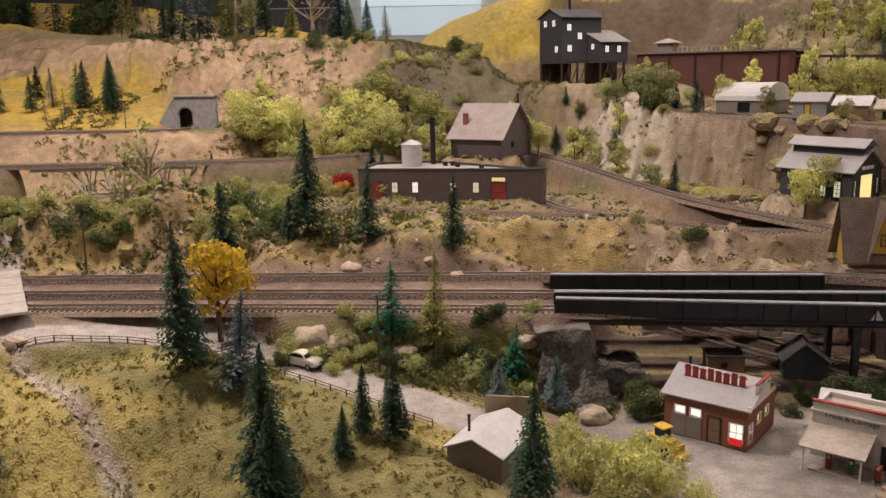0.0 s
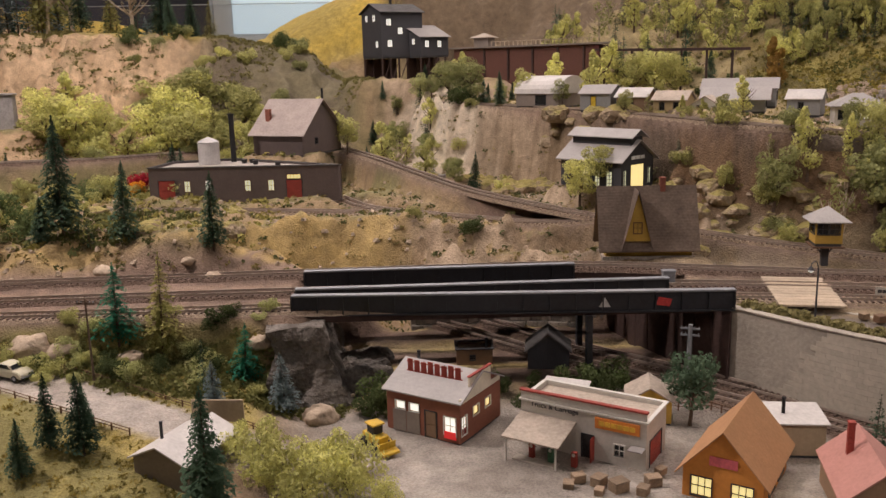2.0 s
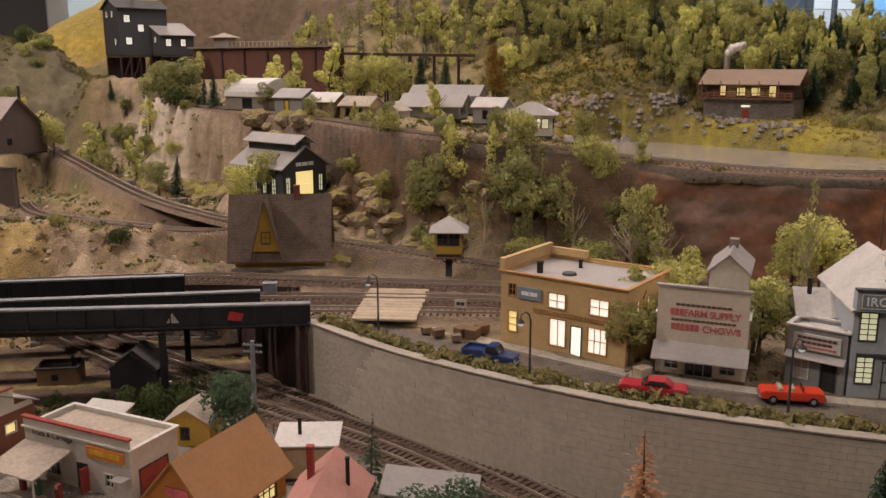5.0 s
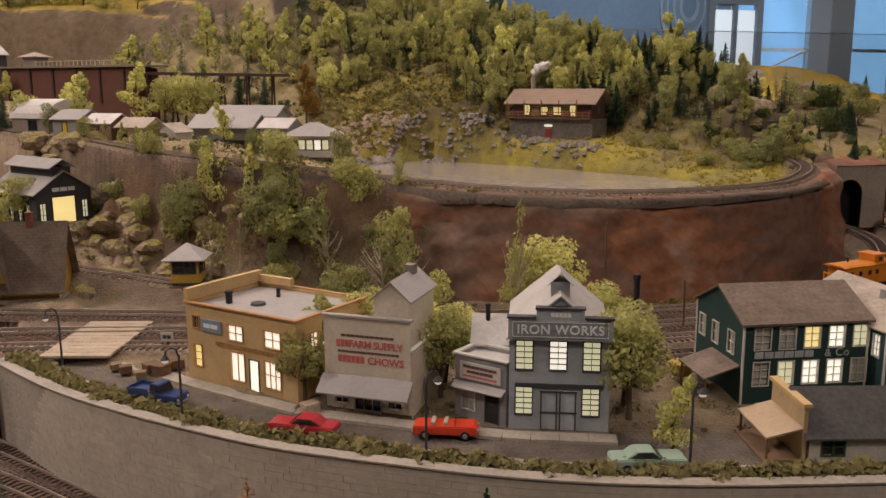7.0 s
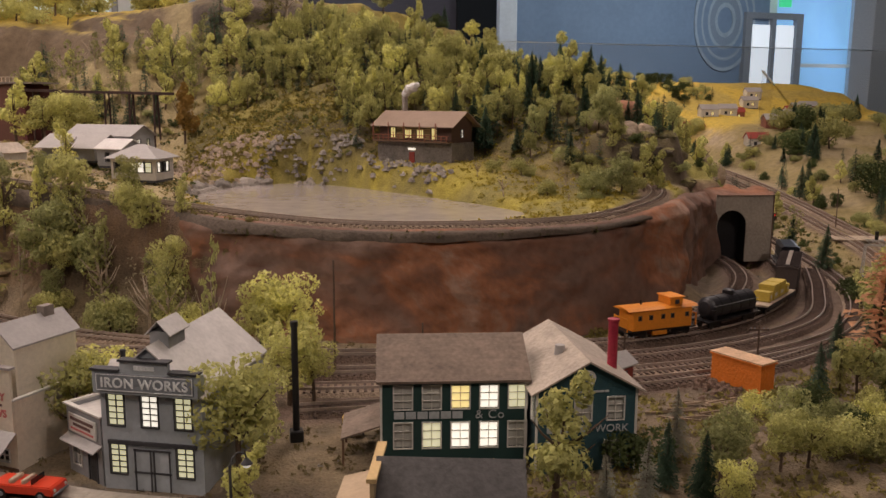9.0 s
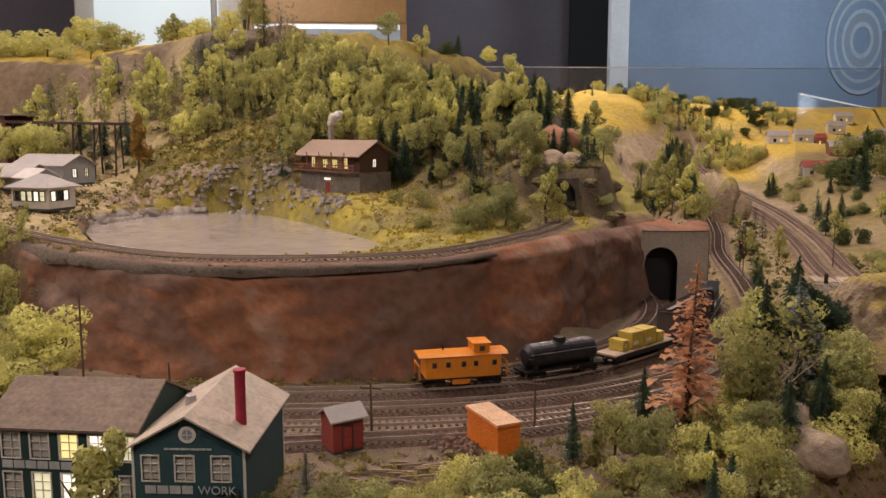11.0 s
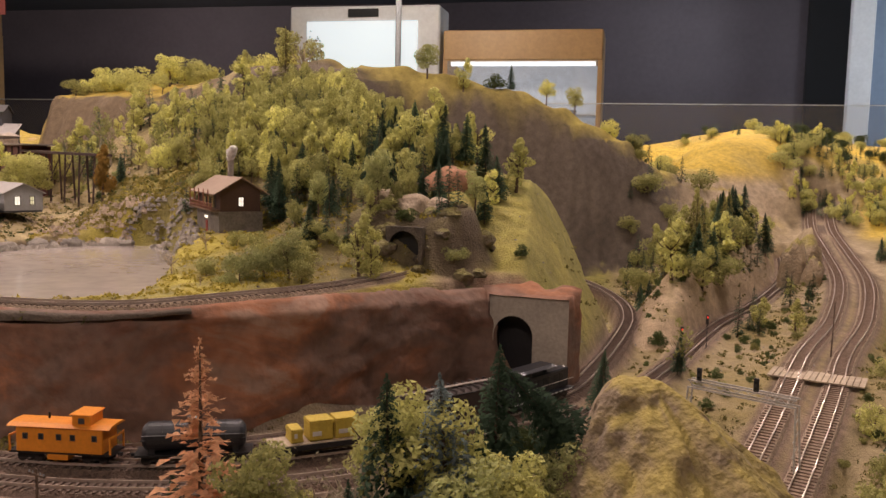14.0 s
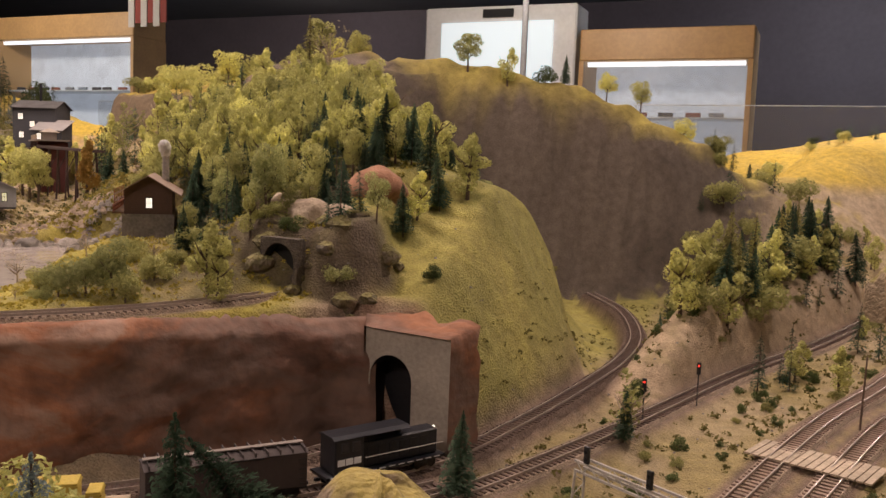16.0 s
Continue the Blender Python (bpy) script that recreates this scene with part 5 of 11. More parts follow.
def door(parent, m, x0, z1, x1, mat, kind=""):
    d = part("door", boxes((x0, 0.0004, 0.0005, x1, 0.0018, z1), (x0 + 0.001, -0.0002, z1 * 0.55, x1 - 0.001, 0.0004, z1 - 0.001), (x0 + 0.001, -0.0002, 0.002, x1 - 0.001, 0.0004, z1 * 0.48)), mat, parent)
    d.matrix_local = m
    fr = part("door_frame", boxes((x0 - 0.001, -0.0008, 0, x0, 0.0015, z1 + 0.001), (x1, -0.0008, 0, x1 + 0.001, 0.0015, z1 + 0.001), (x0, -0.0008, z1, x1, 0.0015, z1 + 0.001)), TRIM_W if kind == "w" else TRIM_D, parent)
    fr.matrix_local = m
    return d


def chevron(a0, a1, h, rise, o, t, peak=0.5):
    """Outline of a gable roof over a span, with overhang and thickness."""
    mid = a0 + (a1 - a0) * peak
    sl, sr = rise / (mid - a0), rise / (a1 - mid)
    return [(a0 - o, h - o * sl), (mid, h + rise), (a1 + o, h - o * sr), (a1 + o, h - o * sr + t), (mid, h + rise + t), (a0 - o, h - o * sl + t)]


def house(name, label, L, R, z, depth, h, roof="side", rise=0.02, over=0.004, wall=None, roof_mat=None, holes=(), doors=(), trim=None, category="building", group="", t=0.0022, peak=0.5, courses=0, corner=False):
    """A building by its front's two ends. holes: (face, x0, z0, x1, z1, pane kind[, bars])."""
    W = math.hypot(R[0] - L[0], R[1] - L[1])
    H = thing(name, label, category, group=group)
    trim = trim or TRIM_D
    places = {"front": (Matrix.Identity(4), W), "right": (pose(W, 0, 0, 0, 0, 90), depth), "back": (pose(W, depth, 0, 0, 0, 180), W), "left": (pose(0, depth, 0, 0, 0, -90), depth)}
    for face, (m, w) in places.items():
        mine = [q for q in holes if q[0] == face]
        openings = [q[1:5] for q in mine]
        for q in doors:
            if q[0] == face:
                openings.append((q[1], 0, q[3], q[2]))
        inset = t if face in ("right", "left") else 0
        bm = wall_panel(w, h, t, openings)
        if inset:
            for v in bm.verts:
                v.co.x = min(max(v.co.x, inset), w - inset)
        ob = part("wall", bm, wall, H)
        ob.matrix_local = m
        for q in mine:
            window(H, m, *q[1:5], q[5], trim, q[6] if len(q) > 6 else (1, 1))
        for q in doors:
            if q[0] == face:
                door(H, m, q[1], q[2], q[3], q[4])
    part("floor_slab", boxes((0.001, 0.001, -0.004, W - 0.001, depth - 0.001, 0.0003)), TRIM_D, H)
    if corner:
        for x, y in ((0, 0), (W, 0), (W, depth), (0, depth)):
            part("corner_board", boxes((x - 0.0009, y - 0.0009, 0, x + 0.0009, y + 0.0009, h)), TRIM_W, H)
    if roof == "side":
        for x in (0, W - t):
            bm = prism(bmesh.new(), [(0, h), (depth, h), (depth * peak, h + rise - 0.0004)], 0, t)
            ob = part("gable", bm, wall, H)
            ob.matrix_local = pose(x + t, 0, 0, 0, 0, 90)
        bm = prism(bmesh.new(), chevron(0, depth, h, rise, over, 0.0016, peak), -over - W, over)
        ob = part("roof", bm, roof_mat, H)
        ob.matrix_local = pose(0, 0, 0, 0, 0, 90)
        if courses:
            s = math.hypot(rise, depth * peak)
            for k in range(courses):
                a = (k + 0.5) / courses
                y = -over + a * (depth * peak + over)
                zc = h + rise * (y / (depth * peak)) + 0.0017
                ob = part("shingle_course", boxes((-over, -0.0001, 0, W + over, s / courses * 1.05, 0.0006)), roof_mat, H)
                ob.matrix_local = Matrix.Translation((0, y - s / courses / 2, zc - 0.5 * s / courses * rise / (depth * peak))) @ pose(0, 0, 0, math.degrees(math.atan2(rise, depth * peak)) - 2)
    elif roof == "front":
        for y in (0, depth - t):
            part("gable", prism(bmesh.new(), [(0, h), (W, h), (W * peak, h + rise - 0.0004)], y, y + t), wall, H)
        part("roof", prism(bmesh.new(), chevron(0, W, h, rise, over, 0.0016, peak), -over, depth + over), roof_mat, H)
    elif roof == "hip":
        bm = bmesh.new()
        o = over
        b = [bm.verts.new(p) for p in ((-o, -o, h), (W + o, -o, h), (W + o, depth + o, h), (-o, depth + o, h))]
        c = [bm.verts.new((p.co.x, p.co.y, h + 0.0012)) for p in b]
        e = min(depth, W) * 0.5
        ridge_pts = [bm.verts.new((min(e, W / 2), depth / 2, h + rise)), bm.verts.new((max(W - e, W / 2 + 0.001), depth / 2, h + rise))]
        bm.faces.new(b[::-1])
        for i in range(4):
            bm.faces.new((b[i], b[(i + 1) % 4], c[(i + 1) % 4], c[i]))
        bm.faces.new((c[0], c[1], ridge_pts[1], ridge_pts[0]))
        bm.faces.new((c[1], c[2], ridge_pts[1]))
        bm.faces.new((c[2], c[3], ridge_pts[0], ridge_pts[1]))
        bm.faces.new((c[3], c[0], ridge_pts[0]))
        part("roof", bm, roof_mat, H)
    elif roof == "flat":
        part("roof", boxes((t, t, h - 0.005, W - t, depth - t, h - 0.0035)), roof_mat, H)
        part("cornice", boxes((-0.002, -0.002, h, W + 0.002, t, h + 0.0016), (-0.002, depth - t, h, W + 0.002, depth + 0.002, h + 0.0016), (-0.002, t, h, t, depth - t, h + 0.0016), (W - t, t, h, W + 0.002, depth - t, h + 0.0016)), trim, H)
    elif roof == "shed":
        bm = prism(bmesh.new(), [(-over, h - 0.001), (depth + over, h + rise), (depth + over, h + rise + 0.0016), (-over, h + 0.0006)], -over - W, over)
        ob = part("roof", bm, roof_mat, H)
        ob.matrix_local = pose(0, 0, 0, 0, 0, 90)
        for x in (0, W - t):
            ob = part("gable", prism(bmesh.new(), [(0, h), (depth, h), (depth, h + rise - 0.0003)], 0, t), wall, H)
            ob.matrix_local = pose(x + t, 0, 0, 0, 0, 90)
    elif roof == "arch":
        n = 12
        arc = [(depth / 2 - (depth / 2 + over) * math.cos(math.pi * k / n), h + rise * math.sin(math.pi * k / n)) for k in range(n + 1)]
        bm = prism(bmesh.new(), arc, -over - W, over)
        ob = part("roof", bm, roof_mat, H)
        ob.matrix_local = pose(0, 0, 0, 0, 0, 90)
    H.matrix_world = pose(L[0], L[1], z, 0, 0, math.degrees(math.atan2(R[1] - L[1], R[0] - L[0])))
    return H


def lettering(parent, text, x, z, size, mat, m=None, y=-0.0016, spread=1.0, bold=0.0):
    """Raised letters on a wall, in the built-in font."""
    cu = bpy.data.curves.new("lettering", "FONT")
    cu.body, cu.size, cu.extrude, cu.align_x = text, size, 0.0003, "CENTER"
    cu.space_character, cu.offset = spread, bold
    tmp = new("lettering", cu)
    bpy.context.view_layer.update()
    me = bpy.data.meshes.new_from_object(tmp.evaluated_get(bpy.context.evaluated_depsgraph_get()))
    bpy.data.objects.remove(tmp)
    me.materials.clear()
    me.materials.append(mat)
    ob = new("lettering", me)
    ob.parent = parent
    ob.matrix_local = (m or Matrix.Identity(4)) @ pose(x, y, z, 90, 0, 0)
    return ob


def bars(parent, x0, x1, z, h, mat, n=1, y=-0.0012, m=None):
    """Unreadable writing as plain bars."""
    w = (x1 - x0) / n
    for k in range(n):
        ob = part("sign_bar", boxes((x0 + k * w + 0.06 * w, y, z, x0 + (k + 1) * w - 0.06 * w, y + 0.0005, z + h)), mat, parent)
        if m is not None:
            ob.matrix_local = m
    return ob


def chimney(parent, x, y, z0, z1, r, mat, round_=True, label=""):
    if round_:
        bm = tube(bmesh.new(), [(x, y, z0), (x, y, z1 - 0.002), (x, y, z1 - 0.002), (x, y, z1)], [r, r, r * 1.2, r * 1.2], 12)
    else:
        bm = boxes((x - r, y - r, z0, x + r, y + r, z1 - 0.002), (x - r * 1.15, y - r * 1.15, z1 - 0.002, x + r * 1.15, y + r * 1.15, z1), bevel=0.0004)
    return part("chimney", bm, mat, parent, label)


BRICK_RED = material("red_brick_paint", (0.26, 0.09, 0.06), 0.85, vary=0.3, scale=90)
TAN_WALL = siding("tan_plaster_wall", (0.60, 0.42, 0.20), 0.0035, False, 0.12, 0.85)
CREAM = siding("cream_clapboard", (0.82, 0.75, 0.61), 0.002)
GREY_BOARD = siding("grey_clapboard", (0.30, 0.305, 0.31), 0.002)
BLUE_GREY = siding("blue_grey_corrugated", (0.40, 0.435, 0.46), 0.0016, True)
GREEN_WALL = siding("dark_green_clapboard", (0.018, 0.055, 0.05), 0.0018)
TEAL_WALL = siding("blue_green_clapboard", (0.03, 0.085, 0.10), 0.0018)
RED_BOARD = siding("red_brown_boards", (0.27, 0.10, 0.06), 0.0035, True)
WHITE_BOARD = siding("white_clapboard", (0.60, 0.57, 0.52), 0.002)
ORANGE_WALL = siding("orange_boards", (0.55, 0.22, 0.04), 0.003, True)
YELLOW_WALL = siding("yellow_boards", (0.55, 0.36, 0.07), 0.0025)
DARK_BOARD = siding("weathered_black_boards", (0.055, 0.055, 0.062), 0.003, True)
SHED_BOARD = siding("weathered_grey_boards", (0.24, 0.20, 0.17), 0.003, True)
BROWN_BOARD = siding("brown_boards", (0.24, 0.15, 0.09), 0.003, True)
FACTORY_WALL = siding("grey_brown_brick_wall", (0.13, 0.10, 0.095), 0.003, False, 0.3)
RED_DOOR = material("red_door_paint", (0.30, 0.045, 0.03), 0.7, vary=0.2, scale=70)
BLACK_DOOR = material("dark_doorway", (0.03, 0.028, 0.028), 0.8, vary=0.2, scale=70)
LOG = siding("dark_logs", (0.10, 0.055, 0.04), 0.003)
LOG_PALE = siding("pale_logs", (0.5, 0.38, 0.16), 0.003)
RED_SIGN = material("red_sign_letters", (0.52, 0.15, 0.14), 0.6, vary=0.1, scale=60, bump=0)
WHITE_SIGN = material("white_sign_letters", (0.80, 0.82, 0.82), 0.6, vary=0.1, scale=60, bump=0)
BLUE_SIGN = material("blue_grey_sign", (0.22, 0.27, 0.33), 0.6, vary=0.2, scale=60, bump=0)
ORANGE_SIGN = material("orange_sign", (0.62, 0.20, 0.03), 0.6, vary=0.2, scale=60, bump=0)
G_MAIN = "main street stores"

# tan two-storey store
W = 0.1448
s = house("corner_store", "tan two-storey store with a flat roof and lit windows", (0.862, 0.835), (0.955, 0.724), 1.14, 0.105, 0.080, "flat", wall=TAN_WALL, roof_mat=ROOF_GREY, trim=material("orange_tan_trim", (0.50, 0.27, 0.11), 0.8, vary=0.15),
          holes=[("front", 0.010, 0.056, 0.018, 0.068, "x"), ("front", 0.058, 0.050, 0.077, 0.065, "w", (1, 1)), ("front", 0.105, 0.050, 0.125, 0.066, "w", (1, 1)),
                 ("front", 0.010, 0.016, 0.020, 0.038, "y", (0, 2)), ("front", 0.060, 0.010, 0.078, 0.038, "w", (1, 0)), ("front", 0.104, 0.010, 0.124, 0.036, "w", (2, 1)),
                 ("right", 0.02, 0.05, 0.03, 0.064, "w"), ("right", 0.045, 0.05, 0.055, 0.064, "w")],
          doors=[("front", 0.085, 0.034, 0.096, LIT_WHITE)], category="store", group=G_MAIN)
part("parapet", boxes((-0.002, 0.0, 0.0816, 0.004, 0.105, 0.094), (0.004, 0.099, 0.0816, 0.05, 0.105, 0.09)), TAN_WALL, s, "raised tan parapet")
part("sign_board", boxes((0.022, -0.0018, 0.054, 0.050, -0.0002, 0.067), bevel=0.0004), BLUE_SIGN, s, "faded blue painted sign")
bars(s, 0.026, 0.046, 0.0585, 0.004, WHITE_SIGN, 2, -0.0024)
bars(s, 0.040, 0.128, 0.0418, 0.0042, material("brown_letters", (0.36, 0.20, 0.07), 0.7, bump=0), 15, -0.0008)
chimney(s, 0.03, 0.03, 0.075, 0.089, 0.0035, BLACK)
chimney(s, 0.055, 0.075, 0.075, 0.086, 0.0022, BLACK)
part("roof_hatch", tube(bmesh.new(), [(0.06, 0.04, 0.0765), (0.06, 0.04, 0.079)], [0.008, 0.007], 16), ROOF_DARK, s)

# farm supply store: low body, tall false front, gabled loft behind it
SIGN_BROWN = material("brown_sign_letters", (0.13, 0.07, 0.06), 0.7, vary=0.1, scale=60, bump=0)
s = house("farm_supply_store", "cream false-front farm supply store with a grey awning", (0.979, 0.708), (1.0455, 0.659), 1.14, 0.085, 0.062, "flat", wall=CREAM, roof_mat=ROOF_GREY, trim=TRIM_W,
          holes=[("front", 0.009, 0.008, 0.021, 0.018, "x"), ("front", 0.060, 0.008, 0.073, 0.018, "x"), ("front", 0.028, 0.003, 0.053, 0.019, "x", (2, 0))], category="store", group=G_MAIN)
part("false_front", boxes((0, -0.0022, 0.0345, 0.0826, -0.0002, 0.089)), CREAM, s, "tall cream false front")
part("false_front_cap", boxes((-0.002, -0.004, 0.0892, 0.0846, 0.002, 0.0912)), ROOF_GREY, s)
part("base_board", boxes((0, -0.001, 0, 0.027, -0.0001, 0.003), (0.054, -0.001, 0, 0.0826, -0.0001, 0.003)), TRIM_B, s)
aw = part("awning", prism(bmesh.new(), [(-0.0024, 0.0345), (-0.0024, 0.0358), (-0.019, 0.0228), (-0.019, 0.0215)], -0.085, 0.002), ROOF_GREY, s, "sloping grey awning over the shop front")
aw.matrix_local = pose(0, 0, 0, 0, 0, 90)
lettering(s, "FARM SUPPLY", 0.050, 0.0622, 0.0092, RED_SIGN, y=-0.0026, spread=0.90, bold=0.00018)
bars(s, 0.0118, 0.0245, 0.0622, 0.0064, RED_SIGN, 3, -0.0026)
bars(s, 0.0165, 0.0675, 0.0716, 0.0022, SIGN_BROWN, 11, -0.0026)
bars(s, 0.0130, 0.0720, 0.0568, 0.0020, SIGN_BROWN, 15, -0.0026)
bars(s, 0.0132, 0.0390, 0.0478, 0.0064, RED_SIGN, 6, -0.0026)
lettering(s, "CHOWS", 0.0592, 0.0478, 0.0092, RED_SIGN, y=-0.0026, bold=0.00018)
tw = house("elevator_tower", "cream gabled loft rising behind the false front", (1.0195, 0.6878), (1.0465, 0.6679), 1.199, 0.066, 0.047, "front", 0.015, 0.003, CREAM, ROOF_GREY, category="tower")
part("ridge_vent", boxes((0.0125, 0.045, 0.058, 0.021, 0.056, 0.069)), SHED_BOARD, tw)

# small store beside the iron works
s = house("small_store", "small grey false-front store with a white sign", (1.0855, 0.656), (1.1168, 0.6142), 1.14, 0.035, 0.058, "flat", wall=GREY_BOARD, roof_mat=ROOF_PALE, trim=TRIM_W,
          holes=[("front", 0.008, 0.009, 0.020, 0.026, "b")], doors=[("front", 0.032, 0.026, 0.044, BLACK_DOOR)], category="store", group=G_MAIN)
part("sign_board", boxes((0.0055, -0.0018, 0.037, 0.047, -0.0002, 0.0525), bevel=0.0003), TRIM_W, s, "white sign with dark lettering")
bars(s, 0.0090, 0.0440, 0.0475, 0.0026, SIGN_BROWN, 8, -0.0023)
bars(s, 0.0130, 0.0400, 0.0432, 0.0024, SIGN_BROWN, 6, -0.0023)
bars(s, 0.0090, 0.0440, 0.0396, 0.0016, RED_SIGN, 10, -0.0023)
aw = part("awning", prism(bmesh.new(), [(0.0, 0.033), (0.0, 0.034), (-0.008, 0.0300), (-0.008, 0.029)], -0.052, 0), ROOF_GREY, s)
aw.matrix_local = pose(0, 0, 0, 0, 0, 90)
an = house("annex", "grey annex with a pale sloping tin roof", (1.109, 0.674), (1.139, 0.660), 1.14, 0.05, 0.060, "side", 0.02, 0.003, GREY_BOARD, ROOF_PALE, category="building")
chimney(an, 0.012, 0.02, 0.06, 0.092, 0.0022, BLACK)

# iron works
yw = [("front", x, z0, x + 0.0135, z1, k, (1, 4)) for x, z0, z1, k in ((0.006, 0.054, 0.079, "d"), (0.0345, 0.054, 0.079, "w"), (0.0625, 0.054, 0.079, "d"), (0.006, 0.014, 0.038, "d"), (0.0625, 0.014, 0.038, "d"))]
s = house("iron_works", "blue-grey iron works with a stepped false front and lit windows", (1.1185, 0.612), (1.1955, 0.577), 1.14, 0.125, 0.082, "front", 0.036, 0.003, BLUE_GREY, ROOF_PALE, holes=yw, category="store", group=G_MAIN, trim=TRIM_D)
part("false_front", prism(bmesh.new(), [(-0.001, 0.0822), (0.0856, 0.0822), (0.0856, 0.1005), (0.062, 0.1005), (0.062, 0.1085), (0.0225, 0.1085), (0.0225, 0.1005), (-0.001, 0.1005)], -0.0075, -0.0038), BLUE_GREY, s)
part("false_front_side", boxes((-0.001, -0.0036, 0.0822, 0.0008, 0.004, 0.099), (0.0838, -0.0036, 0.0822, 0.0856, 0.004, 0.099)), BLUE_GREY, s)
for x0, x1, z0 in ((-0.002, 0.0222, 0.1007), (0.0623, 0.0866, 0.1007), (0.0215, 0.063, 0.1087)):
    part("false_front_cap", boxes((x0, -0.0092, z0, x1, -0.001, z0 + 0.0016)), TRIM_D, s)
part("sign_board", boxes((0.002, -0.0085, 0.0845, 0.0826, -0.0076, 0.0988)), material("pale_grey_sign", (0.25, 0.27, 0.29), 0.8, vary=0.12, scale=60), s, "grey sign band with a pale border")
part("sign_border", boxes((0.0026, -0.0089, 0.0850, 0.0820, -0.0086, 0.0856), (0.0026, -0.0089, 0.0976, 0.0820, -0.0086, 0.0982), (0.0026, -0.0089, 0.0857, 0.0032, -0.0086, 0.0975), (0.0814, -0.0089, 0.0857, 0.0820, -0.0086, 0.0975)), WHITE_SIGN, s)
lettering(s, "IRON WORKS", 0.0423, 0.0880, 0.0108, WHITE_SIGN, y=-0.0089, spread=1.08, bold=0.00022)
bars(s, 0.034, 0.051, 0.1022, 0.0036, WHITE_SIGN, 5, -0.0080)
for x0 in (0.0262, 0.0422):
    d = part("door", boxes((x0, -0.0008, 0.001, x0 + 0.0155, -0.0001, 0.0355)), BLUE_GREY, s, "tall panelled door leaf")
    part("rail", boxes((x0 + 0.0006, -0.0015, 0.001, x0 + 0.0018, -0.0009, 0.0355), (x0 + 0.0137, -0.0015, 0.001, x0 + 0.0149, -0.0009, 0.0355), (x0, -0.0015, 0.0155, x0 + 0.0155, -0.0009, 0.017), (x0, -0.0015, 0.034, x0 + 0.0155, -0.0009, 0.0355)), TRIM_D, d)
part("belt_course", boxes((0.005, -0.0018, 0.0385, 0.0795, -0.0001, 0.0418)), TRIM_D, s)
part("cupola", boxes((0.0345, 0.018, 0.108, 0.0505, 0.045, 0.126)), GREY_BOARD, s, "small cupola on the roof ridge")
part("cupola_roof", prism(bmesh.new(), chevron(0.0345, 0.0505, 0.126, 0.008, 0.003, 0.001), 0.015, 0.048), ROOF_PALE, s)

# green mill: long wing and gabled wing
hs = []
for k, (a, b) in enumerate(zip("bbywd", "bdwwb")):
    x = 0.0108 + k * 0.0238
    hs += [("front", x, 0.055, x + 0.0145, 0.0745, a, (1, 2)), ("front", x, 0.021, x + 0.0145, 0.0425, b, (1, 2))]
hs += [("left", 0.008, 0.046, 0.020, 0.066, "b"), ("left", 0.037, 0.046, 0.049, 0.066, "b"), ("left", 0.070, 0.046, 0.082, 0.066, "b")]
s = house("mill_building", "dark green two-storey mill with white lettering and lit windows", (1.337, 0.588), (1.455, 0.5653), 1.14, 0.10, 0.0795, "side", 0.024, 0.004, GREEN_WALL, ROOF_BROWN, holes=hs, trim=TRIM_W, category="mill", courses=26, corner=True)
FADED = material("faded_grey_letters", (0.42, 0.45, 0.45), 0.7, vary=0.2, scale=60, bump=0)
bars(s, 0.0100, 0.0680, 0.0465, 0.0062, FADED, 6)
lettering(s, "& Co", 0.090, 0.0465, 0.0105, FADED, spread=1.1)
part("porch_roof", prism(bmesh.new(), [(-0.0005, 0.038), (-0.0005, 0.0395), (-0.034, 0.0285), (-0.034, 0.027)], 0.004, 0.062), ROOF_BROWN, s, "sloping porch roof on the gable side")
for y in (0.006, 0.058):
    part("porch_post", rod((-0.032, y, 0), (-0.032, y, 0.028), r=0.001), TRIM_B, s)
s = house("mill_gable_wing", "blue-green gabled wing of the mill with a round window", (1.4575, 0.546), (1.5405, 0.5355), 1.14, 0.125, 0.0755, "front", 0.023, 0.006, TEAL_WALL, ROOF_TAN,
          holes=[("front", 0.007, 0.0486, 0.019, 0.0675, "b", (1, 2)), ("front", 0.032, 0.0486, 0.0455, 0.0675, "b", (1, 2)), ("front", 0.0595, 0.0486, 0.073, 0.0675, "b", (1, 2)), ("front", 0.010, 0.010, 0.022, 0.030, "b", (1, 2)), ("front", 0.058, 0.010, 0.070, 0.030, "b", (1, 2)),
                 ("left", 0.108, 0.046, 0.117, 0.066, "w", (1, 2))],
          trim=TRIM_W, category="mill", corner=True)
ro = part("round_window", tube(bmesh.new(), [(0.042, -0.0012, 0.0845), (0.042, 0.001, 0.0845)], [0.0065, 0.0065], 20), TRIM_W, s, "round white-framed window")
part("pane", tube(bmesh.new(), [(0.042, -0.0015, 0.0845), (0.042, -0.0005, 0.0845)], [0.004, 0.004], 16), BLUE_SIGN, ro)
part("spoke", boxes((0.0378, -0.0019, 0.0842, 0.0462, -0.0015, 0.0848), (0.0417, -0.0019, 0.0803, 0.0423, -0.0015, 0.0887)), TRIM_W, ro)
bars(s, 0.024, 0.060, 0.0725, 0.0016, FADED, 9)
lettering(s, "WORK", 0.063, 0.0385, 0.0092, FADED)
bars(s, 0.008, 0.045, 0.0385, 0.0062, FADED, 4)
chimney(s, 0.073, 0.033, -0.0, 0.125, 0.0042, material("crimson_stack_paint", (0.33, 0.02, 0.045), 0.5, vary=0.15, scale=60), True, "tall crimson smoke stack")
part("roof_vent", tube(bmesh.new(), [(0.03, 0.045, 0.088), (0.03, 0.045, 0.100)], [0.005, 0.004], 12), ROOF_GREY, s)
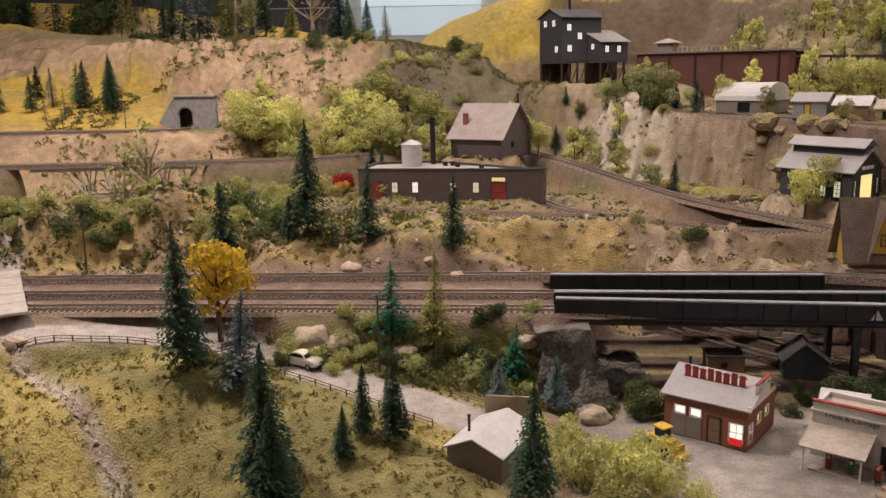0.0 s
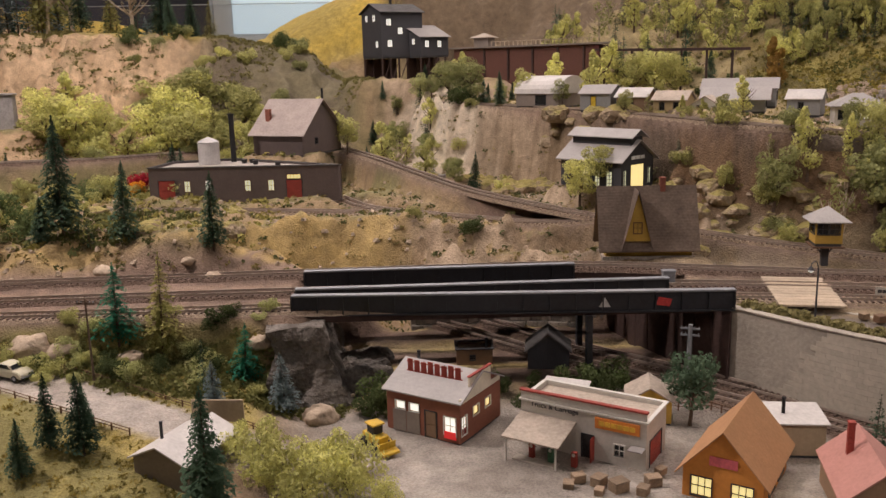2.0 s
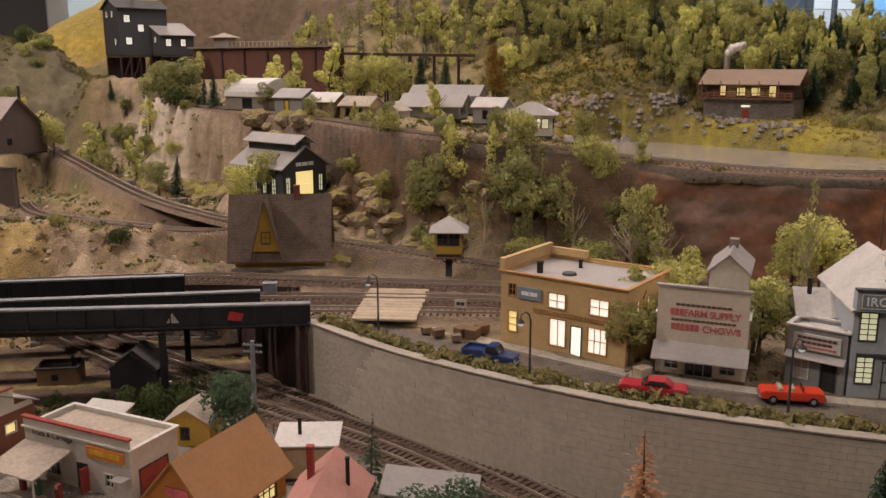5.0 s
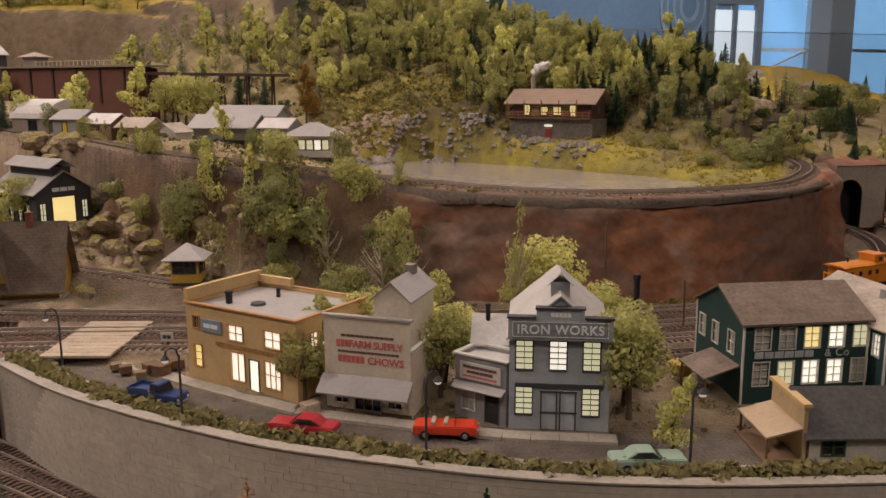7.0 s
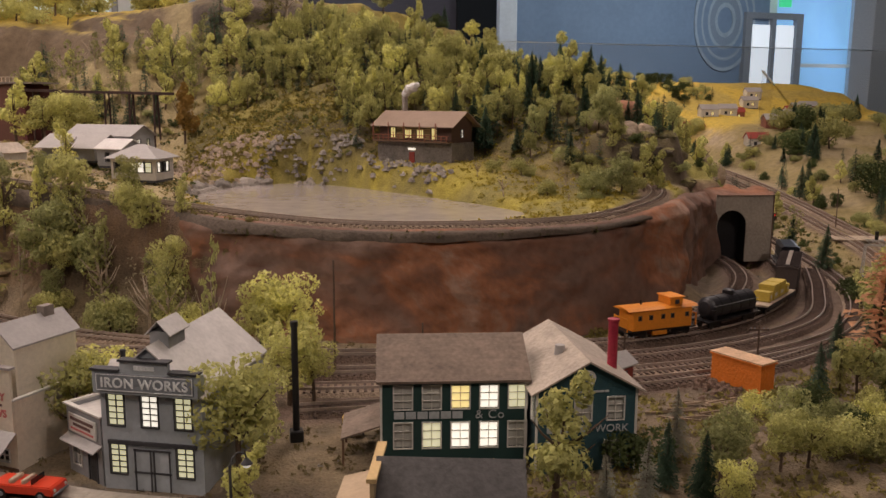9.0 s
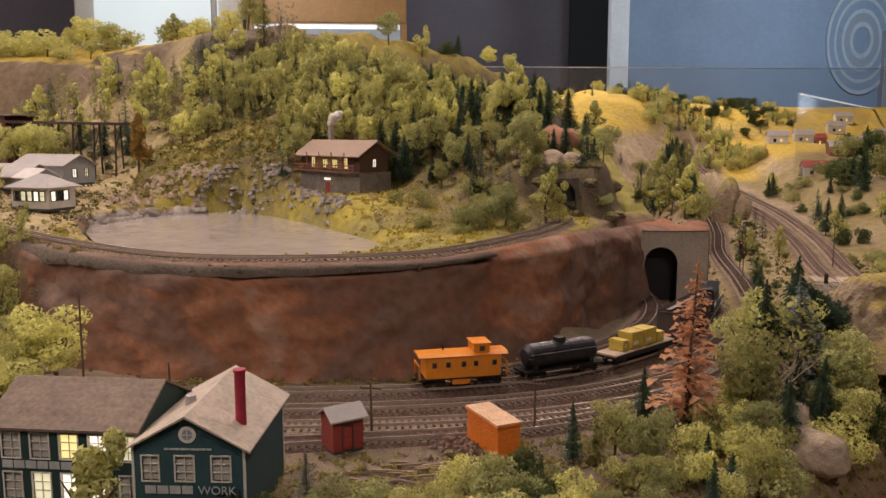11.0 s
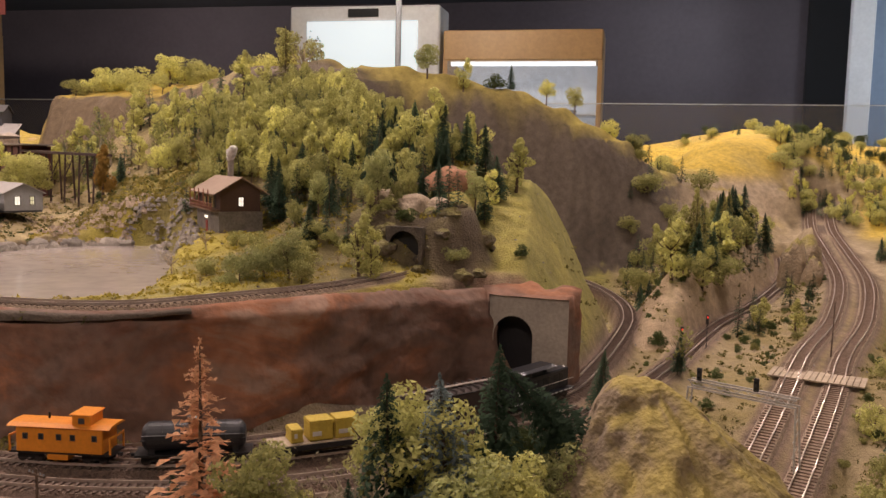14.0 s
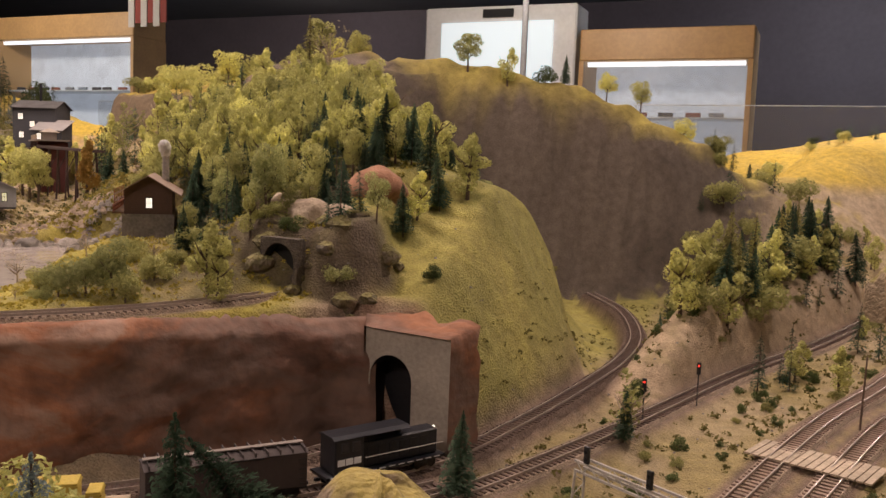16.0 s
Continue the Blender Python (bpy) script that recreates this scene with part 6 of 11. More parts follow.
# black stack of the iron works yard
st = thing("smoke_stack", "tall black iron smoke stack beside the iron works", "smoke stack", pose(1.274, 0.669, 1.14))
part("pipe", tube(bmesh.new(), [(0, 0, -0.003), (0, 0, 0.108), (0, 0, 0.108), (0, 0, 0.113)], [0.0032, 0.0030, 0.0036, 0.0036], 12), BLACK, st)
part("base", boxes((-0.006, -0.006, -0.003, 0.006, 0.006, 0.012), bevel=0.001), BLACK, st)
# yellow hopper beside the mill porch
hp = thing("yellow_hopper", "small yellow hopper standing in the mill yard", "hopper", pose(1.327, 0.668, 1.14, 0, 0, 20))
part("bin", tube(bmesh.new(), [(0, 0, 0.006), (0, 0, 0.010), (0, 0, 0.020)], [0.006, 0.011, 0.012], 10), YELLOW_WALL, hp)
for x, y in ((-0.006, -0.005), (0.006, -0.005), (0, 0.007)):
    part("leg", rod((x, y, -0.002), (x, y, 0.012), r=0.0009), TRIM_D, hp)

# white cottage with a tan false front and porch
s = house("cottage_store", "white cottage with a dark paper roof and a tan false front", (1.314, 0.474), (1.408, 0.445), 1.14, 0.062, 0.024, "side", 0.026, 0.005, WHITE_BOARD, ROOF_DARK,
          holes=[("front", 0.010, 0.006, 0.018, 0.019, "x", (0, 1)), ("front", 0.0195, 0.006, 0.0275, 0.019, "x", (0, 1)), ("front", 0.072, 0.008, 0.079, 0.017, "x")], trim=material("green_trim", (0.05, 0.10, 0.035), 0.7), category="cottage")
part("false_front", boxes((-0.006, -0.001, 0.0, -0.003, 0.062, 0.046)), siding("tan_boards", (0.48, 0.36, 0.20), 0.003), s, "tan board false front")
part("false_front_cap", boxes((-0.008, -0.003, 0.046, -0.001, 0.064, 0.049)), TAN_WALL, s)
part("porch_roof", prism(bmesh.new(), [(-0.006, 0.027), (-0.006, 0.0285), (-0.034, 0.021), (-0.034, 0.0195)], 0.0, 0.062), siding("tan_shingle", (0.48, 0.36, 0.24), 0.003), s, "tan porch roof on posts")
for y in (0.003, 0.059):
    part("porch_post", rod((-0.032, y, 0), (-0.032, y, 0.02), r=0.001), TRIM_B, s)
part("porch_floor", boxes((-0.036, 0, 0, -0.0062, 0.062, 0.0025)), BROWN_BOARD, s)

# red boarded garage with a roof sign
s = house("garage", "red boarded garage with a sign on its grey roof", (0.246, 0.898), (0.319, 0.840), 1.045, 0.090, 0.047, "side", 0.02, 0.004, RED_BOARD, ROOF_GREY,
          holes=[("front", 0.012, 0.026, 0.024, 0.035, "w", (0, 0)), ("front", 0.030, 0.026, 0.042, 0.035, "w", (0, 0)), ("right", 0.028, 0.022, 0.040, 0.032, "y", (0, 0)), ("right", 0.054, 0.022, 0.066, 0.032, "y", (0, 0)), ("front", 0.074, 0.008, 0.088, 0.028, "w", (1, 1)), ("right", 0.003, 0.008, 0.014, 0.028, "w", (1, 1))],
          trim=TRIM_W, category="garage", doors=[("front", 0.050, 0.03, 0.064, BROWN_BOARD)])
part("bay_panel", boxes((0.074, -0.0012, 0.004, 0.0885, -0.0002, 0.012)), material("lit_red_panel", (0.5, 0.03, 0.03), 0.6, vary=0.1, bump=0, emit=(0.9, 0.03, 0.03), strength=0.5), s, "red lit lower panel")
part("bay_panel", boxes((0.0915, 0.003, 0.006, 0.0925, 0.014, 0.014)), RED_DOOR, s)
for x0 in (0.008, 0.026):
    part("garage_door", boxes((x0, -0.0008, 0.0005, x0 + 0.017, -0.0001, 0.0245)), SHED_BOARD, s, "weathered plank door")
part("garage_door", boxes((0.0915, 0.02, 0.0005, 0.0922, 0.075, 0.021)), SHED_BOARD, s, "wide weathered plank door")
part("false_front", boxes((0.0925, -0.001, 0.044, 0.0945, 0.02, 0.05), (0.0925, 0.02, 0.044, 0.0945, 0.066, 0.068), (0.0925, 0.066, 0.044, 0.0945, 0.087, 0.05)), CREAM, s, "pale stepped false front")
part("false_front_cap", boxes((0.092, 0.019, 0.0682, 0.0955, 0.067, 0.0697)), RED_DOOR, s)
rs = part("roof_sign", boxes((0.010, 0.0262, 0.0595, 0.082, 0.0270, 0.0612), (0.010, 0.0262, 0.0705, 0.082, 0.0270, 0.0715)), RED_DOOR, s, "red roof sign on thin struts")
for k in range(8):
    x = 0.0115 + k * 0.0088
    part("sign_bar", boxes((x, 0.0260, 0.0575 + 0.0008 * (k % 2), x + 0.0066, 0.0269, 0.0745 - 0.0008 * (k % 3))), RED_DOOR, rs)
    part("strut", rod((x + 0.003, 0.0278, 0.056), (x + 0.003, 0.0278, 0.0735), r=0.0005, sides=6), TRIM_D, rs)
chimney(s, 0.004, 0.06, 0.052, 0.072, 0.0018, BLACK)

# white service station with canopy
s = house("service_station", "white false-front service station with red trim", (0.383, 0.832), (0.488, 0.748), 1.045, 0.06, 0.05, "flat", wall=WHITE_BOARD, roof_mat=ROOF_TAN, trim=TRIM_W,
          holes=[("front", 0.022, 0.008, 0.045, 0.022, "x", (2, 0)), ("front", 0.102, 0.010, 0.112, 0.022, "x")], doors=[("front", 0.068, 0.026, 0.080, BLACK_DOOR), ("right", 0.01, 0.028, 0.045, RED_DOOR)], category="service station")
part("parapet", boxes((0, -0.0005, 0.0516, 0.1345, 0.0015, 0.06)), WHITE_BOARD, s)
part("parapet_cap", boxes((-0.001, -0.0022, 0.0602, 0.1355, 0.003, 0.062)), RED_DOOR, s, "red painted cap board")
lettering(s, "Truck & Carriage", 0.038, 0.0455, 0.0075, TRIM_D)
part("sign_board", boxes((0.082, -0.002, 0.036, 0.128, -0.0003, 0.0475), bevel=0.0003), ORANGE_SIGN, s, "orange sign with a dark border")
bars(s, 0.086, 0.124, 0.0395, 0.005, material("yellow_letters", (0.7, 0.42, 0.05), 0.6, bump=0), 6, -0.0026)
part("open_door", boxes((0.0805, -0.010, 0.001, 0.0815, -0.0003, 0.026)), RED_DOOR, s, "red door leaf standing open")
can = part("canopy", prism(bmesh.new(), [(-0.0005, 0.036), (-0.0005, 0.0375), (-0.045, 0.027), (-0.045, 0.0255)], -0.062, 0.0), ROOF_TAN, s, "sloping tan canopy over the pumps")
can.matrix_local = pose(0, 0, 0, 0, 0, 90)
for x in (0.004, 0.058):
    part("canopy_post", rod((x, -0.042, 0), (x, -0.042, 0.026), r=0.001), TRIM_W, s)
part("pump_island", boxes((0.008, -0.038, 0, 0.056, -0.026, 0.002), bevel=0.0005), CONCRETE, s)
part("lean_to_roof", boxes((0.12, -0.013, 0.024, 0.134, -0.001, 0.0252)), ROOF_GREY, s)
for k, (x, mat, lab) in enumerate(((0.386, RED_DOOR, "red"), (0.402, material("green_enamel", (0.04, 0.12, 0.06), 0.4), "green"), (0.422, RED_DOOR, "red"))):
    p = thing("fuel_pump", lab + " upright fuel pump on the island", "fuel pump", pose(x, 0.795 - k * 0.014, 1.047, 0, 0, -39), group="fuel pumps")
    part("body", boxes((-0.003, -0.0022, 0, 0.003, 0.0022, 0.016), bevel=0.0006), mat, p)
    part("dial", tube(bmesh.new(), [(0, -0.0026, 0.013), (0, -0.002, 0.013)], [0.0018, 0.0018], 12), TRIM_W, p)

# sheds of the lower village
house("dark_shed", "dark grey shed with a black gabled roof", (0.433, 1.03), (0.484, 1.018), 1.048, 0.045, 0.03, "front", 0.02, 0.004, DARK_BOARD, ROOF_DARK, holes=[("right", 0.012, 0.012, 0.022, 0.022, "x")], category="shed")
s = house("brown_shack", "small brown flat-roofed shack with a chimney", (0.345, 1.06), (0.392, 1.055), 1.05, 0.035, 0.024, "flat", wall=BROWN_BOARD, roof_mat=ROOF_TAN, category="shed", holes=[("front", 0.018, 0.01, 0.024, 0.016, "x")])
chimney(s, 0.04, 0.012, 0.018, 0.036, 0.002, BLACK)
house("yellow_shed", "small yellow shed with a tan shed roof", (0.509, 0.862), (0.553, 0.848), 1.047, 0.042, 0.026, "front", 0.014, 0.004, YELLOW_WALL, ROOF_TAN, holes=[("front", 0.016, 0.008, 0.024, 0.02, "x")], category="shed")
s = house("white_lean_to", "small lean-to with a pale tin roof", (0.42, 0.895), (0.46, 0.872), 1.047, 0.025, 0.03, "shed", 0.006, 0.003, BROWN_BOARD, ROOF_PALE, category="shed")
s = house("orange_house", "orange gabled house with a tan roof and yellow windows", (0.505, 0.700), (0.560, 0.655), 1.045, 0.100, 0.030, "front", 0.040, 0.006, ORANGE_WALL, siding("tan_shingle_roof", (0.42, 0.22, 0.10), 0.003), holes=[("front", 0.008, 0.004, 0.026, 0.022, "y", (2, 1)), ("front", 0.044, 0.004, 0.062, 0.022, "y", (2, 1)), ("right", 0.02, 0.006, 0.045, 0.024, "y", (2, 1)), ("right", 0.06, 0.006, 0.085, 0.024, "y", (2, 1))], category="house")
bars(s, 0.022, 0.050, 0.036, 0.009, material("pink_sign", (0.6, 0.12, 0.14), 0.5, bump=0), 1)
s = house("tan_flat_shed", "tan flat-roofed shed with a pale roof", (0.617, 0.760), (0.672, 0.748), 1.047, 0.04, 0.034, "shed", 0.004, 0.003, siding("tan_board", (0.42, 0.33, 0.22), 0.003, True), ROOF_PALE, category="shed")
chimney(s, 0.02, 0.02, 0.034, 0.054, 0.0018, BLACK)
s = house("pink_roofed_house", "house with a faded pink gabled roof", (0.606, 0.610), (0.662, 0.590), 1.045, 0.095, 0.034, "front", 0.026, 0.004, BROWN_BOARD, siding("faded_pink_roof", (0.50, 0.24, 0.20), 0.004, True), category="house")
chimney(s, 0.016, 0.062, 0.045, 0.078, 0.0028, RED_DOOR, False)
chimney(s, 0.048, 0.06, 0.042, 0.070, 0.0018, BLACK)
house("long_grey_shed", "long low shed with a grey paper roof", (0.705, 0.672), (0.775, 0.635), 1.045, 0.04, 0.024, "side", 0.014, 0.004, BROWN_BOARD, ROOF_GREY, category="shed")
s = house("hillside_shed", "weathered grey shed with a pale tin roof", (0.0, 0.790), (0.052, 0.762), 1.046, 0.080, 0.036, "front", 0.013, 0.004, SHED_BOARD, ROOF_PALE, category="shed")
chimney(s, 0.01, 0.03, 0.036, 0.060, 0.0015, BLACK)
b = thing("billboard", "plain tan billboard seen from its side of the road", "billboard", pose(0.042, 0.868, 1.062, 0, 0, -10))
part("board", boxes((0, 0, 0.018, 0.055, 0.002, 0.042), bevel=0.0004), siding("tan_board", (0.42, 0.33, 0.22), 0.003, True), b)
for x in (0.006, 0.048):
    part("post", rod((x, 0.004, -0.012), (x, 0.004, 0.040), r=0.001), TRIM_B, b)

# wedge-shaped factory with flat roof, water tank and stack
fw = [("front", x, 0.022, x + 0.011, 0.042, k) for x, k in ((0.070, "d"), (0.112, "w"), (0.190, "d"), (0.236, "d"))]
FL, FR = (-0.170, 1.728), (0.205, 1.665)
FW = math.dist(FL, FR)
s = thing("factory", "long grey-brown brick factory with a flat roof and red doors", "factory", pose(FL[0], FL[1], 1.186, 0, 0, math.degrees(math.atan2(FR[1] - FL[1], FR[0] - FL[0]))))
f_doors = [(0.018, 0.044, 0.051), (0.272, 0.042, 0.302)]
part("wall", wall_panel(FW, 0.068, 0.003, [q[1:5] for q in fw] + [(0.274, 0.0445, 0.300, 0.052)] + [(a, 0, b, h_) for a, h_, b in f_doors]), FACTORY_WALL, s)
for q in fw:
    window(s, Matrix.Identity(4), *q[1:5], q[5], TRIM_B)
window(s, Matrix.Identity(4), 0.274, 0.0445, 0.300, 0.052, "y", TRIM_B, (3, 0))
for a, h_, b in f_doors:
    door(s, Matrix.Identity(4), a, h_, b, RED_DOOR)
F_PLAN = [(0.0, 0.0), (FW, 0.0), (0.130, 0.155), (0.010, 0.118)]
for a, b in zip(F_PLAN[1:], F_PLAN[2:] + F_PLAN[:1]):
    ob = part("wall", boxes((0.0005, 0, 0, math.dist(a, b) - 0.0005, 0.003, 0.068)), FACTORY_WALL, s)
    ob.matrix_local = pose(a[0], a[1], 0, 0, 0, math.degrees(math.atan2(b[1] - a[1], b[0] - a[0])))
bm = bmesh.new()
r_low = [bm.verts.new((x, y, 0.064)) for x, y in ((0.006, 0.0031), (FW - 0.010, 0.0031), (0.130, 0.151), (0.013, 0.114))]
r_top = [bm.verts.new((v.co.x, v.co.y, 0.0655)) for v in r_low]
bm.faces.new(r_top)
bm.faces.new(r_low[::-1])
for k in range(4):
    bm.faces.new((r_low[k], r_low[(k + 1) % 4], r_top[(k + 1) % 4], r_top[k]))
part("roof", bm, material("pale_gravel_roof", (0.40, 0.36, 0.32), 0.9, vary=0.2, scale=60), s)
for a, b in zip(F_PLAN, F_PLAN[1:] + F_PLAN[:1]):
    ob = part("cornice", boxes((-0.002, -0.002, 0.0682, math.dist(a, b) + 0.001, 0.0035, 0.0705)), ROOF_DARK, s)
    ob.matrix_local = pose(a[0], a[1], 0, 0, 0, math.degrees(math.atan2(b[1] - a[1], b[0] - a[0])))
tk = thing("roof_tank", "white metal water tank with a conical lid", "water tank", pose(-0.062, 1.80, 1.2522))
part("tank_body", tube(bmesh.new(), [(0, 0, 0), (0, 0, 0.045)], [0.0215, 0.0215], 28), material("pale_tank_metal", (0.52, 0.50, 0.49), 0.5, vary=0.15, scale=50), tk)
part("lid", tube(bmesh.new(), [(0, 0, 0.0452), (0, 0, 0.0525), (0, 0, 0.055)], [0.0225, 0.008, 0.001], 28), material("pale_tank_metal", (0.5, 0.5, 0.5)), tk)
chimney(s, 0.133, 0.13, 0.06, 0.165, 0.0055, BLACK, True, "tall black smoke stack")
for x, y in ((0.165, 0.095), (0.195, 0.07), (0.18, 0.10), (0.25, 0.03)):
    part("roof_vent", tube(bmesh.new(), [(x, y, 0.0656), (x, y, 0.074)], [0.005, 0.006], 10), BLACK, s)
s = house("gabled_warehouse", "weathered warehouse with a pale gabled roof", (0.022, 1.866), (0.128, 1.806), 1.262, 0.160, 0.046, "side", 0.066, 0.008, FACTORY_WALL, material("pale_brown_roof", (0.36, 0.30, 0.27), 0.8, vary=0.2, scale=40), category="warehouse", holes=[("right", 0.05, 0.02, 0.06, 0.032, "x")])
chimney(s, 0.022, 0.03, 0.06, 0.094, 0.005, BRICK_RED, False)
chimney(s, 0.115, 0.10, 0.10, 0.135, 0.0025, BLACK)

# mine with its stilts, ore bin and trestle
mh = [("front", x, z, x + 0.014, z + 0.016, "w") for x, z in ((0.016, 0.080), (0.050, 0.058), (0.018, 0.026))] + [("left", x, z, x + 0.016, z + 0.016, "w") for x, z in ((0.020, 0.092), (0.062, 0.092), (0.075, 0.024))]
s = house("mine_tower", "tall dark boarded mine tower with lit windows", (0.324, 2.300), (0.437, 2.353), 1.465, 0.11, 0.115, "side", 0.022, 0.006, DARK_BOARD, ROOF_DARK, holes=mh, category="mine")
chimney(s, 0.06, 0.055, 0.10, 0.19, 0.004, BLACK)
house("mine_wing", "lower dark wing of the mine with a pale roof", (0.424, 2.282), (0.502, 2.318), 1.465, 0.075, 0.048, "shed", 0.032, 0.006, DARK_BOARD, ROOF_GREY, holes=[("front", 0.014, 0.022, 0.026, 0.038, "w"), ("front", 0.052, 0.022, 0.064, 0.038, "w"), ("left", 0.030, 0.030, 0.046, 0.044, "w")], category="mine")
for sx, sy, n_, deep in ((0.324, 2.300, 4, 0.10), (0.424, 2.282, 4, 0.065)):
    st = thing("mine_stilts", "dark timber stilts and braces under the mine", "trestle", pose(sx, sy, 1.395, 0, 0, 25), group="stilts under the mine")
    for k in range(n_):
        for y in (0.001, deep):
            part("post", boxes((k * 0.025, y, -0.02, k * 0.025 + 0.004, y + 0.004, 0.0655)), DARKWALL, st)
        if k:
            part("brace", rod((k * 0.025 - 0.023, 0.0, 0.005), (k * 0.025 + 0.002, 0.0, 0.063), r=0.0014, sides=5), DARKWALL, st)
    part("back_wall", boxes((0.0, deep + 0.005, -0.02, n_ * 0.025, deep + 0.008, 0.0655)), DARKWALL, st)
ob = thing("ore_bin", "long dark red plank ore bin with a railed deck", "ore bin", pose(0.503, 2.214, 1.400, 0, 0, -38))
part("bin_wall", boxes((0, 0, -0.06, 0.375, 0.06, 0.078)), siding("dark_red_planks", (0.13, 0.055, 0.04), 0.005), ob)
part("end_wall", boxes((0.376, -0.004, -0.06, 0.39, 0.064, 0.076)), siding("deep_red_planks", (0.10, 0.025, 0.022), 0.005, True), ob)
part("deck", boxes((-0.01, -0.008, 0.0783, 0.42, 0.066, 0.082)), SHED_BOARD, ob)
for k in range(22):
    part("rail_post", boxes((0.11 + k * 0.012, -0.006, 0.082, 0.1118 + k * 0.012, -0.0045, 0.092)), PLANK, ob)
part("hand_rail", boxes((0.11, -0.0065, 0.092, 0.375, -0.004, 0.0935)), PLANK, ob)
for k in range(6):
    part("buttress", prism(bmesh.new(), [(0.02 + k * 0.066, 0), (0.024 + k * 0.066, 0), (0.024 + k * 0.066, 0.076), (0.02 + k * 0.066, 0.076)], -0.004, -0.0005), DARKWALL, ob)
hut = house("deck_hut", "small tan hut with a flared roof on the deck", (0.553, 2.205), (0.585, 2.180), 1.482, 0.035, 0.022, "hip", 0.012, 0.008, SHED_BOARD, ROOF_TAN, category="hut")
tr = thing("trestle", "dark timber trestle carrying a narrow track", "trestle")
TL = spline([(0.805, 1.985, 1.468), (0.90, 1.945, 1.465), (1.0, 1.905, 1.463), (1.12, 1.86, 1.461)])
sweep("trestle_deck", TL, [(-0.012, -0.006), (0.012, -0.006), (0.012, 0), (-0.012, 0)], DARKWALL, tr)
for (x, y, z), a in zip(*even(TL, 0.055)):
    g = ground_at(x, y)
    for s_ in (-0.009, 0.009):
        part("leg", rod((x - math.sin(a) * s_ * 1.6, y + math.cos(a) * s_ * 1.6, g - 0.01), (x - math.sin(a) * s_, y + math.cos(a) * s_, z - 0.006), r=0.0022, sides=6), DARKWALL, tr)
    part("cross_brace", rod((x + math.sin(a) * 0.012, y - math.cos(a) * 0.012, (g + z) / 2), (x - math.sin(a) * 0.011, y + math.cos(a) * 0.011, z - 0.012), r=0.0013, sides=5), DARKWALL, tr)

# quonset and the row of company houses
house("quonset_hut", "long shed with a rounded pale roof", (0.578, 1.800), (0.650, 1.720), 1.350, 0.100, 0.026, "arch", 0.036, 0.003, SHED_BOARD, ROOF_PALE, holes=[("front", 0.05, 0.004, 0.075, 0.022, "x", (0, 0))], category="shed")
G_ROW = "row of company houses"
s = house("company_house", "grey company house with a yellow door", (0.668, 1.628), (0.715, 1.589), 1.347, 0.055, 0.032, "side", 0.014, 0.004, GREY_BOARD, ROOF_GREY, doors=[("front", 0.022, 0.026, 0.032, material("yellow_door", (0.7, 0.48, 0.03), 0.6))], category="house", group=G_ROW)
house("company_house", "brown company house with a pale roof", (0.723, 1.577), (0.768, 1.539), 1.343, 0.05, 0.030, "side", 0.014, 0.004, BROWN_BOARD, ROOF_PALE, holes=[("front", 0.024, 0.01, 0.032, 0.022, "x")], category="house", group=G_ROW)
house("company_house", "tan company house with a pale tan roof", (0.778, 1.532), (0.824, 1.494), 1.339, 0.05, 0.028, "side", 0.014, 0.004, siding("tan_clapboard", (0.42, 0.32, 0.17), 0.002), ROOF_TAN, holes=[("front", 0.012, 0.01, 0.02, 0.022, "x"), ("front", 0.038, 0.006, 0.046, 0.022, "x")], category="house", group=G_ROW)
s = house("white_garage", "small white gabled garage with crossed door boards", (0.836, 1.494), (0.871, 1.466), 1.336, 0.045, 0.022, "front", 0.014, 0.003, WHITE_BOARD, ROOF_TAN, category="garage", doors=[("front", 0.009, 0.02, 0.027, SHED_BOARD)])
house("long_depot_shed", "long grey freight shed with a wide low roof", (0.905, 1.60), (1.000, 1.545), 1.338, 0.07, 0.026, "side", 0.018, 0.010, GREY_BOARD, ROOF_GREY, category="shed", holes=[("right", 0.02, 0.008, 0.03, 0.022, "d"), ("right", 0.04, 0.008, 0.05, 0.022, "w")])
house("long_depot_shed", "grey gabled shed behind the freight shed", (0.935, 1.68), (1.055, 1.61), 1.343, 0.075, 0.036, "side", 0.018, 0.005, GREY_BOARD, ROOF_GREY, category="shed", holes=[("right", 0.02, 0.012, 0.03, 0.028, "w"), ("right", 0.05, 0.012, 0.058, 0.028, "d")])
house("company_house", "small pale grey house with a light roof", (1.012, 1.488), (1.055, 1.452), 1.334, 0.05, 0.030, "side", 0.014, 0.004, GREY_BOARD, ROOF_PALE, holes=[("front", 0.02, 0.008, 0.028, 0.022, "x")], category="house", group=G_ROW)
house("track_office", "white office with a grey hipped roof and lit windows", (1.045, 1.388), (1.115, 1.357), 1.318, 0.06, 0.034, "hip", 0.022, 0.008, WHITE_BOARD, ROOF_GREY,
      holes=[("front", 0.006 + k * 0.0132, 0.013, 0.0165 + k * 0.0132, 0.028, "xddwd"[k], (0, 1)) for k in range(5)] + [("right", 0.006 + k * 0.014, 0.013, 0.017 + k * 0.014, 0.028, "wxw"[k], (0, 1)) for k in range(3)], category="office")

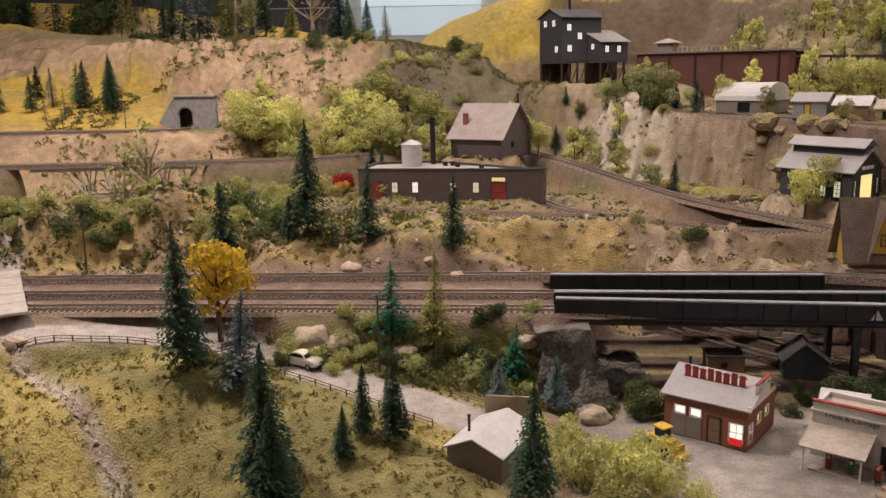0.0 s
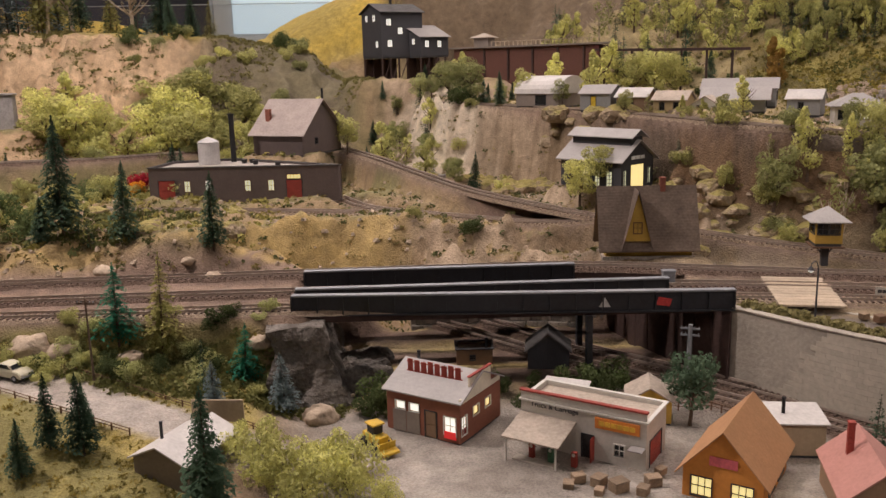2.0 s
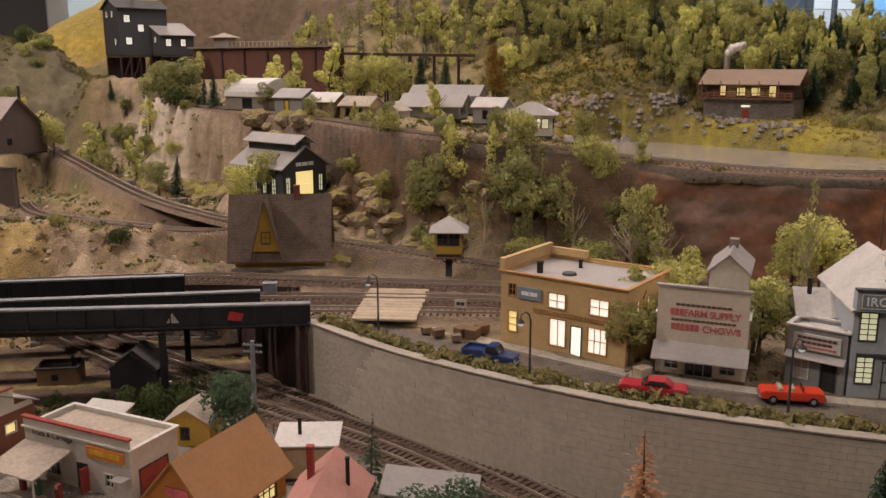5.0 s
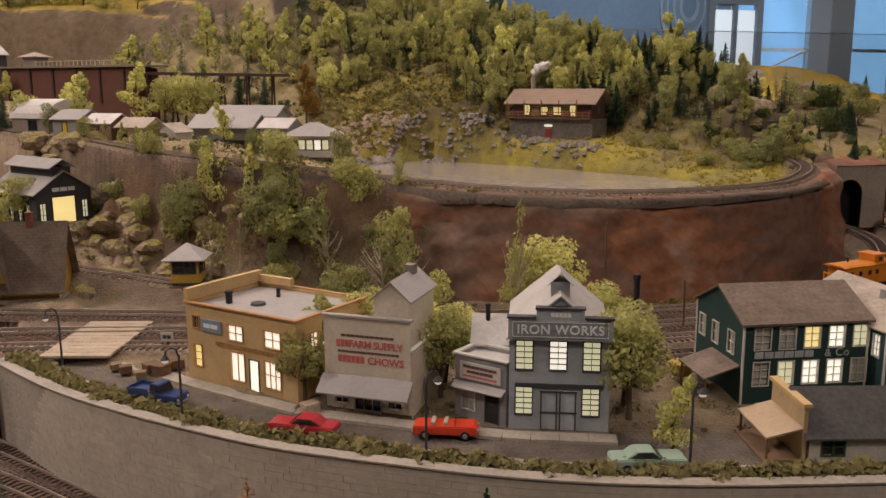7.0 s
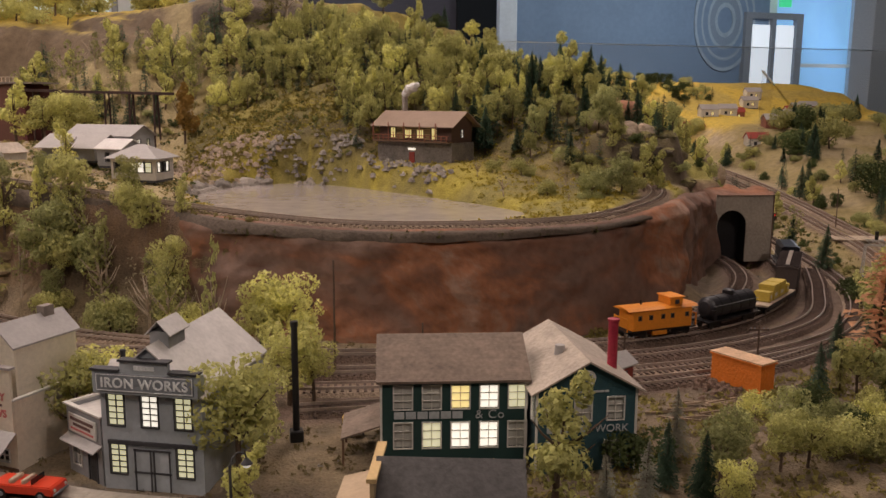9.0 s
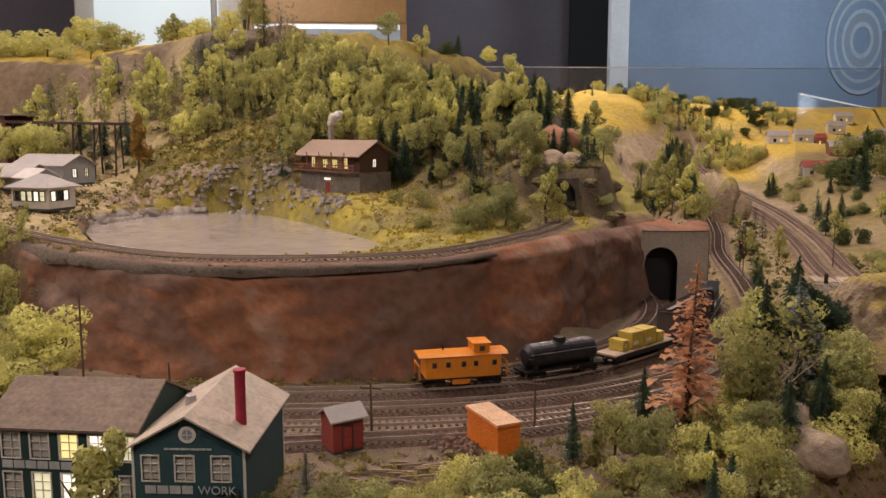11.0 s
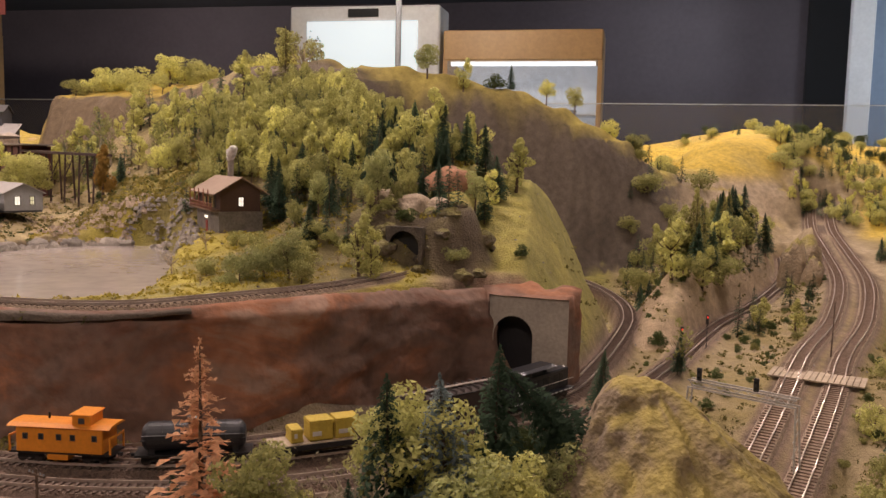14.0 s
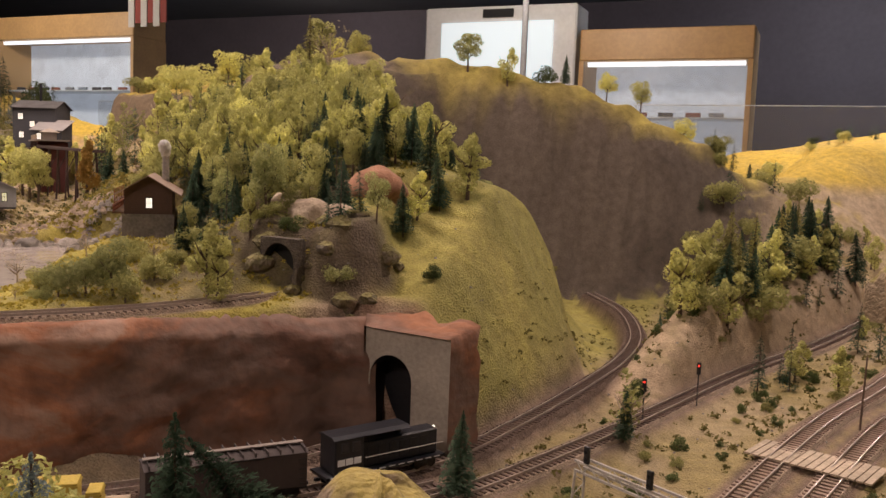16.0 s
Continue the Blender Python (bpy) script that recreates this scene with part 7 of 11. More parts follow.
# engine house with a raised ridge
s = house("engine_house", "dark grey engine house with a stepped pale roof", (0.590, 1.470), (0.664, 1.365), 1.227, 0.090, 0.050, "side", 0.030, 0.007, DARK_BOARD, ROOF_GREY,
          holes=[("front", x, 0.004, x + 0.012, 0.030, "d", (1, 3)) for x in (0.048, 0.074, 0.098)] + [("right", 0.006, 0.006, 0.015, 0.032, "d", (1, 2)), ("right", 0.074, 0.006, 0.083, 0.032, "d", (1, 2))], doors=[("right", 0.026, 0.040, 0.062, LIT_WARM)], category="engine house")
part("clerestory", boxes((0.002, 0.030, 0.070, 0.1265, 0.060, 0.086)), DARK_BOARD, s)
cl = part("clerestory_roof", prism(bmesh.new(), chevron(0.026, 0.064, 0.086, 0.011, 0.004, 0.0015), -0.134, 0.005), ROOF_GREY, s, "raised ridge roof of pale metal")
cl.matrix_local = pose(0, 0, 0, 0, 0, 90)
bars(s, 0.026, 0.064, 0.049, 0.006, WHITE_SIGN, 3, m=pose(0.1284, 0, 0, 0, 0, 90))

# depot with a steep roof and gabled dormer
s = house("depot", "yellow depot with a steep brown shingle roof", (0.585, 1.194), (0.708, 1.172), 1.157, 0.062, 0.030, "side", 0.068, 0.010, YELLOW_WALL, ROOF_BROWN,
          holes=[("front", 0.012, 0.008, 0.024, 0.024, "y", (1, 1)), ("front", 0.044, 0.008, 0.056, 0.024, "y", (1, 1)), ("front", 0.092, 0.008, 0.104, 0.024, "d", (1, 1))], trim=TRIM_B, category="depot")
part("foundation", boxes((-0.004, -0.004, -0.012, 0.129, 0.066, 0.0005)), STONE, s, "low stone foundation")
part("dormer", prism(bmesh.new(), [(0.026, 0.024), (0.064, 0.024), (0.045, 0.094)], -0.008, 0.030), YELLOW_WALL, s, "narrow yellow dormer gable")
part("dormer_roof", prism(bmesh.new(), chevron(0.026, 0.064, 0.024, 0.072, 0.004, 0.0015), -0.013, 0.031), ROOF_BROWN, s)
window(s, Matrix.Translation((0, -0.0085, 0)), 0.0395, 0.036, 0.0505, 0.051, "x", TRIM_B)
chimney(s, 0.086, 0.031, 0.090, 0.112, 0.004, BRICK_RED, False)
s = house("watchman_kiosk", "yellow watchman's cabin with a grey roof on a dark post", (0.850, 1.092), (0.884, 1.082), 1.184, 0.034, 0.030, "hip", 0.020, 0.009, YELLOW_WALL, ROOF_GREY, holes=[("front", 0.003, 0.013, 0.016, 0.0275, "x"), ("front", 0.0185, 0.013, 0.0315, 0.0275, "x"), ("right", 0.004, 0.013, 0.030, 0.0275, "x"), ("left", 0.004, 0.013, 0.030, 0.0275, "x")], category="kiosk")
part("floor_frame", boxes((-0.003, -0.003, -0.0062, 0.0385, 0.037, -0.0042)), TRIM_B, s)
part("post", boxes((0.013, 0.012, -0.034, 0.022, 0.021, -0.0063)), TRIM_D, s, "dark timber post")
for x, y in ((0.004, 0.0165), (0.031, 0.0165)):
    part("brace", rod((0.0175, 0.0165, -0.020), (x, y, -0.0062), r=0.0009, sides=6), TRIM_D, s)

# mountain lodge: stone ground floor, log storey with a gallery
LG = [(1.513, 1.548), (1.620, 1.420)]
low = house("mountain_lodge", "two-storey lodge of grey stone and dark logs with a gallery", LG[0], LG[1], 1.338, 0.066, 0.068, "side", 0.020, 0.013, LOG, siding("brown_lodge_roof", (0.30, 0.215, 0.16), 0.004), category="lodge",
            holes=[("front", 0.026, 0.040, 0.038, 0.058, "y", (1, 1)), ("front", 0.060, 0.040, 0.076, 0.056, "y", (2, 0)), ("front", 0.088, 0.040, 0.104, 0.056, "y", (2, 0)), ("front", 0.122, 0.038, 0.134, 0.058, "y", (1, 1)), ("right", 0.03, 0.042, 0.038, 0.056, "w", (1, 1))])
part("stone_storey", boxes((-0.003, -0.003, -0.012, 0.170, -0.0002, 0.033), (-0.003, 0, -0.012, -0.0005, 0.069, 0.033), (0.1674, 0, -0.012, 0.170, 0.069, 0.033)), STONE, low, "rough grey stone ground floor")
part("lodge_door", boxes((0.074, -0.0045, -0.006, 0.086, -0.0031, 0.014)), RED_DOOR, low)
part("porch_light", boxes((0.072, -0.0055, 0.018, 0.088, -0.0031, 0.0215)), LIT_WHITE, low, "lit lamp over the door")
part("gallery_floor", boxes((-0.006, -0.016, 0.0332, 0.17, -0.0005, 0.0355)), TRIM_B, low)
for k in range(15):
    part("baluster", boxes((-0.005 + k * 0.0122, -0.0155, 0.0355, -0.0035 + k * 0.0122, -0.014, 0.046 if k % 3 else 0.068)), RED_BOARD, low)
part("gallery_rail", boxes((-0.006, -0.016, 0.0445, 0.17, -0.0138, 0.0462), (-0.006, -0.016, 0.0395, 0.17, -0.0142, 0.0405)), RED_BOARD, low)
for k in range(6):
    part("pale_log", boxes((0.040, -0.0012, 0.0375 + k * 0.0042, 0.120, -0.0002, 0.0405 + k * 0.0042)) if k in (4, 5) else boxes((0.0405, -0.0012, 0.0375 + k * 0.0042, 0.0585, -0.0002, 0.0405 + k * 0.0042), (0.0775, -0.0012, 0.0375 + k * 0.0042, 0.0865, -0.0002, 0.0405 + k * 0.0042), (0.1055, -0.0012, 0.0375 + k * 0.0042, 0.1205, -0.0002, 0.0405 + k * 0.0042)), LOG_PALE, low, "pale log of the wall")
chimney(low, 0.02, 0.052, 0.06, 0.118, 0.0055, STONE, True, "round stone chimney")
bm = bmesh.new()
for x, y, zz, r in ((0.022, 0.052, 0.122, 0.008), (0.030, 0.051, 0.130, 0.010), (0.042, 0.05, 0.134, 0.009), (0.050, 0.05, 0.137, 0.006)):
    bmesh.ops.create_icosphere(bm, subdivisions=2, radius=r, matrix=Matrix.Translation((x, y, zz)))
for v in bm.verts:
    v.co += 0.003 * Vector((noise.noise(v.co * 140), noise.noise(v.co * 140 + Vector((7, 0, 0))), noise.noise(v.co * 140 + Vector((0, 9, 0)))))
part("smoke_plume", bm, material("white_cotton_wool", (0.72, 0.70, 0.66), 1.0, vary=0.1, scale=120), low, "puff of white cotton wool as smoke")


# ---- trees and bushes ----
BARK = material("brown_bark", (0.12, 0.08, 0.055), 0.9, vary=0.3, scale=90)
BARK_PALE = material("pale_bark", (0.42, 0.34, 0.25), 0.9, vary=0.3, scale=90)
NEEDLE = leafy("dark_needles", (0.075, 0.12, 0.075), 0.3)
NEEDLE_BLUE = leafy("blue_grey_needles", (0.20, 0.25, 0.25), 0.2)
NEEDLE_TEAL = leafy("teal_needles", (0.05, 0.22, 0.13), 0.2)
NEEDLE_KHAKI = leafy("khaki_needles", (0.28, 0.26, 0.09), 0.2)
NEEDLE_PALE = leafy("frosted_needles", (0.36, 0.35, 0.28), 0.2)
NEEDLE_DEAD = leafy("dead_pink_needles", (0.58, 0.33, 0.19), 0.1)
LIME = leafy("lime_foliage", (0.63, 0.615, 0.235), 0.26)
VIVID = leafy("vivid_green_foliage", (0.11, 0.165, 0.10), 0.15)
OLIVE = leafy("olive_foliage", (0.46, 0.45, 0.18), 0.35)
DEEP = leafy("deep_green_foliage", (0.11, 0.14, 0.055), 0.35)
SAGE = leafy("sage_foliage", (0.38, 0.39, 0.17), 0.25)
YELLOW_LEAF = leafy("yellow_foliage", (0.62, 0.44, 0.05), 0.15)
RED_LEAF = leafy("red_foliage", (0.42, 0.035, 0.05), 0.15)
ORANGE_LEAF = leafy("orange_foliage", (0.62, 0.27, 0.03), 0.15)
RUST = leafy("rust_foliage", (0.36, 0.22, 0.06), 0.15)


def needle_crown(rng, layers, per, tris, droop=0.25, ragged=0.3, bare=0.12):
    """Whorls of drooping branches with needles, of height 1 and radius 1."""
    verts, faces = [], []
    for i in range(layers):
        f = i / (layers - 1)
        z = bare + (0.985 - bare) * f
        rad = (1 - f) ** 0.85 * (1 - 0.35 * max(0, 0.12 - f) / 0.12) + 0.03
        for k in range(per):
            a = rng.uniform(0, 2 * math.pi)
            L = rad * rng.uniform(1 - ragged, 1.0 + 0.35 * ragged)
            zz = z + rng.uniform(-0.5, 0.5) * 0.9 / layers
            dz = -droop * L * 0.32 * rng.uniform(0.6, 1.4)
            ca, sa = math.cos(a), math.sin(a)
            for j in range(tris):
                t0 = (j + 0.1) / tris
                t1 = min(1.0, t0 + 1.35 / tris)
                side = (-1) ** j
                w = L * 0.26 * (1 - 0.55 * t0) + 0.025
                p0 = (L * t0 * ca, L * t0 * sa, zz + dz * t0 * t0)
                p1 = (L * t1 * ca - side * w * sa, L * t1 * sa + side * w * ca, zz + dz * t1 * t1 + rng.uniform(-0.012, 0.012))
                q = min(1.0, t0 + 0.85 / tris)
                p2 = (L * q * ca + side * w * 0.25 * sa, L * q * sa - side * w * 0.25 * ca, zz + dz * q * q + 0.012)
                b = len(verts)
                verts += [p0, p1, p2]
                faces.append((b, b + 1, b + 2))
    return verts, faces


def leaf_crown(rng, blobs, per, size):
    """Tufts of small leaves round each blob (x, y, z, rx, rz)."""
    verts, faces = [], []
    for x, y, z, rx, rz in blobs:
        for k in range(per):
            u = rng.uniform(-1, 1)
            a = rng.uniform(0, 2 * math.pi)
            r = rng.uniform(0.5, 1.04) ** 0.6
            s = math.sqrt(1 - u * u)
            c = Vector((x + rx * r * s * math.cos(a), y + rx * r * s * math.sin(a), z + rz * r * u))
            out = (Vector((s * math.cos(a), s * math.sin(a), u)) + 0.75 * Vector((rng.gauss(0, 1), rng.gauss(0, 1), rng.gauss(0, 1))).normalized()).normalized()
            d1 = out.cross(Vector((rng.gauss(0, 1), rng.gauss(0, 1), rng.gauss(0, 1)))).normalized() * size * rng.uniform(0.6, 1.3)
            d2 = out.cross(d1).normalized() * size * rng.uniform(0.5, 1.1)
            b = len(verts)
            verts += [tuple(c - d1), tuple(c + d1 * 0.7 - d2), tuple(c + d1 * 0.4 + d2)]
            faces.append((b, b + 1, b + 2))
    return verts, faces


def mesh_of(name, data, mat):
    me = bpy.data.meshes.new(name)
    me.from_pydata(*[data[0], [], data[1]])
    me.materials.append(mat)
    return me


def trunk_mesh(h, r, mat, limbs=0, rng=None, lean=0.0):
    bm = bmesh.new()
    tube(bm, [(0, 0, -0.06 * h), (0, 0, 0), (lean * h * 0.5, 0.01 * h, 0.5 * h), (lean * h, 0, h)], [r * 1.3, r, r * 0.7, r * 0.25], 7)
    for k in range(limbs):
        a, z = rng.uniform(0, 6.3), rng.uniform(0.35, 0.75) * h
        L = rng.uniform(0.2, 0.34)
        tube(bm, [(lean * z, 0, z), (lean * z + L * 0.6 * math.cos(a), L * 0.6 * math.sin(a), z + L * 0.5), (lean * z + L * math.cos(a), L * math.sin(a), z + L)], [r * 0.5, r * 0.32, r * 0.1], 5)
    me = bpy.data.meshes.new("trunk")
    bm.to_mesh(me)
    bm.free()
    me.materials.append(mat)
    return me


PROTO = {}


def mask_at(M, x, y):
    return float(M[min(np.searchsorted(GY, y), len(GY) - 1), min(np.searchsorted(GX, x), len(GX) - 1)])



def conifer_kind(key, mat, layers, per, tris, seeds=2, **kw):
    for s_ in range(seeds):
        rng = random.Random(hash_of(key) + s_)
        PROTO[(key, s_)] = (trunk_mesh(0.97, 0.055, BARK), mesh_of("crown", needle_crown(rng, layers, per, tris, **kw), mat))


def hash_of(key):
    return sum(ord(c) * (i + 3) for i, c in enumerate(key))


def leaf_kind(key, mat, shape, per, size, seeds=3, bark=BARK, limbs=5):
    """shape: round, tall, wide or bush; unit height 1."""
    for s_ in range(seeds):
        rng = random.Random(hash_of(key) * 7 + s_)
        if shape == "tall":
            bl = [(rng.uniform(-0.16, 0.16), rng.uniform(-0.16, 0.16), 0.28 + 0.66 * i / 7 + rng.uniform(-0.05, 0.05), rng.uniform(0.13, 0.22) * (1.1 - 0.6 * i / 7), rng.uniform(0.09, 0.17)) for i in range(8)]
        elif shape == "round":
            bl = [(0.24 * math.cos(i * 2.4) * rng.uniform(0.4, 1.1), 0.24 * math.sin(i * 2.4) * rng.uniform(0.4, 1.1), 0.42 + 0.5 * i / 9 + rng.uniform(-0.06, 0.06), rng.uniform(0.14, 0.22), rng.uniform(0.10, 0.16)) for i in range(10)]
        elif shape == "wide":
            bl = [(0.42 * math.cos(i * 2.4) * rng.uniform(0.4, 1.1), 0.42 * math.sin(i * 2.4) * rng.uniform(0.4, 1.1), 0.55 + rng.uniform(-0.15, 0.32), rng.uniform(0.15, 0.24), rng.uniform(0.11, 0.17)) for i in range(11)]
        else:
            bl = [(0.5 * math.cos(i * 2.4) * rng.uniform(0.1, 1.1), 0.5 * math.sin(i * 2.4) * rng.uniform(0.1, 1.1), 0.30 + rng.uniform(-0.12, 0.36), rng.uniform(0.22, 0.36), rng.uniform(0.18, 0.30)) for i in range(8)]
        PROTO[(key, s_)] = (trunk_mesh(0.75 if shape != "bush" else 0.4, 0.03, bark, limbs if shape != "bush" else 2, rng, rng.uniform(-0.1, 0.1)), mesh_of("crown", leaf_crown(rng, bl, per, size), mat))


conifer_kind("fir", NEEDLE, 26, 19, 5, 3, ragged=0.28)
conifer_kind("bluefir", NEEDLE_BLUE, 22, 14, 5, 2, ragged=0.35)
conifer_kind("tealfir", NEEDLE_TEAL, 20, 13, 5, 1, ragged=0.45)
conifer_kind("khakifir", NEEDLE_KHAKI, 20, 13, 4, 1, ragged=0.45)
conifer_kind("palefir", NEEDLE_PALE, 22, 14, 5, 2, ragged=0.35)
conifer_kind("deadfir", NEEDLE_DEAD, 26, 9, 3, 1, ragged=0.5, droop=0.1)
conifer_kind("smallfir", NEEDLE, 13, 9, 3, 3, ragged=0.35)
leaf_kind("lime", LIME, "tall", 150, 0.031, 5)
leaf_kind("limeround", LIME, "round", 240, 0.025, 3)
leaf_kind("olive", OLIVE, "round", 190, 0.028, 4)
leaf_kind("oliveWide", OLIVE, "wide", 150, 0.034, 3)
leaf_kind("sage", SAGE, "round", 220, 0.027, 3)
leaf_kind("limebush", LIME, "bush", 170, 0.044, 3)
leaf_kind("olivebush", OLIVE, "bush", 170, 0.044, 4)
leaf_kind("deepbush", DEEP, "bush", 170, 0.044, 3)
leaf_kind("sagebush", SAGE, "bush", 170, 0.044, 3)
leaf_kind("vivid", VIVID, "round", 150, 0.034, 2)
leaf_kind("vividbush", VIVID, "bush", 420, 0.026, 1)
leaf_kind("yellow", YELLOW_LEAF, "round", 120, 0.036, 1, limbs=7)
leaf_kind("redbush", RED_LEAF, "bush", 120, 0.06, 1)
leaf_kind("orangebush", ORANGE_LEAF, "bush", 120, 0.06, 1)
leaf_kind("rust", RUST, "tall", 170, 0.035, 1)
leaf_kind("pale", leafy("thin_pale_foliage", (0.36, 0.36, 0.14), 0.2), "tall", 26, 0.035, 2, bark=BARK_PALE, limbs=9)
leaf_kind("bare", leafy("sparse_grey_twigs", (0.30, 0.26, 0.17), 0.2), "round", 10, 0.03, 2, bark=BARK_PALE, limbs=12)

TREE_TEXT = {"vivid": ("leafy_tree", "vivid green model tree of fine foliage", "tree"), "vividbush": ("bush", "vivid green bush of fine foliage", "bush"), "fir": ("fir_tree", "dark green model fir tree with ragged branches", "tree"), "smallfir": ("fir_tree", "small dark green model fir tree", "tree"), "bluefir": ("spruce_tree", "blue-grey model spruce with drooping branches", "tree"),
             "tealfir": ("fir_tree", "bright teal-green model fir tree", "tree"), "khakifir": ("fir_tree", "khaki yellow-green model fir tree", "tree"), "palefir": ("fir_tree", "pale frosted model fir tree", "tree"),
             "deadfir": ("dead_fir_tree", "dead model fir tree with pinkish needles", "tree"), "lime": ("leafy_tree", "slender lime-green model tree of fine foliage", "tree"), "limeround": ("leafy_tree", "round lime-green model tree of fine foliage", "tree"),
             "olive": ("leafy_tree", "olive-green model tree of fine foliage", "tree"), "oliveWide": ("leafy_tree", "wide olive-green model tree with open limbs", "tree"), "sage": ("leafy_tree", "sage-green model tree of soft foliage", "tree"),
             "limebush": ("bush", "lime-green bush of fine foliage", "bush"), "olivebush": ("bush", "olive-green bush of fine foliage", "bush"), "deepbush": ("bush", "deep green bush of coarse foliage", "bush"), "sagebush": ("bush", "sage-green bush of soft foliage", "bush"),
             "yellow": ("leafy_tree", "yellow model tree in autumn colour", "tree"), "redbush": ("bush", "crimson bush in autumn colour", "bush"), "orangebush": ("bush", "orange bush in autumn colour", "bush"), "rust": ("leafy_tree", "columnar rust-brown model tree", "tree"),
             "pale": ("leafy_tree", "thin tree with pale trunk and sparse leaves", "tree"), "bare": ("bare_tree", "nearly bare tree with pale grey twigs", "tree")}
WIDTH = {"fir": 0.235, "smallfir": 0.25, "bluefir": 0.31, "tealfir": 0.30, "khakifir": 0.24, "palefir": 0.26, "deadfir": 0.24, "rust": 0.85}


JOINED = {}


def plant(key, x, y, h, group="", z=None, wide=1.0, lean=0.0, joined=""):
    """Sets a tree of height h on the scenery; joined: gathers it into one mass of that name."""
    kinds = [k for k in PROTO if k[0] == key]
    tm, cm = PROTO[random.choice(kinds)]
    if joined:
        w = h * wide * WIDTH.get(key, 1.0) * random.uniform(0.88, 1.14)
        m = pose(x, y, ground_at(x, y) - 0.001, 0, 0, random.uniform(0, 360)) @ Matrix.Diagonal((w, w, h, 1))
        for me_ in (tm, cm):
            vs, fs = JOINED.setdefault((joined, me_.materials[0].name), ([], []))
            b = len(vs)
            co = np.empty(len(me_.vertices) * 3)
            me_.vertices.foreach_get("co", co)
            vs += (co.reshape(-1, 3) @ np.array(m.to_3x3()).T + np.array(m.translation)).tolist()
            fs += [tuple(b + i for i in q.vertices) for q in me_.polygons]
        return None
    name, label, cat = TREE_TEXT[key]
    t = thing(name, label, cat, group=group)
    share("trunk", tm, t, Matrix.Identity(4))
    share("crown", cm, t, Matrix.Identity(4))
    conif = "fir" in key
    w = h * wide * WIDTH.get(key, 1.0) * random.uniform(0.88, 1.14)
    t.matrix_world = pose(x, y, (ground_at(x, y) if z is None else z) - 0.001, lean + random.gauss(0, 2), random.gauss(0, 2), random.uniform(0, 360)) @ Matrix.Diagonal((w, w, h, 1))
    if conif:
        t.children[0].matrix_local = Matrix.Diagonal((1.0, 1.0, 1.0, 1))
    return t


# single trees, from the meadow to the depot
for key, x, y, h in (("fir", -0.295, 0.925, 0.175), ("bluefir", -0.232, 0.90, 0.115), ("fir", -0.178, 0.775, 0.155), ("fir", -0.165, 0.74, 0.12), ("yellow", -0.285, 1.035, 0.135), ("tealfir", -0.066, 1.025, 0.10), ("khakifir", -0.014, 1.015, 0.125),
                     ("tealfir", 0.084, 0.985, 0.072), ("bluefir", 0.132, 0.945, 0.075), ("fir", -0.086, 0.825, 0.08), ("fir", -0.052, 0.815, 0.085), ("fir", -0.104, 0.795, 0.06), ("fir", -0.062, 0.86, 0.05), ("fir", 0.078, 0.725, 0.125),
                     ("fir", -0.215, 1.335, 0.185), ("fir", -0.118, 1.305, 0.125), ("fir", 0.016, 1.265, 0.118), ("fir", -0.245, 1.325, 0.075), ("smallfir", -0.172, 1.315, 0.05), ("fir", -0.34, 1.30, 0.12), ("smallfir", 0.035, 0.995, 0.04),
                     ("fir", -0.47, 0.78, 0.14), ("smallfir", 0.05, 0.93, 0.05), ("bluefir", 0.06, 0.90, 0.06), ("pale", -0.52, 0.83, 0.12), ("redbush", -0.215, 1.86, 0.055), ("orangebush", -0.215, 1.80, 0.04), ("orangebush", -0.075, 1.99, 0.05),
                     ("khakifir", -0.08, 2.03, 0.12), ("fir", -0.16, 1.90, 0.11), ("fir", -0.13, 1.86, 0.10), ("fir", 0.08, 2.08, 0.085), ("lime", 0.0, 2.0, 0.12), ("lime", 0.18, 1.96, 0.11), ("limeround", 0.22, 1.93, 0.08), ("lime", 0.30, 1.90, 0.12), ("pale", 0.33, 1.83, 0.12),
                     ("limeround", 0.60, 1.385, 0.085), ("limeround", 0.64, 1.40, 0.075), ("lime", 0.385, 1.87, 0.09), ("fir", 0.475, 1.735, 0.085), ("sage", 0.44, 1.76, 0.07), ("limebush", 0.53, 1.70, 0.03), ("limebush", 0.57, 1.70, 0.03),
                     ("pale", -0.56, 1.60, 0.16), ("pale", -0.60, 1.58, 0.14), ("bare", -0.54, 1.56, 0.13)):
    plant(key, x, y, h, "single trees")
# lime bushes beside the yard, and the slope with rocks below the main line
for x, y, h in ((0.115, 0.805, 0.055), (0.14, 0.78, 0.05), (0.17, 0.80, 0.045), (0.185, 0.765, 0.055), (0.205, 0.785, 0.06), (0.16, 0.735, 0.05), (0.20, 0.74, 0.05), (0.125, 0.765, 0.045), (0.235, 0.73, 0.03), (0.09, 0.82, 0.04)):
    plant("limebush", x, y, h, "lime bushes beside the yard", wide=0.8)
for k in range(46):
    x, y = random.uniform(-0.22, 0.15), random.uniform(0.955, 1.045)
    plant(random.choice(("olivebush", "deepbush", "sagebush", "olivebush")), x, y, random.uniform(0.014, 0.03), "", joined="bank_bushes")
for x, y, h in ((0.225, 0.93, 0.03), (0.255, 0.925, 0.035), (0.29, 0.945, 0.03), (0.36, 0.96, 0.025), (0.385, 0.97, 0.03), (0.435, 0.965, 0.028), (0.475, 0.955, 0.045), (0.50, 0.94, 0.045), (0.525, 0.955, 0.04), (0.405, 0.935, 0.02), (0.235, 0.945, 0.045)):
    plant("deepbush", x, y, h, "dark bushes in the village")
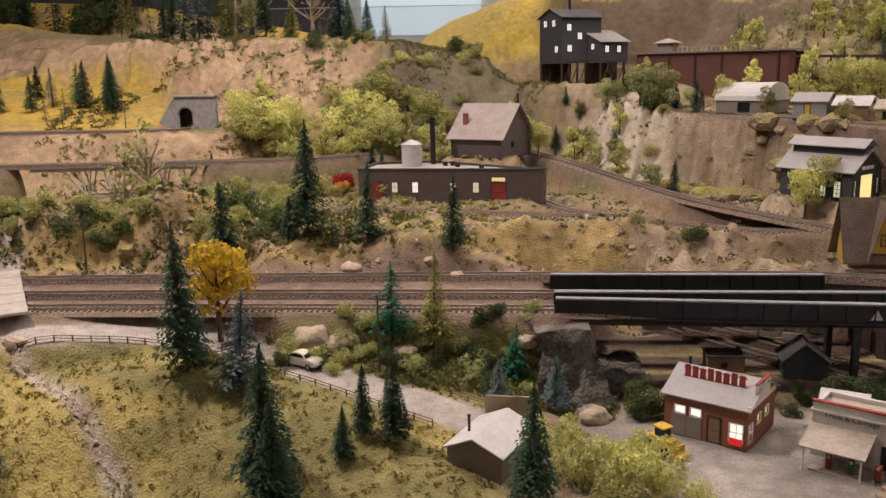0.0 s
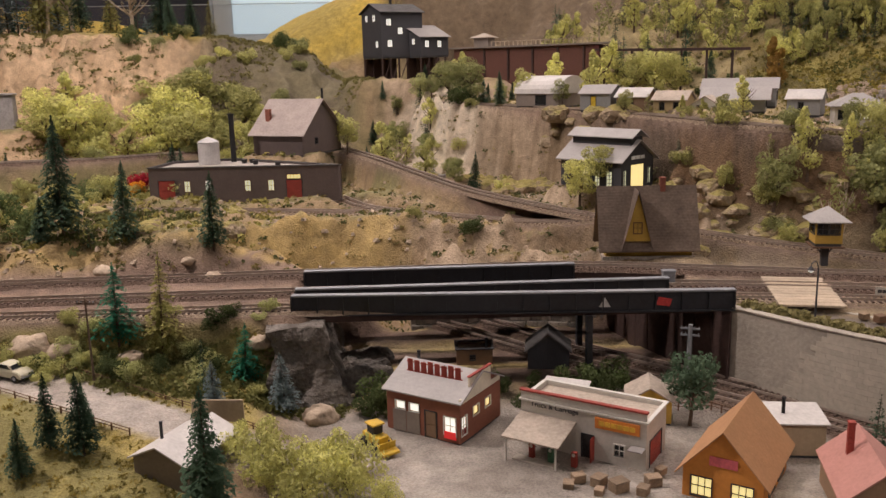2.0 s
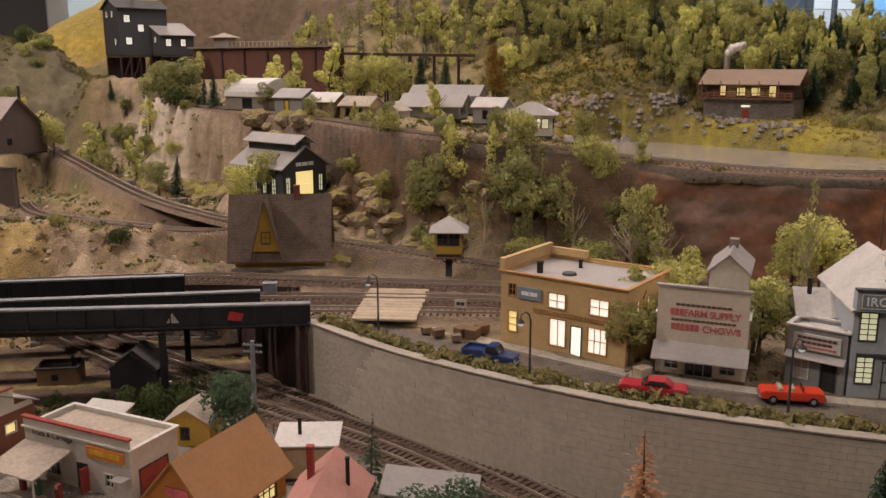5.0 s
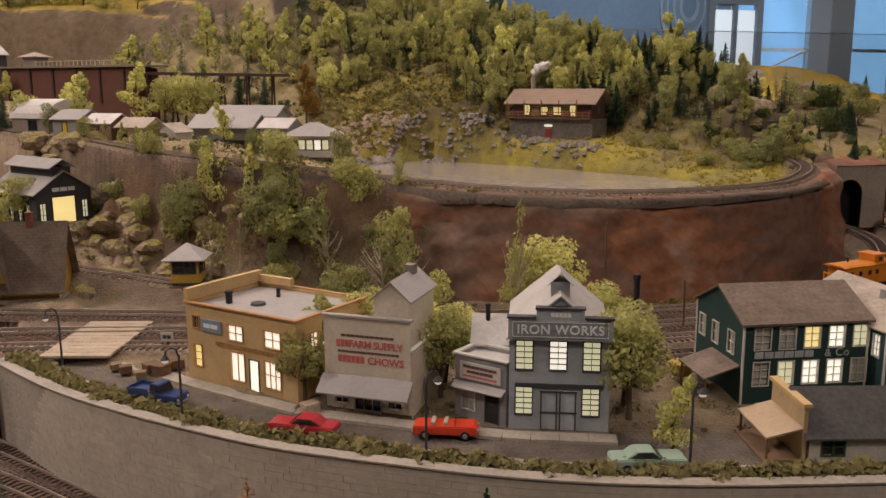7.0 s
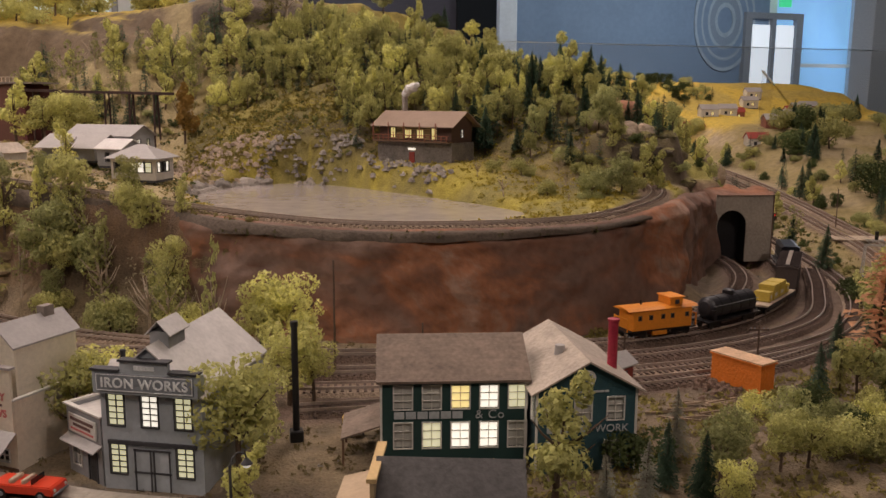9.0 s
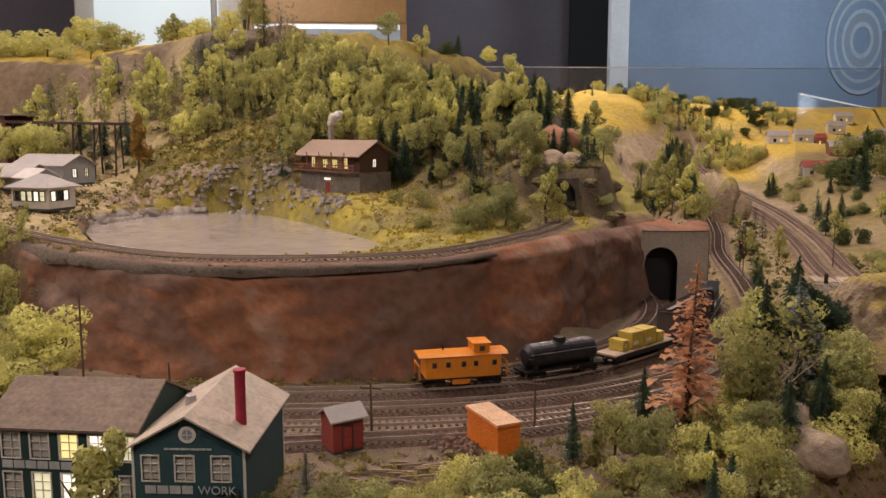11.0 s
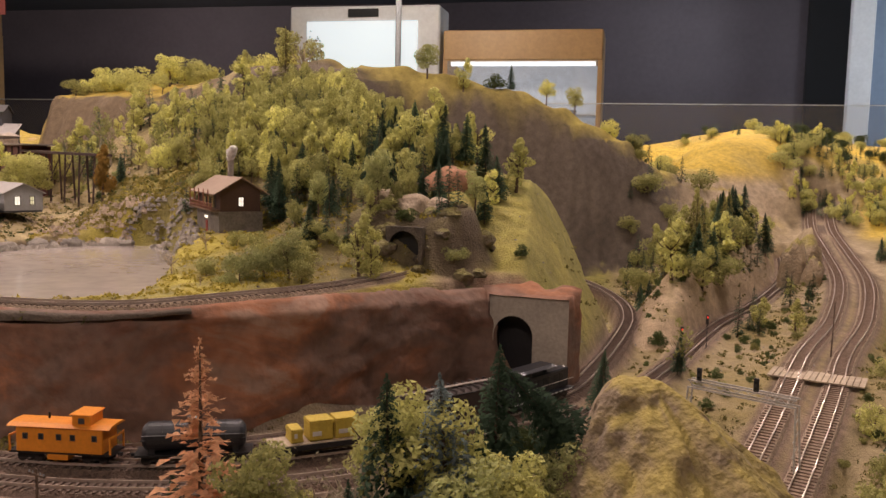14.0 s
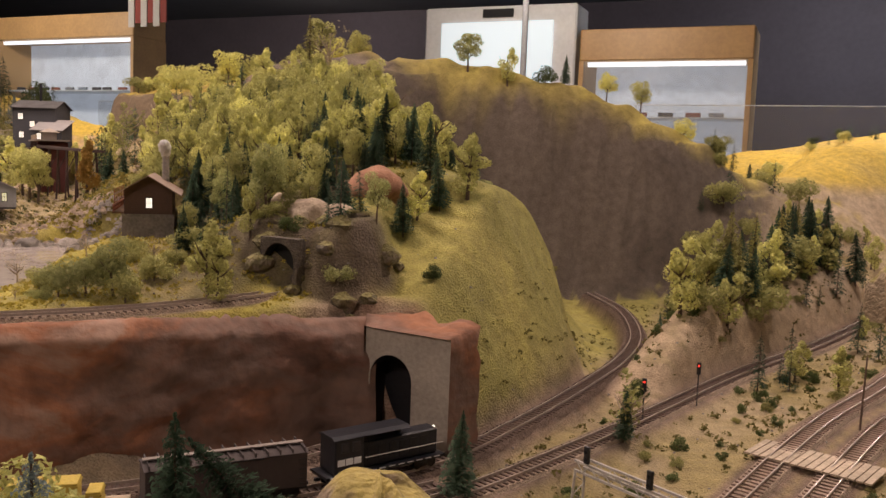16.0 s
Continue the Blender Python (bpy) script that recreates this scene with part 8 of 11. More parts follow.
plant("vivid", 0.575, 0.85, 0.085, "single trees")
plant("smallfir", 0.70, 0.715, 0.075, "single trees")
plant("vividbush", 0.752, 0.605, 0.075, "single trees", wide=1.0)
plant("deepbush", 0.785, 0.585, 0.05, "single trees", wide=1.2)
plant("deadfir", 0.895, 0.555, 0.11, "single trees")
plant("fir", 1.045, 0.475, 0.115, "single trees", z=1.046)
plant("palefir", 1.10, 0.455, 0.09, "single trees", z=1.05)
# left side beyond the main line
for k in range(115):
    x, y = random.uniform(-1.0, -0.25), random.uniform(1.33, 1.82)
    if abs(y - 1.655) < 0.035 and x > -0.52:
        continue
    if x < -0.48 and y > 1.44:
        y = random.uniform(1.32, 1.43)
    plant(random.choice(("deepbush", "olivebush", "sagebush", "limebush", "deepbush", "olive")), x, y, random.uniform(0.02, 0.045) if x < -0.5 else random.uniform(0.025, 0.065), "", joined="undergrowth")
for k in range(24):
    x, y = random.uniform(-0.5, 0.02), random.uniform(1.98, 2.35)
    plant(random.choice(("lime", "limeround", "olive", "limeround", "olivebush")), x, y, random.uniform(0.06, 0.11), "trees on the rock slope", wide=1.2)
for k in range(26):
    x, y = random.uniform(-0.42, 0.12), random.uniform(2.3, 2.6)
    plant(random.choice(("olivebush", "sagebush", "limebush", "deepbush")), x, y, random.uniform(0.03, 0.06), "", joined="hill_bushes")
for key, x, y, h in (("tealfir", -1.0, 2.38, 0.11), ("fir", -1.09, 2.3, 0.10), ("fir", -0.96, 2.33, 0.13), ("palefir", -1.06, 2.36, 0.11), ("fir", -0.88, 2.31, 0.15), ("bluefir", -0.93, 2.45, 0.10), ("fir", -1.18, 2.3, 0.11), ("fir", -1.14, 2.45, 0.10), ("fir", -0.86, 2.26, 0.12), ("smallfir", -0.98, 2.25, 0.08), ("smallfir", -1.02, 2.22, 0.07), ("fir", -1.3, 2.4, 0.12)):
    plant(key, x, y, h, "firs on the golden field")
for k in range(20):
    plant(random.choice(("fir", "smallfir", "bluefir", "khakifir")), random.uniform(-1.1, -0.3), random.uniform(2.62, 3.0), random.uniform(0.10, 0.2), "firs along the ridge")
for key, x, y, h in (("pale", -0.62, 2.66, 0.20), ("fir", -0.52, 2.64, 0.17), ("pale", -0.56, 2.70, 0.22), ("khakifir", -0.45, 2.68, 0.15), ("fir", -0.30, 2.66, 0.19), ("bare", -0.38, 2.66, 0.20), ("fir", -0.22, 2.68, 0.14), ("fir", -0.47, 2.74, 0.10), ("bluefir", -0.66, 2.78, 0.20), ("khakifir", -0.16, 2.66, 0.12), ("fir", -0.26, 2.60, 0.13)):
    plant(key, x, y, h, "trees on the golden ridge")
for k in range(45):
    plant(random.choice(("fir", "smallfir", "deepbush", "smallfir")), random.uniform(-2.2, -0.7), random.uniform(3.0, 3.5), random.uniform(0.12, 0.22), "", joined="far_firs")
for k in range(70):
    x, y = random.uniform(-1.0, -0.1), random.choice((random.uniform(1.92, 2.06), random.uniform(1.70, 1.84)))
    if x < -0.5 and y < 1.9 or abs(y - 1.655) < 0.04:
        continue
    plant(random.choice(("olivebush", "deepbush", "sagebush", "pale", "olivebush")), x, y, random.uniform(0.02, 0.05), "", joined="undergrowth")
for key, x, y, h in (("limeround", -0.47, 2.11, 0.13), ("limeround", -0.42, 2.13, 0.15), ("lime", -0.38, 2.10, 0.10), ("limeround", -0.36, 2.16, 0.12), ("limeround", -0.50, 2.16, 0.10), ("limeround", -0.26, 2.18, 0.13), ("limeround", -0.20, 2.22, 0.13), ("lime", -0.28, 2.06, 0.11), ("limeround", -0.14, 2.2, 0.11), ("deepbush", -0.45, 2.05, 0.05), ("fir", -0.56, 2.06, 0.06)):
    plant(key, x, y, h, "trees on the rock slope", wide=1.1)
for k in range(150):
    x, y = random.uniform(0.3, 1.15), random.uniform(1.3, 2.0)
    if mask_at(BED, x, y) > 0.1 or inside(POND, np.array([x]), np.array([y]))[0] > -0.02 or 0.54 < x < 0.72 and 1.5 < y < 1.72 or mask_at(STEEP, x, y) < 0.3:
        continue
    plant(random.choice(("olivebush", "deepbush", "sagebush", "limebush", "smallfir")), x, y, random.uniform(0.015, 0.04), "", joined="terrace_scrub")
# terraces between mine and engine house
for k in range(34):
    x, y = random.uniform(0.26, 0.62), random.uniform(1.93, 2.2)
    if y - 2.214 > -0.81 * (x - 0.503) - 0.04:
        continue
    plant(random.choice(("fir", "smallfir", "fir", "sage", "lime")), x, y, random.uniform(0.04, 0.07), "trees below the mine")
for key, x, y, h in (("sage", 0.455, 1.96, 0.10), ("sage", 0.50, 1.93, 0.10), ("deepbush", 0.48, 1.93, 0.06), ("fir", 0.555, 1.86, 0.08), ("olive", 0.60, 1.81, 0.08), ("lime", 0.71, 1.70, 0.11), ("lime", 0.675, 1.88, 0.10), ("limeround", 0.86, 1.885, 0.10), ("limeround", 0.90, 1.87, 0.115), ("limeround", 0.95, 1.85, 0.11), ("lime", 0.80, 1.90, 0.12),
                     ("rust", 1.145, 1.80, 0.115), ("fir", 1.02, 1.98, 0.09), ("fir", 1.08, 1.97, 0.08), ("olive", 0.70, 1.66, 0.05), ("sage", 0.66, 1.73, 0.06), ("lime", 0.955, 1.54, 0.07)):
    plant(key, x, y, h, "single trees")
for k in range(80):
    x = random.uniform(0.75, 1.3)
    y = random.uniform(2.0, 2.32)
    plant(random.choice(("lime", "smallfir", "smallfir", "lime", "pale")), x, y, random.uniform(0.06, 0.11), "", joined="bluff_trees")
# wooded slope below the company houses
for k in range(50):
    u = random.random()
    x = 0.72 + 0.46 * u
    y0 = np.interp(x, [0.72, 0.88, 1.0, 1.18], [1.60, 1.28, 1.20, 1.10])
    y = y0 - random.uniform(-0.02, 0.13)
    if along(MAIN_BACK, np.array([x]), np.array([y]))[0][0] < 0.05 or along(CURVE_A, np.array([x]), np.array([y]))[0][0] < 0.03:
        continue
    plant(random.choice(("olive", "sage", "lime", "olivebush", "limebush", "sagebush", "pale", "pale", "sage")), x, y, random.uniform(0.03, 0.055) if x < 0.92 else random.uniform(0.035, 0.08), "trees on the wooded slope", wide=0.8, joined="" if k % 2 else "slope_trees")
for key, x, y, h in (("sage", 0.985, 1.165, 0.115), ("pale", 0.945, 1.18, 0.10), ("sage", 1.03, 1.15, 0.08), ("pale", 1.06, 1.11, 0.11), ("pale", 0.90, 1.16, 0.10), ("sage", 0.87, 1.25, 0.10), ("pale", 1.15, 1.02, 0.10), ("bare", 1.12, 1.05, 0.11)):
    plant(key, x, y, h, "trees on the wooded slope", wide=0.8)
for k in range(7):
    x = random.uniform(0.90, 1.16)
    y = np.interp(x, [0.72, 0.88, 1.0, 1.18], [1.60, 1.28, 1.20, 1.10]) - random.uniform(0.0, 0.05)
    if along(MAIN_BACK, np.array([x]), np.array([y]))[0][0] < 0.04 or along(CURVE_A, np.array([x]), np.array([y]))[0][0] < 0.03:
        continue
    plant(random.choice(("sage", "lime", "pale", "olive", "sage")), x, y, random.uniform(0.06, 0.11), "trees on the wooded slope", wide=0.7)
for key, x, y, h in (("olivebush", 1.92, 1.36, 0.03), ("lime", 1.90, 1.34, 0.06), ("smallfir", 2.0, 1.36, 0.05), ("smallfir", 2.02, 1.40, 0.06), ("fir", 1.985, 1.42, 0.07), ("fir", 2.05, 1.46, 0.07), ("deepbush", 1.95, 1.35, 0.025), ("fir", 2.06, 1.55, 0.08), ("lime", 2.08, 1.60, 0.09), ("fir", 2.03, 1.58, 0.09), ("lime", 2.05, 1.50, 0.06), ("smallfir", 1.87, 1.33, 0.05), ("sagebush", 2.03, 1.33, 0.03)):
    plant(key, x, y, h, "forest on the hill")
# trees among the town stores
for key, x, y, h in (("limeround", 1.285, 0.872, 0.108), ("limeround", 1.255, 0.885, 0.098), ("limeround", 1.045, 0.80, 0.085), ("lime", 0.985, 0.765, 0.085), ("olive", 0.962, 0.728, 0.065), ("olive", 1.085, 0.70, 0.085), ("limeround", 1.10, 0.73, 0.08),
                     ("olive", 1.222, 0.588, 0.10), ("olive", 1.235, 0.62, 0.085), ("limeround", 1.275, 0.76, 0.085), ("limeround", 1.30, 0.765, 0.07), ("lime", 1.225, 0.525, 0.06), ("lime", 1.445, 0.475, 0.10), ("limeround", 1.405, 0.43, 0.05), ("palefir", 1.475, 0.445, 0.06), ("palefir", 1.51, 0.46, 0.06),
                     ("fir", 1.545, 0.49, 0.06), ("fir", 1.565, 0.47, 0.06), ("sage", 1.60, 0.50, 0.06), ("sage", 1.63, 0.53, 0.05), ("palefir", 1.585, 0.545, 0.065), ("olive", 1.66, 0.505, 0.05), ("limeround", 1.58, 0.45, 0.045), ("deepbush", 1.535, 0.535, 0.05)):
    plant(key, x, y, h, "trees in the town")
plant("pale", 1.199, 0.801, 0.158, "trees in the town", wide=0.4)
# foreground thicket beside the curve
for k in range(105):
    x = random.uniform(1.66, 2.22)
    y = random.uniform(0.50, 0.74) if x < 1.9 else random.uniform(0.52 + 0.8 * (x - 1.9), 0.74 + 0.9 * (x - 1.9))
    if inside(TOWN, np.array([x]), np.array([y]))[0] < -0.06 or along(MAIN_FRONT, np.array([x]), np.array([y]))[0][0] < 0.035 or (x < 1.82 and y > 0.62):
        continue
    key = random.choice(("olivebush", "sagebush", "limebush", "deepbush", "olive", "sage", "limeround", "olivebush", "fir"))
    plant(key, x, y, random.uniform(0.022, 0.045) * (1.4 if key in ("olive", "sage", "fir", "limeround") else 1) * (1.0 if x < 1.95 else 1.25), "foreground thicket")
plant("deadfir", 1.953, 0.735, 0.182, "single trees", wide=1.15)
for key, x, y, h in (("olive", 2.01, 0.715, 0.10), ("fir", 2.083, 0.818, 0.138), ("bluefir", 2.135, 0.826, 0.14), ("limeround", 2.11, 0.845, 0.115), ("olive", 2.07, 0.85, 0.10), ("fir", 2.157, 0.917, 0.15), ("limeround", 2.185, 0.84, 0.09), ("sage", 2.155, 0.80, 0.085), ("bare", 2.05, 0.735, 0.085), ("bare", 2.075, 0.75, 0.09), ("bare", 2.03, 0.70, 0.06), ("limeround", 1.985, 0.68, 0.045), ("fir", 1.82, 0.66, 0.06), ("khakifir", 1.84, 0.655, 0.055), ("deepbush", 2.15, 0.975, 0.05), ("deepbush", 2.175, 1.02, 0.05), ("olivebush", 2.13, 0.93, 0.05)):
    plant(key, x, y, h, "foreground thicket")
lf = plant("fir", 2.225, 0.955, 0.115, "foreground thicket")
lf.matrix_world = pose(2.232, 0.953, 1.185, 0, -42, 20) @ Matrix.Diagonal((0.036, 0.036, 0.115, 1))
lf["label"] = "dark green model fir tree leaning against the mound"
# forest on the hill
FOREST = []
tries = 0
while len(FOREST) < 540 and tries < 26000:
    tries += 1
    x, y = random.uniform(1.12, 2.06), random.uniform(1.22, 2.42)
    z = ground_at(x, y)
    dh, zh = (float(v[0]) for v in along(HILL, np.array([x]), np.array([y])))
    if float(inside(SHELF, np.array([x]), np.array([y]))[0]) < 0.03 or z < 1.335 or dh > 0.44:
        continue
    if x < 1.46 and y < 1.84 + 0.25 * (1.46 - x) or x > 1.97 and y > 1.40 or inside([(1.47, 1.55), (1.65, 1.36), (1.74, 1.46), (1.58, 1.64)], np.array([x]), np.array([y]))[0] > 0:
        continue
    if (y - 1.95) > 1.25 * (x - 1.42) + 0.26 or y > 2.3 or math.hypot(x - 1.35, y - 2.43) < 0.15 or 1.9 < x and 1.28 < y < 1.36 or any((x - a) ** 2 + (y - b) ** 2 < 0.0185 ** 2 for a, b in FOREST):
        continue
    if z < 1.415 and x > 1.66 and random.random() < 0.72:
        continue
    FOREST.append((x, y))
    edge_firs = x > 1.72
    key = random.choice(("smallfir", "fir", "fir", "smallfir", "olive", "sage") if z < 1.42 else ("smallfir", "fir", "lime", "lime", "limeround")) if edge_firs else random.choice(("lime", "lime", "lime", "limeround", "olive", "smallfir", "lime", "smallfir"))
    plant(key, x, y, random.uniform(0.045, 0.085), "forest on the hill", wide=0.80 if "fir" not in key else 1.0, joined="" if len(FOREST) % 3 == 0 else "hill_forest")
for key, x, y, h in (("lime", 1.915, 1.245, 0.085), ("lime", 1.935, 1.235, 0.065), ("sagebush", 1.78, 1.16, 0.045), ("sagebush", 1.81, 1.17, 0.055), ("sage", 1.84, 1.18, 0.06), ("deepbush", 2.118, 1.41, 0.022), ("fir", 1.66, 1.53, 0.10), ("fir", 1.685, 1.50, 0.10), ("fir", 1.70, 1.47, 0.09), ("fir", 1.72, 1.52, 0.09), ("smallfir", 1.36, 1.90, 0.07),
                     ("fir", 1.90, 1.60, 0.10), ("fir", 1.95, 1.58, 0.10), ("lime", 1.93, 1.64, 0.11), ("fir", 1.99, 1.60, 0.09), ("lime", 2.0, 1.66, 0.09), ("fir", 1.97, 1.52, 0.08)):
    plant(key, x, y, h, "forest on the hill")
for k in range(26):
    x = random.uniform(1.62, 1.92)
    y = random.uniform(1.12, 1.36)
    if inside(SHELF, np.array([x]), np.array([y]))[0] < 0.06 or along(UPPER, np.array([x]), np.array([y]))[0][0] < 0.03 or inside(POND, np.array([x]), np.array([y]))[0] > -0.02:
        continue
    plant(random.choice(("olivebush", "sagebush", "olivebush", "bare")), x, y, random.uniform(0.015, 0.04), "", joined="shelf_brush")
# plateau and rim trees
for k in range(30):
    x = random.uniform(0.42, 1.35)
    plant(random.choice(("limebush", "limeround", "limeround", "lime", "olivebush")), x, random.uniform(2.62, 2.95), random.uniform(0.05, 0.11), "bright trees on the plateau", wide=1.1)
for x, y, h, key in ((1.40, 2.32, 0.14, "bare"), (1.30, 2.44, 0.10, "olive"), (1.52, 2.34, 0.08, "olive"), (1.70, 2.5, 0.10, "sage"), (1.80, 2.52, 0.09, "lime"), (1.92, 2.62, 0.08, "fir"), (2.02, 2.66, 0.07, "limeround"), (2.10, 2.70, 0.08, "limeround"), (1.88, 2.58, 0.05, "deepbush"), (2.2, 2.78, 0.06, "limebush"), (2.28, 2.82, 0.06, "olivebush"), (1.36, 2.30, 0.16, "khakifir")):
    plant(key, x, y, h, "trees along the rim")
# right side: firs on the sand ridge and beyond
for k in range(46):
    t = random.random()
    x, y = 2.40 + 0.17 * t + random.gauss(0, 0.025), 1.93 + 0.58 * t + random.gauss(0, 0.03)
    if along(MAIN_FRONT, np.array([x]), np.array([y]))[0][0] < 0.035:
        continue
    plant(random.choice(("fir", "fir", "smallfir", "fir", "khakifir", "lime")), x, y, random.uniform(0.08, 0.145), "firs on the sand ridge")
for key, x, y, h in (("khakifir", 2.345, 1.86, 0.12), ("lime", 2.355, 1.80, 0.11), ("fir", 2.30, 1.955, 0.07), ("fir", 2.32, 2.0, 0.06), ("fir", 2.247, 1.195, 0.085), ("pale", 2.355, 1.43, 0.08), ("fir", 2.352, 1.428, 0.065), ("deepbush", 2.33, 1.62, 0.03)):
    plant(key, x, y, h, "single trees")
for k in range(190):
    x, y = random.uniform(2.30, 2.75), random.uniform(1.2, 2.3)
    if min(along(l, np.array([x]), np.array([y]))[0][0] for l in (MAIN_FRONT, MAIN_BACK, *OUTER_LINES)) < 0.032:
        continue
    plant(random.choice(("deepbush", "olivebush", "deepbush")), x, y, random.uniform(0.008, 0.02), "", joined="low_bushes")
for k in range(85):
    y = random.uniform(1.2, 3.3)
    x = 2.68 + 0.36 * (y - 1.5) + random.uniform(0.06, 0.7)
    if min(along(l, np.array([x]), np.array([y]))[0][0] for l in OUTER_LINES) < 0.045:
        continue
    plant(random.choice(("fir", "olivebush", "deepbush", "sagebush", "olive", "khakifir", "fir")), x, y, random.uniform(0.05, 0.12), "trees on the far hillside")
for k in range(230):
    a, b = random.uniform(0, 1), random.uniform(-1, 1)
    x, y = 2.45 + 1.3 * a, 3.75 + 0.35 * b + 0.5 * a
    if x < 2.80 and y < 3.95:
        continue
    plant(random.choice(("smallfir", "smallfir", "olivebush", "smallfir", "deepbush")), x, y, random.uniform(0.03, 0.065), "", joined="yellow_hill_trees")
for k in range(130):
    x, y = random.uniform(2.78, 3.2), random.uniform(3.15, 3.7)
    plant(random.choice(("smallfir", "smallfir", "olivebush", "smallfir", "lime")), x, y, random.uniform(0.04, 0.075), "", joined="yellow_hill_trees")
for k in range(90):
    y = random.uniform(1.15, 2.7)
    x = float(np.interp(y, [1.13, 1.37, 1.59, 1.87, 2.25, 2.62, 3.0], [2.50, 2.59, 2.655, 2.755, 2.85, 2.89, 2.93])) + random.uniform(0.02, 0.28)
    key = random.choice(("fir", "olivebush", "sagebush", "smallfir", "lime", "deepbush", "limebush", "fir"))
    plant(key, x, y, random.uniform(0.05, 0.11) if "fir" in key or key == "lime" else random.uniform(0.025, 0.05), "trees beside the outer tracks")
for k in range(120):
    x, y = random.uniform(2.27, 2.72), random.uniform(1.75, 2.95)
    if min(along(l, np.array([x]), np.array([y]))[0][0] for l in (MAIN_FRONT, MAIN_BACK, *OUTER_LINES)) < 0.04:
        continue
    plant(random.choice(("smallfir", "smallfir", "smallfir", "lime", "olivebush")), x, y, random.uniform(0.04, 0.09), "", joined="valley_trees")
for k in range(40):
    plant(random.choice(("smallfir", "limebush", "olivebush", "fir")), random.uniform(2.0, 2.42), random.uniform(2.85, 3.5), random.uniform(0.05, 0.11), "", joined="valley_trees")


JOIN_TEXT = {"undergrowth": "tangled green undergrowth beyond the main line", "bank_bushes": "low mixed bushes on the rocky bank", "hill_bushes": "soft bushes on the rounded hill", "far_firs": "dark mass of far fir trees", "low_bushes": "dark low bushes between the tracks",
             "yellow_hill_trees": "dark trees dotted over the yellow hill", "valley_trees": "mixed small trees in the far valley", "shelf_brush": "dry brush on the grassy shelf", "bluff_trees": "mixed small trees under the brown bluff", "slope_trees": "mixed olive trees on the wooded slope", "terrace_scrub": "bushes and scrub on the rocky terraces", "hill_forest": "dense mixed forest on the hill"}
for (name, mat_name), (vs, fs) in JOINED.items():
    tagged(from_arrays(name, vs, fs, bpy.data.materials[mat_name]), JOIN_TEXT[name], "vegetation", kind="stuff")


def tufts(name, label, places, mat, size, per=9, rise=0.5, level=None):
    """Many tiny clumps of ground cover as one mesh."""
    rng = random.Random(5)
    vs, fs = [], []
    for x, y in places:
        z = ground_at(x, y) if level is None else level
        s_ = size * rng.uniform(0.5, 1.5)
        v, f = leaf_crown(rng, [(x, y, z + s_ * 0.3, s_, s_ * rise)], per, s_ * 0.45)
        b = len(vs)
        vs += v
        fs += [tuple(b + i for i in q) for q in f]
    return tagged(from_arrays(name, vs, fs, mat), label, "ground cover", kind="stuff")


def strew(n, x0, x1, y0, y1, keep):
    out = []
    while len(out) < n:
        x, y = random.uniform(x0, x1), random.uniform(y0, y1)
        if keep(x, y):
            out.append((x, y))
    return out


free = lambda x, y: mask_at(BED, x, y) < 0.2 and mask_at(ON_ROAD, x, y) < 0.2
IN_MEADOW = inside(MEADOW)
tufts("meadow_grass", "yellow-green foam grass on the meadow", strew(2200, -0.75, 0.1, 0.6, 1.05, lambda x, y: free(x, y) and mask_at(IN_MEADOW, x, y) > 0), leafy("straw_grass", (0.34, 0.27, 0.08), 0.1), 0.0035)
tufts("meadow_grass", "olive foam grass on the meadow", strew(900, -0.75, 0.1, 0.6, 1.05, lambda x, y: free(x, y) and mask_at(IN_MEADOW, x, y) > 0), leafy("olive_grass", (0.23, 0.20, 0.065), 0.1), 0.0035)
tufts("bank_scrub", "dry scrub and foam on the banks", strew(3600, -0.9, 1.15, 1.22, 2.1, free), leafy("dry_scrub", (0.27, 0.22, 0.09), 0.1), 0.005)
tufts("bank_scrub", "dark scrub on the banks", strew(2200, -0.9, 1.2, 1.22, 2.1, free), leafy("dark_scrub", (0.10, 0.11, 0.045), 0.1), 0.006)
tufts("shelf_grass", "golden grass on the shelf and the hill foot", strew(2200, 1.15, 2.0, 1.0, 1.8, lambda x, y: free(x, y) and mask_at(MASK_SHELF, x, y) > 0.9 and mask_at(IN_POND, x, y) < -0.015), leafy("golden_grass", (0.40, 0.33, 0.07), 0.1), 0.0045)
tufts("hill_scrub", "olive undergrowth on the forest hill", strew(1700, 1.2, 2.0, 1.4, 2.35, lambda x, y: free(x, y) and mask_at(MASK_SHELF, x, y) > 0.9 and mask_at(Z, x, y) > 1.345), leafy("hill_scrub", (0.15, 0.15, 0.05), 0.1), 0.007)
tufts("yard_weeds", "brown weeds round the yard", strew(900, 0.95, 2.2, 0.45, 1.05, lambda x, y: free(x, y) and mask_at(town, x, y) > 0.02), leafy("brown_weeds", (0.20, 0.16, 0.08), 0.1), 0.004)
tufts("slope_weeds", "dark weeds between the outer tracks", strew(1100, 2.15, 2.75, 1.1, 2.4, free), leafy("slope_weeds", (0.17, 0.15, 0.055), 0.1), 0.005)
tufts("bank_scrub", "olive scrub on the rounded hills", strew(2600, -1.0, 0.3, 2.0, 2.7, lambda x, y: free(x, y) and vnoise(np.array([x]), np.array([y]), 7, 51)[0] > 0.0), leafy("hill_side_scrub", (0.21, 0.19, 0.075), 0.1), 0.008)
tufts("lobe_grass", "long golden grass on the slope above the pond", strew(1500, 1.15, 1.55, 1.62, 2.0, free), leafy("lobe_grass", (0.27, 0.225, 0.065), 0.1), 0.006, 9, 0.9)
